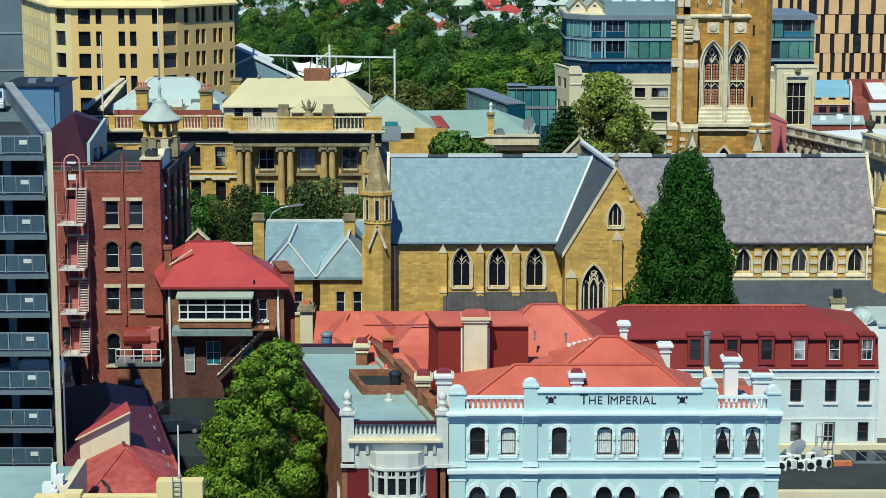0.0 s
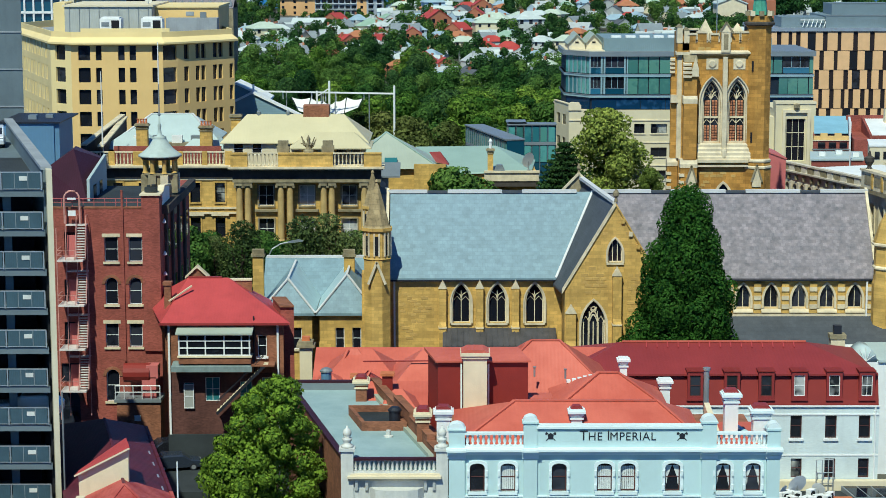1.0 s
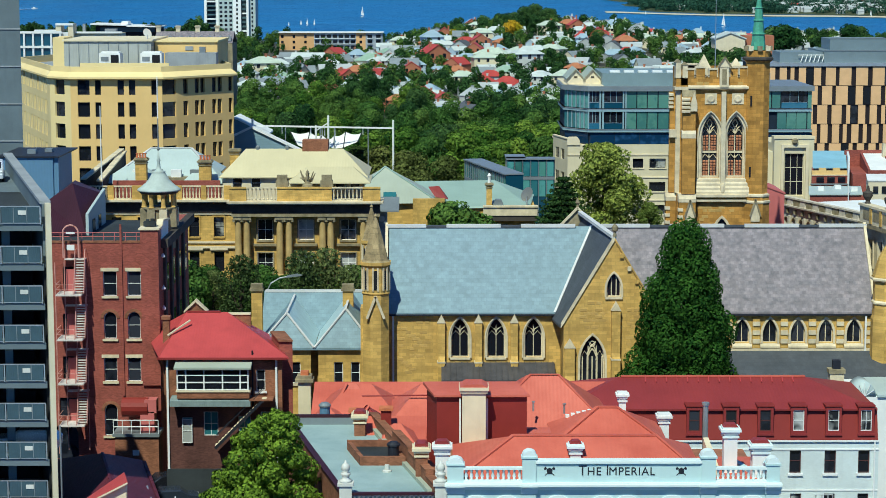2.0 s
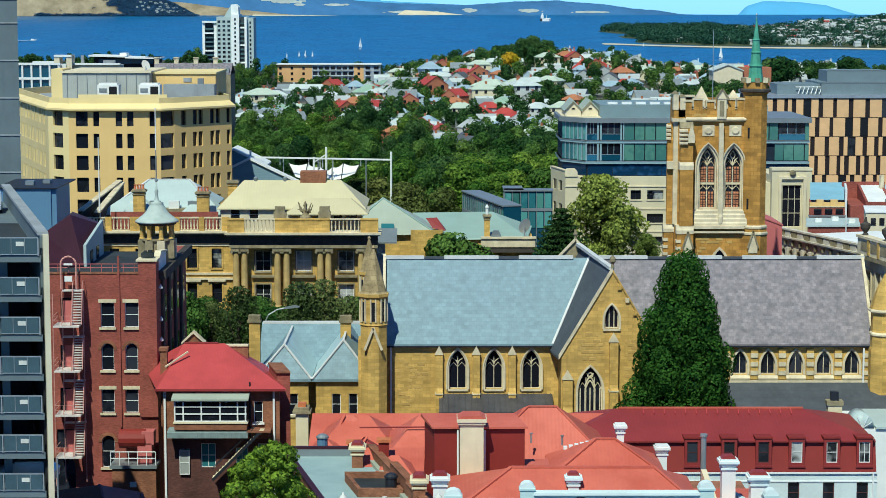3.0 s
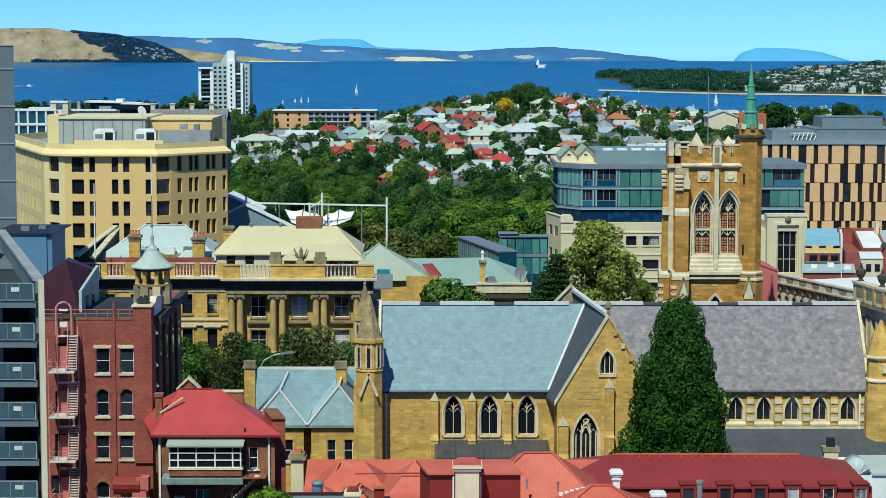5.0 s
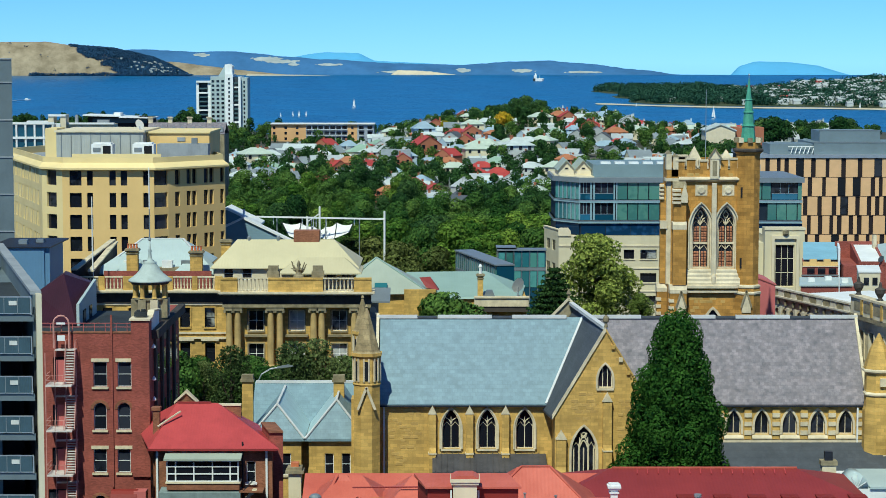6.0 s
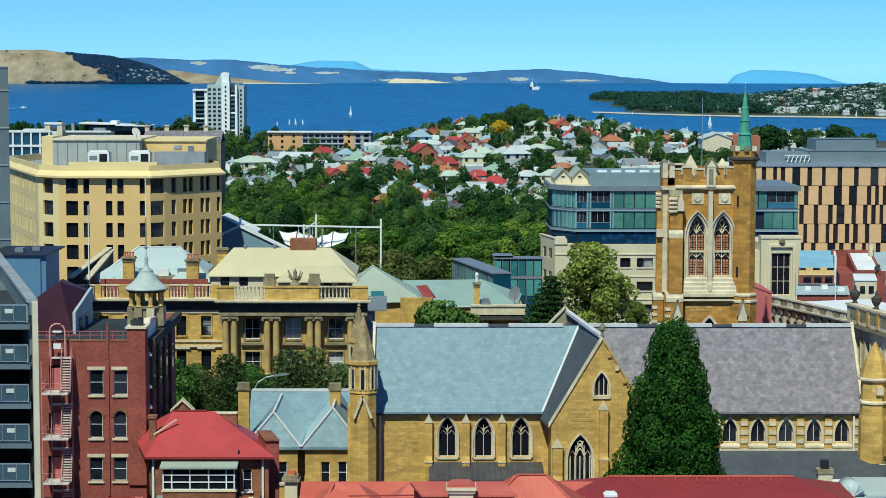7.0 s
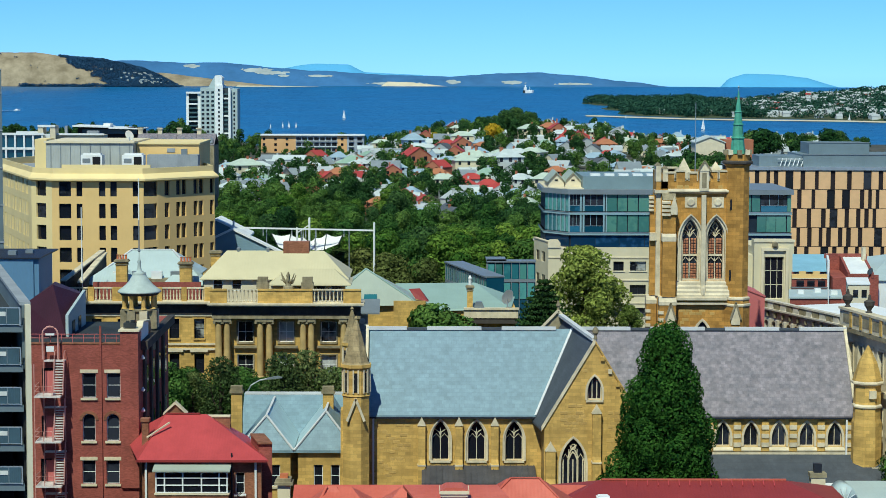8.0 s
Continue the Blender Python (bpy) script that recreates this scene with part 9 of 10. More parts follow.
G().poly((-1.9, 290.5, 17.3), (-0.3, 290.5, 17.4), (0.9, 290, 15.5), (-0.9, 290, 15.9)).poly((-0.3, 290.5, 17.4), (0.9, 290, 15.5), (1.0, 292, 15.5)).ob("red_gable", RED_SHEET, gr2)
G().prism_y([(7.4, 14.6), (9.0, 14.6), (8.6, 15.5), (7.8, 15.5)], 289.8, 291).ob("roof_vent", GREY_METAL, gr2)
q = G().lathe(0, 0, [(1.1, 0), (0.9, 0.1), (0.1, 0.35)], 16).ob("satellite_dish", WHITE)
tagged(q, "white satellite dish on a green roof", "satellite dish")
q.matrix_world = pose(12.3, 290.5, 16.2, -75, 0, 40)
tagged(G().tube([(12.3, 290.7, 14.5), (12.3, 290.7, 16.2)], 0.1).ob("dish_mast", STEEL), "short steel dish mast on a low roof", "mast")
ac = thing("roof_plant", "dark roof plant with fans and sloping blue panel", "air conditioner")
G().box(-9.5, -7.2, 268, 270, 14.2, 16.6).ob("casing", GREY_METAL, ac)
G().prism_x([(267, 16.4), (267, 16.6), (271, 18.0), (271, 17.8)], -9.0, -5.6).ob("panel", GREY_METAL, ac)
for x in (-8.9, -7.9):
    G().lathe(0, 0, [(0.4, 0), (0.4, 0.05)], 14).ob("fan", STEEL, ac).matrix_basis = pose(x, 268, 15.4, 90)
G().box(-9.6, -5.0, 267, 272, 2, 14.2).ob("base", GREY_CONC, ac)

# sails and masts over the gardens
sl = thing("shade_sails", "white shade sails hung from tall steel masts", "canopy")
for x, z1 in ((-35.75, 20.3), (-9.1, 20.0), (-21.4, 20.9), (-23.75, 19.0)):
    G().lathe(x, 385, [(0.22, -1), (0.2, z1 - 0.1), (0.1, z1)], 8).ob("mast", WHITE, sl)
G().beam((-35.6, 385, 18.95), (-9.1, 385, 18.45), 0.26, 0.3).ob("boom", WHITE, sl)
G().beam((-23.7, 385, 18.0), (-21.4, 385, 19.5), 0.2, 0.2).ob("strut", WHITE, sl)
for x, z1, z2 in ((-30.2, 18.7, 17.4), (-24.75, 18.6, 17.2), (-20.15, 18.5, 17.1), (-14.85, 18.4, 17.2), (-22.6, 18.5, 16.9), (-22.1, 18.5, 16.9)):
    G().tube([(x, 385.2, z1), (x, 385.6, z2)], 0.09).ob("hanger", WHITE, sl)
# each canopy is a fan of tapering sails rising back from a low ring
for rim, foot in (([(-29.0, 17.4), (-25.3, 17.3), (-22.9, 16.7), (-20.5, 15.8)], [(-27.4, 15.2), (-25.6, 14.5), (-23.9, 14.4), (-22.2, 14.8)]),
                  ([(-22.1, 16.1), (-20.6, 16.6), (-18.4, 17.35), (-15.3, 17.1)], [(-21.4, 14.9), (-20.4, 14.5), (-18.6, 14.7), (-15.9, 15.8)])):
    for k in range(3):
        (xa, za), (xb, zb), (xc, zc), (xd, zd) = rim[k], rim[k + 1], foot[k + 1], foot[k]
        g = G()
        rows = []
        for i in range(7):
            f = 0.03 + 0.94 * i / 6
            dip = math.sin(math.pi * f)
            rows.append([(xd + (xc - xd) * f + (xa + (xb - xa) * f - xd - (xc - xd) * f) * h, 386.0 + 4.5 * h, zd + (zc - zd) * f + (za + (zb - za) * f - zd - (zc - zd) * f) * h - dip * 0.4 * h) for h in (0, 0.35, 0.7, 1.0)])
        for i in range(6):
            for j in range(3):
                g.poly(rows[i][j], rows[i + 1][j], rows[i + 1][j + 1], rows[i][j + 1])
        g.ob("sail", CANVAS, sl)
    for (xa, za), (xd, zd) in zip(rim, foot):
        G().tube([(xd, 386.0, zd), (xa, 390.55, za)], 0.1).ob("rib", DARK_ROOF, sl)
    G().lathe(sum(q[0] for q in foot) / 4, 386.5, [(0.2, -1), (0.16, 14.9)], 8).ob("mast", STEEL, sl)
for x in (-29.6, -23.0, -20.3, -13.9):
    G().lathe(x, 386, [(0.12, -1), (0.1, 18.5)], 8).ob("mast", STEEL, sl)
bs = thing("waterfront_shed", "blue-grey gabled sheds with white roof edges", "shed")
BOARDS = mat("blue-grey boards", (0.2, 0.3, 0.35), 0.7, ribs=(0.3, "Z"), var=0.1)
for x, y, z, l, r, d in ((-35.3, 378, 19.0, 8.0, 9.0, 2.5), (-38.9, 384, 20.3, 8.0, 6.0, 9.0)):
    G().prism_y([(x - l, -1), (x + r, -1), (x + r, z - 0.48 * r), (x, z), (x - l, z - 0.48 * l)], y, y + d).ob("gable_wall", BOARDS, bs)
    G().prism_y([(x - l - 0.4, z - 0.48 * l - 0.2), (x, z), (x + r + 0.4, z - 0.48 * r - 0.2), (x + r + 0.4, z - 0.48 * r + 0.15), (x, z + 0.4), (x - l - 0.4, z - 0.48 * l + 0.15)], y - 0.4, y + d).ob("roof", WHITE, bs)


# ---------- trees of the squares and gardens ----------
def tree_kind(leafm, h, w, n, size, seed, trunk=0.3, label="", pointed=0.6, low=0.22, flat=0.2, k=16, blobs=None):
    o = tree("tree", label, 0, 0, -200, h, blobs or crown_blobs(h, w, seed, low, k, pointed), leafm, n, size, seed, trunk, 4, flat, 0.86)
    return o


def fir_blobs(h, w, seed):
    """Tiers of level branches, each a row of flattened tufts."""
    rng = random.Random(seed)
    out = []
    for i in range(13):
        f = i / 13
        zz, r = h * (0.08 + 0.9 * f), w / 2 * (1 - f ** 1.6) + 0.25
        for j in range(9):
            a = j * 0.698 + i * 0.4 + rng.uniform(-0.15, 0.15)
            q = r * rng.uniform(0.8, 1.1)
            for e in (0.35, 0.62, 0.86):
                out.append((q * e * math.cos(a), q * e * math.sin(a), zz - 0.07 * q * e + rng.uniform(-0.08, 0.08), 0.24 * q + 0.15, 0.24 * q + 0.15, 0.2))
    return out


FAR = {}


def plant(kind, x, y, s, turn, z=None, sz=1.0):
    if isinstance(kind, tuple):
        if -0.088 < x / y < -0.022 and 960 < y < 1152:
            s *= 0.5
        m, h, w, seed = kind
        if -0.107 < x / y < -0.06 and y < 985 and int(abs(x) * 7) % 10 < 5:
            return None
        z = land(x, y)
        for b in crown_blobs(h, w, seed + round(turn), 0.2, 8, 0.6):
            FAR.setdefault(m.name, []).append((x + s * b[0], y + s * b[1], z + s * b[2], 1.25 * s * b[3], 1.25 * s * b[4], 1.25 * s * b[5]))
        return None
    t = copy_thing(kind, pose(x, y, land(x, y) if z is None else z, 0, 0, turn))
    t.scale = (s, s, s * sz)
    return t


KINDS = {
    "park": [tree_kind(m, 13, 8.6, 7000, 0.22, 40 + i, pointed=0.8, low=0.14, label="broad dark green garden tree in full leaf", k=(15, 20, 24, 18)[i]) for i, m in enumerate((LEAF_PARK, LEAF_LIGHT, LEAF_DEEP, LEAF_PARK))],
    "bronze": [tree_kind(LEAF_BRONZE, 12, 10, 7000, 0.23, 52, label="bronze-green garden tree in full leaf")],
    "town": [(LEAF_PARK, 8, 7, 60), (LEAF_DEEP, 8, 7, 61), (LEAF_DEEP, 9, 6, 62), (LEAF_PARK, 7, 8, 63)],
    "gold": [tree_kind(LEAF_GOLD, 7, 7, 1200, 0.4, 70, label="bright golden-leaved tree on the hill")],
    "dark": [tree_kind(LEAF_DEEP, 13, 12, 2600, 0.5, 80, label="large dark evergreen on the hill")],
    "near": [tree_kind(LEAF_PARK, 9, 7.5, 6500, 0.2, 90, label="leafy dark green street tree beside the stone building"), tree_kind(LEAF_OLIVE, 9, 5.6, 4600, 0.14, 91, label="thin olive green street tree", flat=0.6, k=22, pointed=1.0)],
    "silver": [tree_kind(LEAF_SILVER, 12, 10.5, 17000, 0.19, 95, label="spreading pale silver-green tree", k=44, low=0.1, flat=0.35, blobs=[b[:3] + tuple(0.7 * q for q in b[3:]) for b in crown_blobs(12, 10.5, 95, 0.1, 46, 0.6)])],
    "fir": [tree_kind(LEAF_FIR, 10, 8.0, 20000, 0.16, 97, label="dark green layered conifer tree", flat=0.3, blobs=fir_blobs(10, 8.0, 4))],
}
rng = random.Random(12)
for i in range(150):
    y = 392 + 250 * (i / 150) + rng.uniform(-6, 6)
    x = rng.uniform(-0.1, 0.066) * y + (6 if y < 420 else 0)
    if (y < 440 and x < -8) or (350 < y < 400 and x > 18) or (x > -0.008 * y and y > 545):
        continue
    plant(rng.choice(KINDS["park"]), x, y, rng.uniform(0.85, 1.25), rng.uniform(0, 360))
for x, y, s in ((-14, 400, 1.25), (-8, 396, 1.3), (-2, 392, 1.25), (4, 396, 1.3), (9, 392, 1.1), (-17, 412, 1.2), (0, 410, 1.3), (13, 400, 1.1), (17, 410, 1.2)):
    plant(rng.choice(KINDS["park"]), x, y, s, rng.uniform(0, 360))
for x, y, s, k in ((-31.5, 247, 1.05, 0), (-34.5, 250, 0.95, 0), (-28.6, 252, 0.85, 1), (-24.6, 246, 1.15, 1), (-20.8, 250, 0.8, 0), (-16.9, 247, 1.2, 1), (-14.0, 249, 1.2, 1), (-11.0, 247, 1.0, 1)):
    plant(KINDS["near"][k], x, y, s, rng.uniform(0, 360), z=3.0)
for k in range(12):
    plant(KINDS["near"][0], -34 + 2.1 * k, 254 + 2 * (k % 3), 0.62 + 0.1 * (k % 3), 50 * k, z=3.0)
for x, y, s in ((1.5, 282, 1.55), (3.6, 283, 1.4), (-1.2, 281, 1.2)):
    plant(KINDS["near"][0], x, y, s, rng.uniform(0, 360))
plant(KINDS["silver"][0], 23.4, 288, 1.24, 30, z=9.0)
plant(KINDS["fir"][0], 17.0, 283, 1.12, 70, z=9.0)
plant(KINDS["silver"][0], 29.3, 284, 0.4, 70, z=11)
plant(KINDS["near"][0], 41.5, 262, 1.5, 10, z=3)
plant(KINDS["near"][0], 46.9, 192, 1.0, 10, z=3)
for x, y, s in ((-80, 330, 1.7), (-84, 345, 1.8), (-69, 300, 1.3)):
    plant(KINDS["park"][0], x, y, s, rng.uniform(0, 360))
for x, y, s in ((7, 388, 1.05), (11, 394, 1.15), (15, 400, 1.15), (4, 402, 1.2), (19, 414, 1.2), (9, 412, 1.25), (-3, 406, 1.1), (14, 424, 1.2), (24, 432, 1.2)):
    plant(KINDS["park"][1], x, y, s, rng.uniform(0, 360))
for x, y, s in ((-12, 389, 1.2), (-7, 386, 1.15), (-15.5, 394, 1.15), (1.5, 388, 1.05)):
    plant(KINDS["bronze"][0], x, y, s, rng.uniform(0, 360))
lamp = thing("street_lamp", "grey street lamp with a curved arm and long white head", "street lamp")
G().tube([(-21.0, 243, 2.5), (-21.0, 243, 9.8), (-20.6, 243, 10.6), (-19.6, 243, 11.2), (-18.6, 243, 11.4)], 0.09).ob("pole", STEEL, lamp)
G().prism_y([(-18.7, 11.3), (-16.9, 11.5), (-16.8, 11.6), (-17.4, 11.75), (-18.7, 11.5)], 242.8, 243.2).ob("lamp_head", GREY_METAL, lamp)

# ---------- houses on the hill ----------
WALLS = [mat("house render " + n, c, 0.8, var=0.12, size=4) for n, c in (("white", (0.56, 0.58, 0.54)), ("cream", (0.68, 0.6, 0.4)), ("brick", (0.4, 0.15, 0.08)), ("grey", (0.4, 0.42, 0.4)), ("blue", (0.5, 0.62, 0.68)))]
ROOFS = [mat("house roof " + n, c, 0.6, var=0.14, size=3) for n, c in (("red", (0.42, 0.06, 0.05)), ("slate", (0.22, 0.25, 0.26)), ("white", (0.52, 0.57, 0.54)), ("blue", (0.3, 0.4, 0.46)), ("green", (0.28, 0.4, 0.3)),
                                                                   ("terracotta", (0.42, 0.17, 0.08)), ("sage", (0.48, 0.55, 0.44)), ("grey", (0.4, 0.43, 0.42)), ("dark", (0.1, 0.11, 0.12)))]


def house_kind(seed, wall, roof, w, d, h, rise, gable, label):
    """A small house: walls, roof, chimney, windows and door, standing on its own origin."""
    rng = random.Random(seed)
    o = thing("house", label, "house", "houses on the hill", at=(0, 0, -300))
    G().box(-w / 2, w / 2, -d / 2, d / 2, -2.5, h).ob("wall", wall, o)
    g = G()
    if gable == "front":
        g.gable_y(-w / 2, w / 2, -d / 2, d / 2, h, h + rise)
        G().prism_y([(-w / 2, h), (w / 2, h), (0, h + rise)], -d / 2, d / 2).ob("gable", wall, o)
    elif gable == "side":
        g.gable_x(-w / 2, w / 2, -d / 2, d / 2, h, h + rise)
        G().prism_x([(-d / 2, h), (d / 2, h), (0, h + rise)], -w / 2, w / 2).ob("gable", wall, o)
    else:
        g.hip(-w / 2, w / 2, -d / 2, d / 2, h, h + rise, ins=min(w, d) * 0.45, over=0.5)
    g.ob("roof", roof, o)
    x = rng.uniform(-0.3, 0.3) * w
    c = G().box(x - 0.4, x + 0.4, -0.5, 0.3, h, h + rise + 1.0).box(x - 0.5, x + 0.5, -0.6, 0.4, h + rise + 0.75, h + rise + 1.0).ob("chimney", WALLS[2] if seed % 2 else WALLS[0], o)
    k = 3 if w > 9 else 2
    for i in range(k):
        for z in ((0.9,) if h < 4 else (0.9, 3.9)):
            x = -w / 2 + w * (i + 0.5) / k
            G().box(x - 0.6, x + 0.6, -d / 2 - 0.07, -d / 2 - 0.003, z, z + 1.5).ob("window", PANE, o)
    return o


HOUSES, SPECS, FARH = [], [], {}
for i, (wl_, rf, w, d, h, r, gb, lb) in enumerate((
        (0, 0, 11, 9, 3.4, 2.8, "hip", "white cottage with a red hipped roof"), (0, 2, 10, 9, 5.6, 2.4, "hip", "white two-storey house with a pale roof"),
        (1, 1, 11, 9, 3.6, 3.0, "side", "cream cottage with a grey slate roof"), (2, 0, 9, 9, 5.4, 3.0, "front", "red brick gabled house with a red roof"),
        (0, 3, 12, 9, 3.4, 2.6, "hip", "white cottage with a blue-grey roof"), (1, 6, 12, 10, 5.8, 2.4, "hip", "cream house with a sage green roof"),
        (2, 5, 10, 9, 5.2, 2.6, "hip", "brick house with an orange tiled roof"), (3, 7, 11, 8, 3.4, 2.4, "side", "grey cottage with a grey sheet roof"),
        (0, 7, 9, 8, 5.4, 2.6, "front", "white gabled house with a grey roof"), (4, 2, 10, 8, 3.4, 2.2, "side", "pale blue cottage with a white roof"),
        (1, 4, 10, 9, 3.6, 2.8, "hip", "cream cottage with a green roof"), (3, 8, 10, 9, 3.6, 3.0, "front", "grey cottage with a dark slate roof"),
        (0, 2, 13, 8, 3.2, 1.6, "side", "long white house with a low pale roof"), (4, 3, 9, 9, 5.4, 3.0, "hip", "pale blue house with a blue-grey roof"))):
    SPECS.append((wl_, rf, w, d, h, r, gb))
    HOUSES.append(house_kind(i, WALLS[wl_], ROOFS[rf], w, d, h, r, gb, lb))


def far_house(spec, x, y, z, q):
    """A house far up the hill, joined to the others of its colours."""
    wl_, rf, w, d, h, r, gb = spec
    w, d, h, r = w * q, d * q, h * q, r * q
    body, top, dark = FARH.setdefault(("w", wl_), G()), FARH.setdefault(("r", rf), G()), FARH.setdefault(("p", 0), G())
    body.box(x - w / 2, x + w / 2, y - d / 2, y + d / 2, z - 2.5, z + h)
    if gb == "front":
        body.prism_y([(x - w / 2, z + h), (x + w / 2, z + h), (x, z + h + r)], y - d / 2, y + d / 2)
        top.gable_y(x - w / 2, x + w / 2, y - d / 2, y + d / 2, z + h, z + h + r)
    elif gb == "side":
        top.gable_x(x - w / 2, x + w / 2, y - d / 2, y + d / 2, z + h, z + h + r)
    else:
        top.hip(x - w / 2, x + w / 2, y - d / 2, y + d / 2, z + h, z + h + r, ins=min(w, d) * 0.45, over=0.5)
    body.box(x + w * 0.2, x + w * 0.2 + 0.8, y - 0.4, y + 0.4, z + h, z + h + r + 0.9)
    for i in (-1, 1):
        for zz in ((0.8,) if h < 4 else (0.8, 3.4)):
            dark.box(x + i * w * 0.25 - 0.5, x + i * w * 0.25 + 0.5, y - d / 2 - 0.07, y - d / 2 - 0.003, z + zz, z + zz + 1.3)


rng = random.Random(33)
y = 648.0
while y < 1240:
    x = -0.1 * y + rng.uniform(0, 8)
    while x < 0.205 * y:
        jx, jy = x + rng.uniform(-2, 2), y + rng.uniform(-6, 6)
        if jy < 695 and not -0.008 < jx / jy < 0.075:
            x += 10
            continue
        wooded = 0.0185 < jx / jy < 0.056 and jy > 1090
        free = (jx / jy < -0.028 and jy > 1010) or (jx / jy < -0.085 and jy > 880)
        if rng.random() < (0.12 if wooded else 0.0 if free else 0.7 if jy > 780 or jx > -0.01 * jy else 0.35):
            if jy > 1030:
                q = rng.uniform(0.72, 0.98)
                far_house(rng.choices(SPECS, (3, 4, 6, 3, 6, 4, 2, 6, 4, 4, 5, 5, 5, 4))[0], jx, jy, land(jx, jy), q)
                x += rng.uniform(8.5, 12.5)
                continue
            hk = copy_thing(rng.choices(HOUSES, (3, 4, 6, 3, 6, 4, 2, 6, 4, 4, 5, 5, 5, 4))[0], pose(jx, jy, land(jx, jy), 0, 0, rng.uniform(-40, 40)))
            q = rng.uniform(0.72, 0.98)
            hk.scale = (q, q, q)
        elif rng.random() < (0.85 if wooded else 0.5):
            plant(rng.choice(KINDS["town"]), jx, jy, rng.uniform(0.7, 1.2), rng.uniform(0, 360))
        x += rng.uniform(8.5, 12.5)
    y += 19 + (y - 700) * 0.012
for k in range(620):
    y = rng.uniform(660, 1180)
    x = rng.uniform(-0.12, 0.22) * y
    plant(rng.choice(KINDS["town"] + [KINDS["town"][1]] * 2), x, y, rng.uniform(0.6, 1.15), rng.uniform(0, 360))
for k in range(46):
    y = rng.uniform(1105, 1215)
    x = rng.uniform(0.004, 0.064) * y
    plant(rng.choice(KINDS["town"]), x, y, rng.uniform(0.7, 1.05), rng.uniform(0, 360))
for u, y, s in ((0.041, 1180, 0.95), (0.046, 1190, 1.05), (0.052, 1170, 0.9), (0.036, 1185, 0.7)):
    plant(KINDS["dark"][0], u * y, y, s, 40 * u)
for u, y, s in ((0.035, 1098, 1.25), (0.033, 1092, 1.1), (0.0062, 1090, 1.0), (0.009, 1085, 0.8), (0.0375, 1096, 1.0)):
    plant(KINDS["gold"][0], u * y, y, s, 10)
for k in range(120):
    y = rng.uniform(1020, 1190)
    plant(rng.choice(KINDS["town"][1:3]), rng.uniform(-0.225, -0.118) * y, y, rng.uniform(0.45, 0.8), 50 * k)
for k in range(40):
    y = rng.uniform(1160, 1235)
    plant(rng.choice(KINDS["town"]), rng.uniform(-0.085, 0.23) * y, y, rng.uniform(0.6, 1.0), 50 * k)
for u, y, s in ((0.1335, 885, 0.95), (0.139, 880, 0.9), (0.1455, 888, 1.0), (0.152, 884, 0.95), (0.158, 890, 0.9), (0.163, 1010, 1.2), (0.168, 1000, 1.3), (0.173, 1020, 1.1), (0.2, 1050, 1.2), (0.205, 1060, 1.1), (0.135, 1000, 0.9), (0.142, 1010, 0.9)):
    plant(KINDS["dark"][0], u * y, y, s, 80 * u)

for k in range(26):
    y = rng.uniform(740, 880)
    x = rng.uniform(0.1, 0.205) * y
    hk = copy_thing(rng.choice(HOUSES), pose(x, y, land(x, y) + 3.5, 0, 0, rng.choice((0, 10, -15))))
    hk.scale = (0.9, 0.9, 1.0)
for u, y, i in ((0.062, 1120, 6), (0.066, 1105, 3), (0.053, 1100, 5), (0.072, 1080, 0), (0.078, 1060, 0), (0.092, 1040, 0), (0.09, 1000, 6), (0.019, 1010, 3), (0.012, 1030, 0), (0.022, 900, 5), (0.033, 905, 1), (0.001, 930, 10)):
    copy_thing(HOUSES[i], pose(u * y, y, land(u * y, y) + 0.5, 0, 0, 8))
for u, y, i, q, turn in ((-0.087, 905, 5, 1.15, 25), (-0.0945, 930, 4, 1.0, -10), (-0.098, 900, 9, 1.0, 5), (-0.08, 960, 12, 1.1, 0), (-0.065, 985, 12, 1.2, -5), (-0.052, 880, 7, 1.3, 12), (-0.0505, 960, 2, 1.0, 30), (-0.034, 950, 10, 1.25, -15), (-0.041, 870, 6, 1.0, 10),
                         (-0.0035, 930, 3, 1.3, 20), (-0.0045, 1055, 13, 1.2, 10), (0.0255, 905, 5, 1.2, -20), (0.0415, 900, 1, 1.25, 15), (-0.018, 905, 2, 1.15, 0), (0.001, 700, 3, 0.75, 10), (-0.021, 690, 6, 0.8, -20), (0.063, 640, 8, 0.9, 35), (-0.073, 880, 2, 1.1, -30)):
    hk = copy_thing(HOUSES[i], pose(u * y, y, land(u * y, y) + 0.4, 0, 0, turn))
    hk.scale = (q, q, q)
for k in range(16):
    u = 0.128 + 0.0032 * k
    plant(KINDS["town"][k % 4], u * 875, 875 + 5 * (k % 3), 1.15 + 0.1 * (k % 4), 37 * k)

# ---------- larger blocks behind ----------
apt = thing("apartment_building", "long low apartment block in orange and grey with a flat roof", "apartments")
AY = 1150.0
ORANGE = mat("apricot render", (0.65, 0.38, 0.17), 0.8, var=0.1, size=8)
AGREY = mat("blue-grey render", (0.34, 0.38, 0.42), 0.8, var=0.1, size=8)
base = 4.0
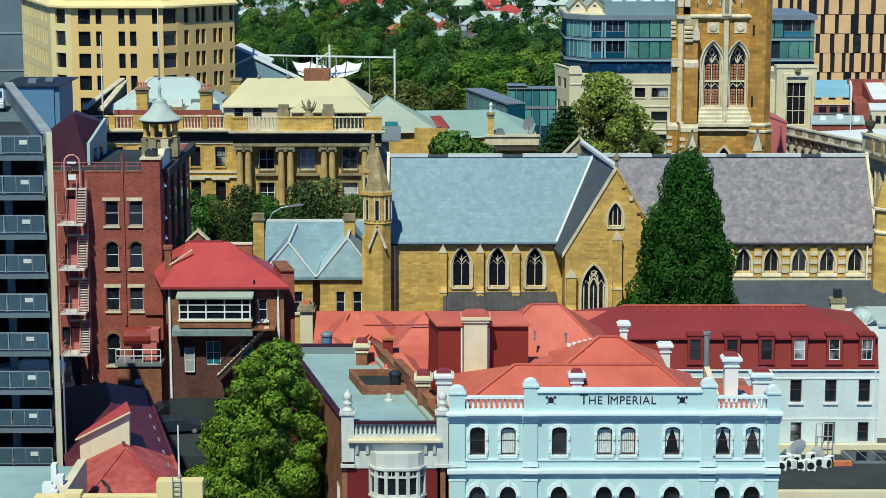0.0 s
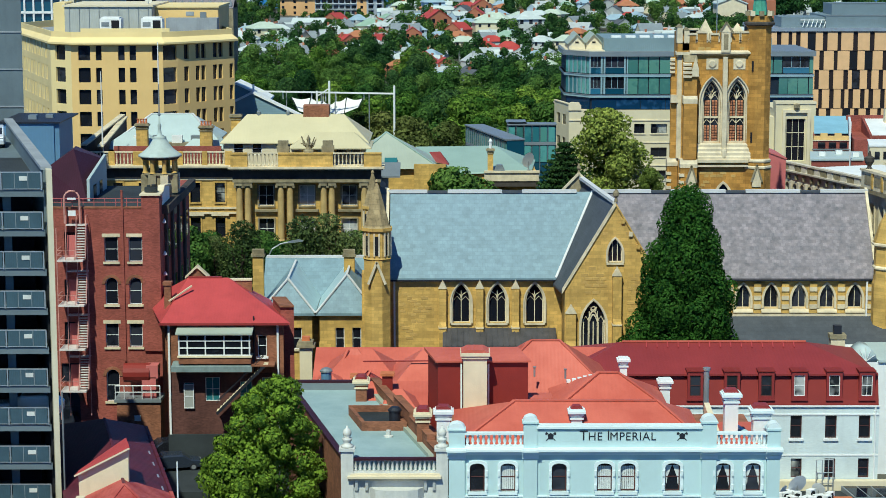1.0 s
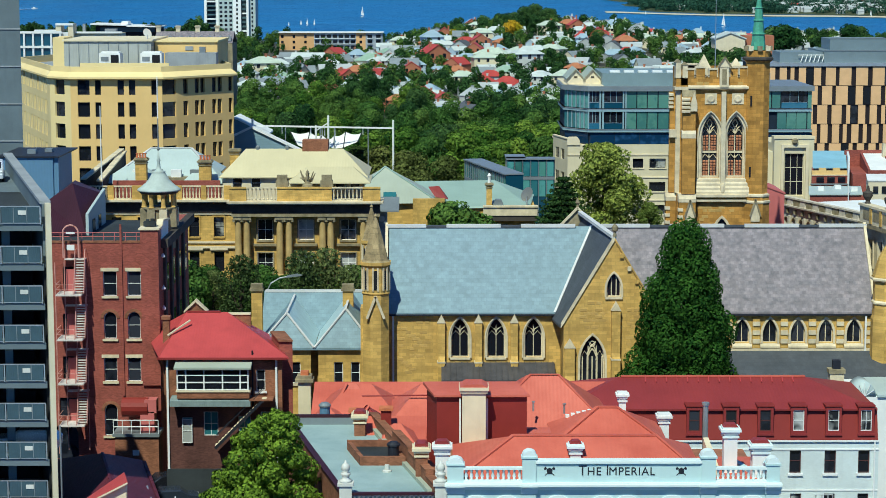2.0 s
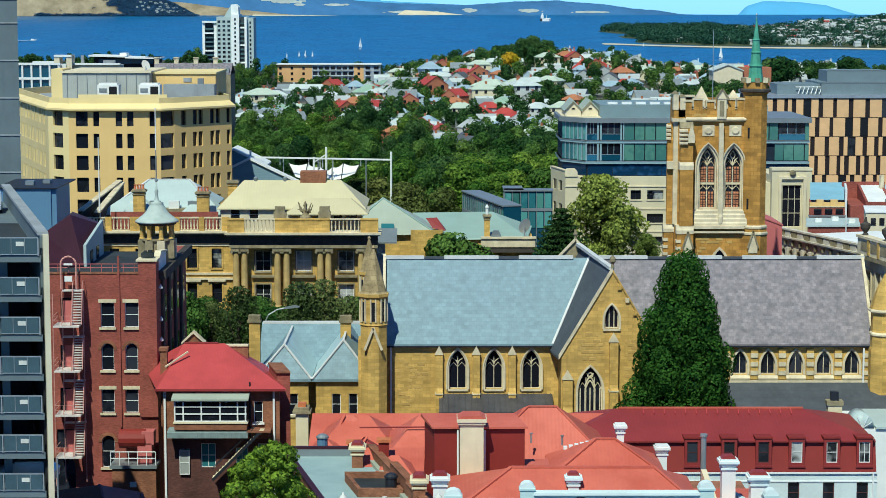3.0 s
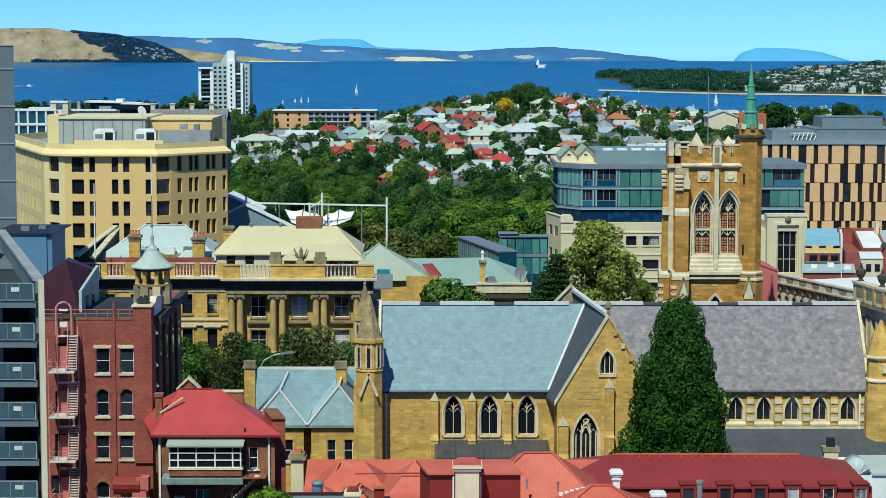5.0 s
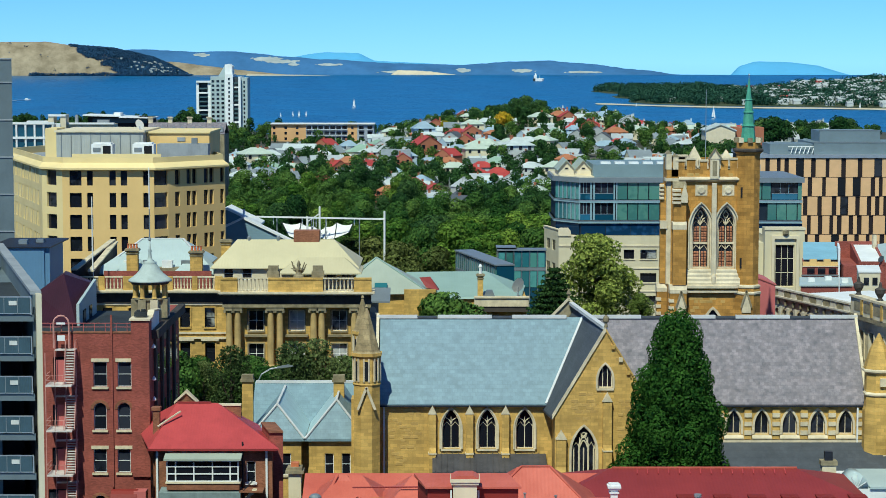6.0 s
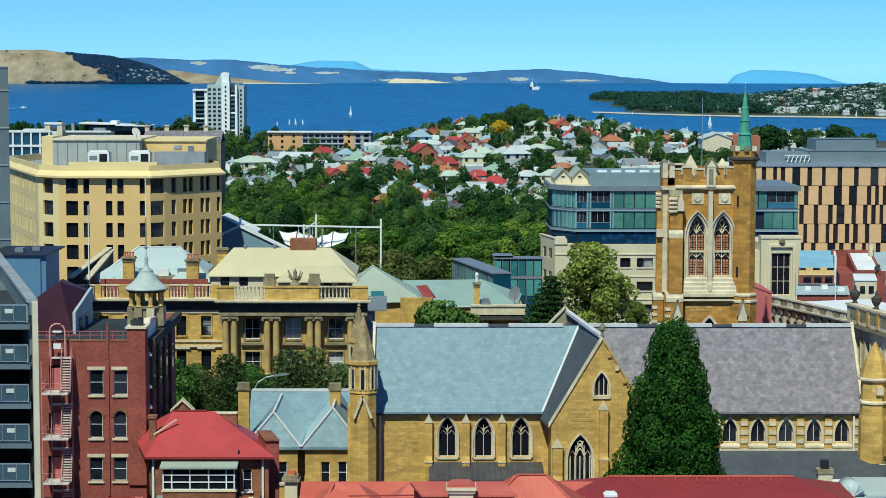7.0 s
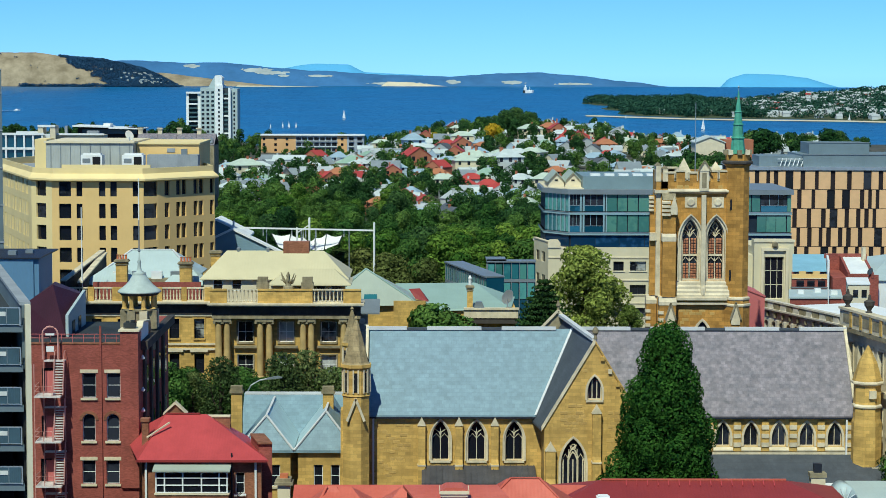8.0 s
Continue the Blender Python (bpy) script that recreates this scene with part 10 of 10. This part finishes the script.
for a, b, m in ((-91, -71.5, ORANGE), (-71.5, -48, AGREY), (-48, -42.5, ORANGE), (-42.5, -33, AGREY)):
    w = G().box(a, b, AY, AY + 14, -3, 13.4).ob("wall", m, apt)
    n = int((b - a) / 3.2)
    for i in range(n):
        for z in (4.5, 7.6, 10.7):
            x = a + (b - a) * (i + 0.5) / n
            if m is AGREY:
                G().box(x - 1.3, x + 1.3, AY - 0.1, AY - 0.02, z, z + 1.7).ob("window", PANE, w)
                G().box(x - 1.5, x + 1.5, AY - 1.2, AY - 0.05, z - 0.5, z - 0.3).ob("balcony", WHITE, w)
            elif i % 2 == 0:
                G().box(x - 0.7, x + 0.7, AY - 0.1, AY - 0.02, z, z + 1.5).ob("window", PANE, w)
G().box(-91.5, -32.5, AY - 1.4, AY + 14.5, 13.4, 13.9).ob("roof", WHITE, apt)
blk = thing("tower_block", "white high-rise apartment tower with balconies", "apartments")
TYY = 1340.0
s = 1340 / 1370
WB = mat("white tower concrete", (0.8, 0.82, 0.78), 0.7, var=0.08, size=10, stain=0.08)
BALC = mat("teal balcony glass front", (0.08, 0.14, 0.15), 0.4, var=0.2, size=4)
GB = mat("grey-green tower concrete", (0.42, 0.5, 0.48), 0.7, var=0.1, size=10)
# recess walls darkened: shade behind the balconies put into their colour
RECESS = mat("shaded balcony recess", (0.05, 0.065, 0.075), 0.8, var=0.3, size=4)
for a, b, z1, m, yy in ((-155.1, -153.4, 35.8, WB, 0), (-153.4, -147.6, 35.0, RECESS, 2), (-147.6, -145.5, 36.2, WB, 0), (-145.5, -135.9, 39.0, GB, -2), (-135.9, -130.7, 40.5, WB, -3), (-130.7, -127.2, 38.6, RECESS, 0), (-127.2, -125.7, 38.9, WB, -3), (-125.7, -121.5, 38.3, GB, 0)):
    w = G().box(a, b, TYY + yy, TYY + 20, -10, z1).ob("wall", m, blk)
    for r in range(12):
        z = z1 - 3.9 - 2.85 * r
        if m is RECESS:
            G().box(a, b, TYY - 1.0, TYY + yy, z - 0.5, z + 0.5).ob("balcony", WB if r % 4 == 1 else BALC, w)
            continue
        n = 1 if b - a < 5.5 else 3
        if b - a < 3:
            continue
        for i in range(n):
            x = a + (b - a) * (i + 0.5) / n
            k = 0.55 if n == 1 else 0.9
            G().box(x - k, x + k, TYY + yy - 0.15, TYY + yy - 0.02, z, z + 1.5).ob("window", PANE, w)
G().box(-155.1, -145.5, TYY - 1.2, TYY + 3, 35.0, 36.2).ob("roof_beam", WB, blk)
G().prism_y([(-140.6, 39.0), (-136.0, 39.0), (-136.0, 46.6)], TYY - 1, TYY + 12).ob("lift_room", GB, blk)
G().prism_y([(-136.0, 39.0), (-131.2, 39.0), (-131.2, 45.6), (-133.2, 47.2), (-136.0, 46.8)], TYY - 1.6, TYY + 12).ob("lift_room", WB, blk)
lf = thing("white_framed_building", "white framed modern building with square windows", "building")
G().box(-94, -83.5, 450, 460, -1, 34.4).ob("body", PANE_BLUE, lf)
for i in range(6):
    G().box(-94 + 2.0 * i, -93.6 + 2.0 * i, 449.6, 450, 20, 34.4).ob("mullion", WHITE, lf)
for k in range(5):
    G().box(-94.2, -83.4, 449.5, 450, 34.4 - 3.2 * k, 34.9 - 3.2 * k).ob("floor_band", WHITE, lf)
boxes("roof_room", CREAM, lf, (-85.2, -84.0, 452, 456, 30, 36.5), (-82.5, -81.3, 452, 456, 30, 36.5), (-81.4, -71.0, 454, 460, 30, 34.3))
boxes("roof_frame", WHITE, lf, (-85.2, -81.3, 451.8, 452, 36.1, 36.6), (-84.0, -82.5, 451.8, 452.2, 33.0, 34.6))
boxes("roof_band", WHITE, lf, (-90.2, -85.3, 453, 455, 34.6, 35.1), (-81.4, -70.8, 453.4, 454, 34.3, 34.7))
boxes("roof_unit", GREY_CONC, lf, (-90, -85.6, 453, 455, 32, 34.6), (-79.6, -79.0, 454, 455, 34.6, 36.4), (-74.6, -72.0, 453.5, 455, 34.7, 35.3))
for i in range(5):
    G().box(-80.9 + 2.0 * i, -79.6 + 2.0 * i, 453.9, 454, 32.2, 33.6).ob("window", PANE, lf)
dm = thing("modern_hall", "dark low modern hall with a thin white roof", "building")
G().box(-152, -124, 900, 915, 0, 24.2).ob("wall", DARK, dm)
G().box(-150, -126, 899.8, 900, 21.4, 23.4).ob("glazing", PANE_BLUE, dm)
G().prism_y([(-154, 24.6), (-138, 24.2), (-138, 24.7), (-154, 25.2)], 897, 917).ob("roof", WHITE, dm)
G().prism_y([(-138, 23.8), (-123, 23.5), (-123, 24.0), (-138, 24.4)], 897, 917).ob("roof", WHITE, dm)
G().box(-141, -138, 902, 910, 24.7, 26.0).ob("roof_room", WHITE, dm)
wh = thing("warehouse_row", "old grey slate warehouse roofs with chimneys and dormers", "warehouse")
for i in range(4):
    x = -90 + 6.2 * i
    G().box(x, x + 6.0, 640, 654, -1, 25.6).ob("wall", SANDSTONE_DARK, wh)
    G().gable_x(x, x + 6.0, 640, 654, 25.6, 28.9, over=0.05).ob("roof", SLATE_GREY, wh)
    chimney(wh, x + 0.6, 647, 26, 30.9, 1.4, 1.0, SANDSTONE_PALE, SANDSTONE_PALE)
    for k in range(2):
        G().prism_y([(x + 1.5 + 2.6 * k, 26.2), (x + 2.9 + 2.6 * k, 26.2), (x + 2.9 + 2.6 * k, 27.2), (x + 2.2 + 2.6 * k, 28.0), (x + 1.5 + 2.6 * k, 27.2)], 640.5, 644).ob("dormer", GREY_CONC, wh)
ch = thing("school_hall", "yellow gabled hall with a red brick wing", "building")
G().prism_y([(121, 0), (134, 0), (134, 18.2), (127.5, 20.6), (121, 18.2)], 900, 915).ob("hall", CREAM, ch)
G().prism_y([(120.5, 18.0), (127.5, 20.7), (134.5, 18.0), (134.5, 18.5), (127.5, 21.3), (120.5, 18.5)], 899.5, 915).ob("roof", ROOFS[2], ch)
G().box(134, 147, 902, 915, 0, 19.6).ob("wing", WALLS[2], ch)
for k in range(7):
    x = 150 + 9 * k
    tagged(G().box(x - 4, x + 4, 760 + 6 * k, 772 + 6 * k, -3, 11 + (k % 3) * 1.5).gable_x(x - 4, x + 4, 760 + 6 * k, 772 + 6 * k, 11 + (k % 3) * 1.5, 14.5 + (k % 3) * 1.2).ob("terrace_house", ROOFS[(2, 7, 3)[k % 3]]), "pale terrace house with a sheet roof", "house", "terrace houses")

# ---------- wooded headland with houses ----------
def head(x, y):
    """Low point at the left, rising inland to the right."""
    coast = 2650 - 0.86 * max(0, x - 232) + 40 * math.sin(x / 70)
    inn = step(0, 260, y - coast) * step(225, 320, x) * (1 - step(820, 1000, y - coast))
    top = 2 + 3 * step(250, 420, x) + 38 * step(470, 860, x)
    return sea(y) - 3 + inn * (top + 3 + 5 * noise.noise((x / 80, y / 80, 2.0)))


HEAD = mat("headland ground", (0.06, 0.075, 0.035), 0.95, var=0.4, size=40, fine=6)
sheet("headland", [190 + 12 * i for i in range(62)], [2150 + 24 * i for i in range(60)], head, HEAD, "wooded suburban headland across the bay", "hill")
beach = sheet("beach", [215 + 10 * i for i in range(70)], [0, 1, 2], lambda x, k: 0, SAND, "narrow strip of pale beach", "beach")
me = beach.data
for v in me.vertices:
    x, k = v.co.x, v.co.y
    yy = 2650 - 0.86 * max(0, x - 232) + 40 * math.sin(x / 70) + 10 + 16 * k
    v.co.y, v.co.z = yy, max(head(x, yy), sea(yy)) + 0.5 + 0.4 * k
rng = random.Random(77)
blobs, g = [], G()
roofs = [G(), G(), G()]
for k in range(6400):
    x = 222 + 720 * rng.random() ** 0.9
    coast = 2650 - 0.86 * max(0, x - 232) + 40 * math.sin(x / 70)
    y = coast + 28 + 860 * rng.random() ** 1.1
    z = head(x, y)
    if z < sea(y) + 1:
        continue
    shore = y < coast + 80
    if rng.random() < (0.6 if shore and x > 300 else 0.015 if x < 440 else 0.24):
        w, d, h = rng.uniform(3, 7), rng.uniform(4, 6), rng.uniform(3, 5)
        roofs[0].box(x - w, x + w, y - d, y + d, z - 3, z + h)
        roofs[1 if rng.random() < 0.05 else 2].gable_x(x - w, x + w, y - d, y + d, z + h, z + h + 2.5)
    else:
        r = rng.uniform(4.5, 9) if x < 440 and not shore else rng.uniform(3.5, 7)
        blobs.append((x, y, z + r * 0.6, r, r, r * 0.85))
for q, m, nm, lb in ((roofs[0], WALLS[0], "far_house_walls", "pale walls of far houses on the headland"), (roofs[1], ROOFS[0], "far_red_roofs", "red roofs of far houses on the headland"), (roofs[2], ROOFS[7], "far_grey_roofs", "grey roofs of far houses on the headland")):
    tagged(q.ob(nm, m), lb, "houses", kind="stuff")
far = new("far_woods", leaves("far_woods", LEAF_HEAD, blobs, 230000, 1.3, 5, 0.25, 0.85))
tagged(far, "dark woods of the headland", "woods", kind="stuff")


# ---------- boats ----------
def yacht(x, y, s, name="sailing_boat"):
    o = thing(name, "small white sailing boat under sail", "boat", "sailing boats", at=(x, y, sea(y)))
    o.scale = (s * 0.42, s, s)
    G().loft([[(-4.5, 0, 1.0), (-4.3, -1.2, 1.0), (2, -1.4, 1.1), (5, 0, 1.4), (2, 1.4, 1.1), (-4.3, 1.2, 1.0)], [(-4.0, 0, -0.3), (-3.8, -0.8, -0.3), (1.5, -0.9, -0.3), (4.2, 0, -0.3), (1.5, 0.9, -0.3), (-3.8, 0.8, -0.3)]]).ob("hull", WHITE, o)
    G().lathe(0.6, 0, [(0.1, 0.9), (0.06, 14)], 6).ob("mast", STEEL, o)
    G().prism_y([(0.4, 2.0), (0.4, 13.6), (-1.2, 9), (-4.2, 2.2)], -0.05, 0.05).ob("mainsail", CANVAS, o)
    G().prism_y([(0.9, 1.6), (0.8, 12), (4.6, 1.6)], -0.05, 0.05).ob("jib", CANVAS, o)
    return o


def on_sea(u, v):
    """The place on the water seen under that slope, u to the right and v down from level."""
    y = 1300.0
    while y < 4690 and (sea(y) - EYE) / y < v:
        y += 2
    return u * y, y


for u, v, s_ in ((-0.0385, -0.0222, 1.0), (0.138, -0.0275, 1.1), (0.21, -0.0223, 0.7), (0.1, -0.0212, 0.4), (-0.0685, -0.0262, 0.5), (-0.0655, -0.0265, 0.6), (-0.062, -0.0262, 0.5), (-0.0745, -0.0266, 0.4)):
    x, y = on_sea(u, v)
    yacht(x, y, s_)
x, y = on_sea(0.0516, -0.0089)
sp = thing("cargo_ship", "small white cargo ship with a dark stern", "ship", at=(x, y, sea(y)))
G().loft([[(-9, -3, 5), (9, -3, 5), (13, 0, 6), (9, 3, 5), (-9, 3, 5)], [(-9, -3, -1), (9, -3, -1), (11, 0, -1), (9, 3, -1), (-9, 3, -1)]]).ob("hull", WHITE, sp)
G().box(-9.3, -5, -3.1, 3.1, -0.5, 5.4).ob("stern", DARK_ROOF, sp)
G().box(-8, -2, -2.6, 2.6, 5.4, 12).box(-6, -3, -2, 2, 12, 16).ob("bridge", WHITE, sp)
G().lathe(4, 0, [(0.4, 5), (0.2, 13)], 6).ob("mast", WHITE, sp)
x, y = on_sea(-0.1987, -0.0184)
sb_ = thing("motor_boat", "white motor boat trailing a long wake", "boat", at=(x, y, sea(y)))
G().loft([[(-4, -1.4, 1.4), (3, -1.4, 1.6), (5.5, 0, 1.9), (3, 1.4, 1.6), (-4, 1.4, 1.4)], [(-4, -1, -0.2), (2, -1, -0.2), (4.5, 0, -0.2), (2, 1, -0.2), (-4, 1, -0.2)]]).box(-2, 1.5, -1, 1, 1.4, 2.8).ob("hull", WHITE, sb_)
FOAM = mat("white foam", (0.8, 0.84, 0.85), 0.9, var=0.15, size=3)
G().loft([[(-3, -0.6, 0.1), (-3, 0.6, 0.1), (-3, 0.6, 0.7), (-3, -0.6, 0.7)], [(-12, -110, -0.4), (-12, -60, -0.4), (-12, -60, 0.9), (-12, -110, 0.9)], [(-27, -270, -0.6), (-27, -190, -0.6), (-27, -190, 0.6), (-27, -270, 0.6)]]).ob("wake", FOAM, sb_)
tagged(sb_, "white motor boat trailing a long wake")
for (kind, i), g in FARH.items():
    tagged(g.ob("far_hill_houses", WALLS[i] if kind == "w" else ROOFS[i] if kind == "r" else PANE), "small houses packed on the far hillside", "houses", kind="stuff")
for m in (LEAF_PARK, LEAF_DEEP):
    bl = FAR[m.name]
    tagged(new("hill_trees", leaves("hill_trees", m, bl, len(bl) * 70, 0.42, 9, 0.25, 0.85)), "green trees and hedges between the houses", "trees", kind="stuff")
# the patterns themselves are not part of the place
for ks in KINDS.values():
    for o in ks:
        if isinstance(o, tuple):
            continue
        for q in (*o.children_recursive, o):
            bpy.data.objects.remove(q)
for o in HOUSES:
    for q in (*o.children_recursive, o):
        bpy.data.objects.remove(q)
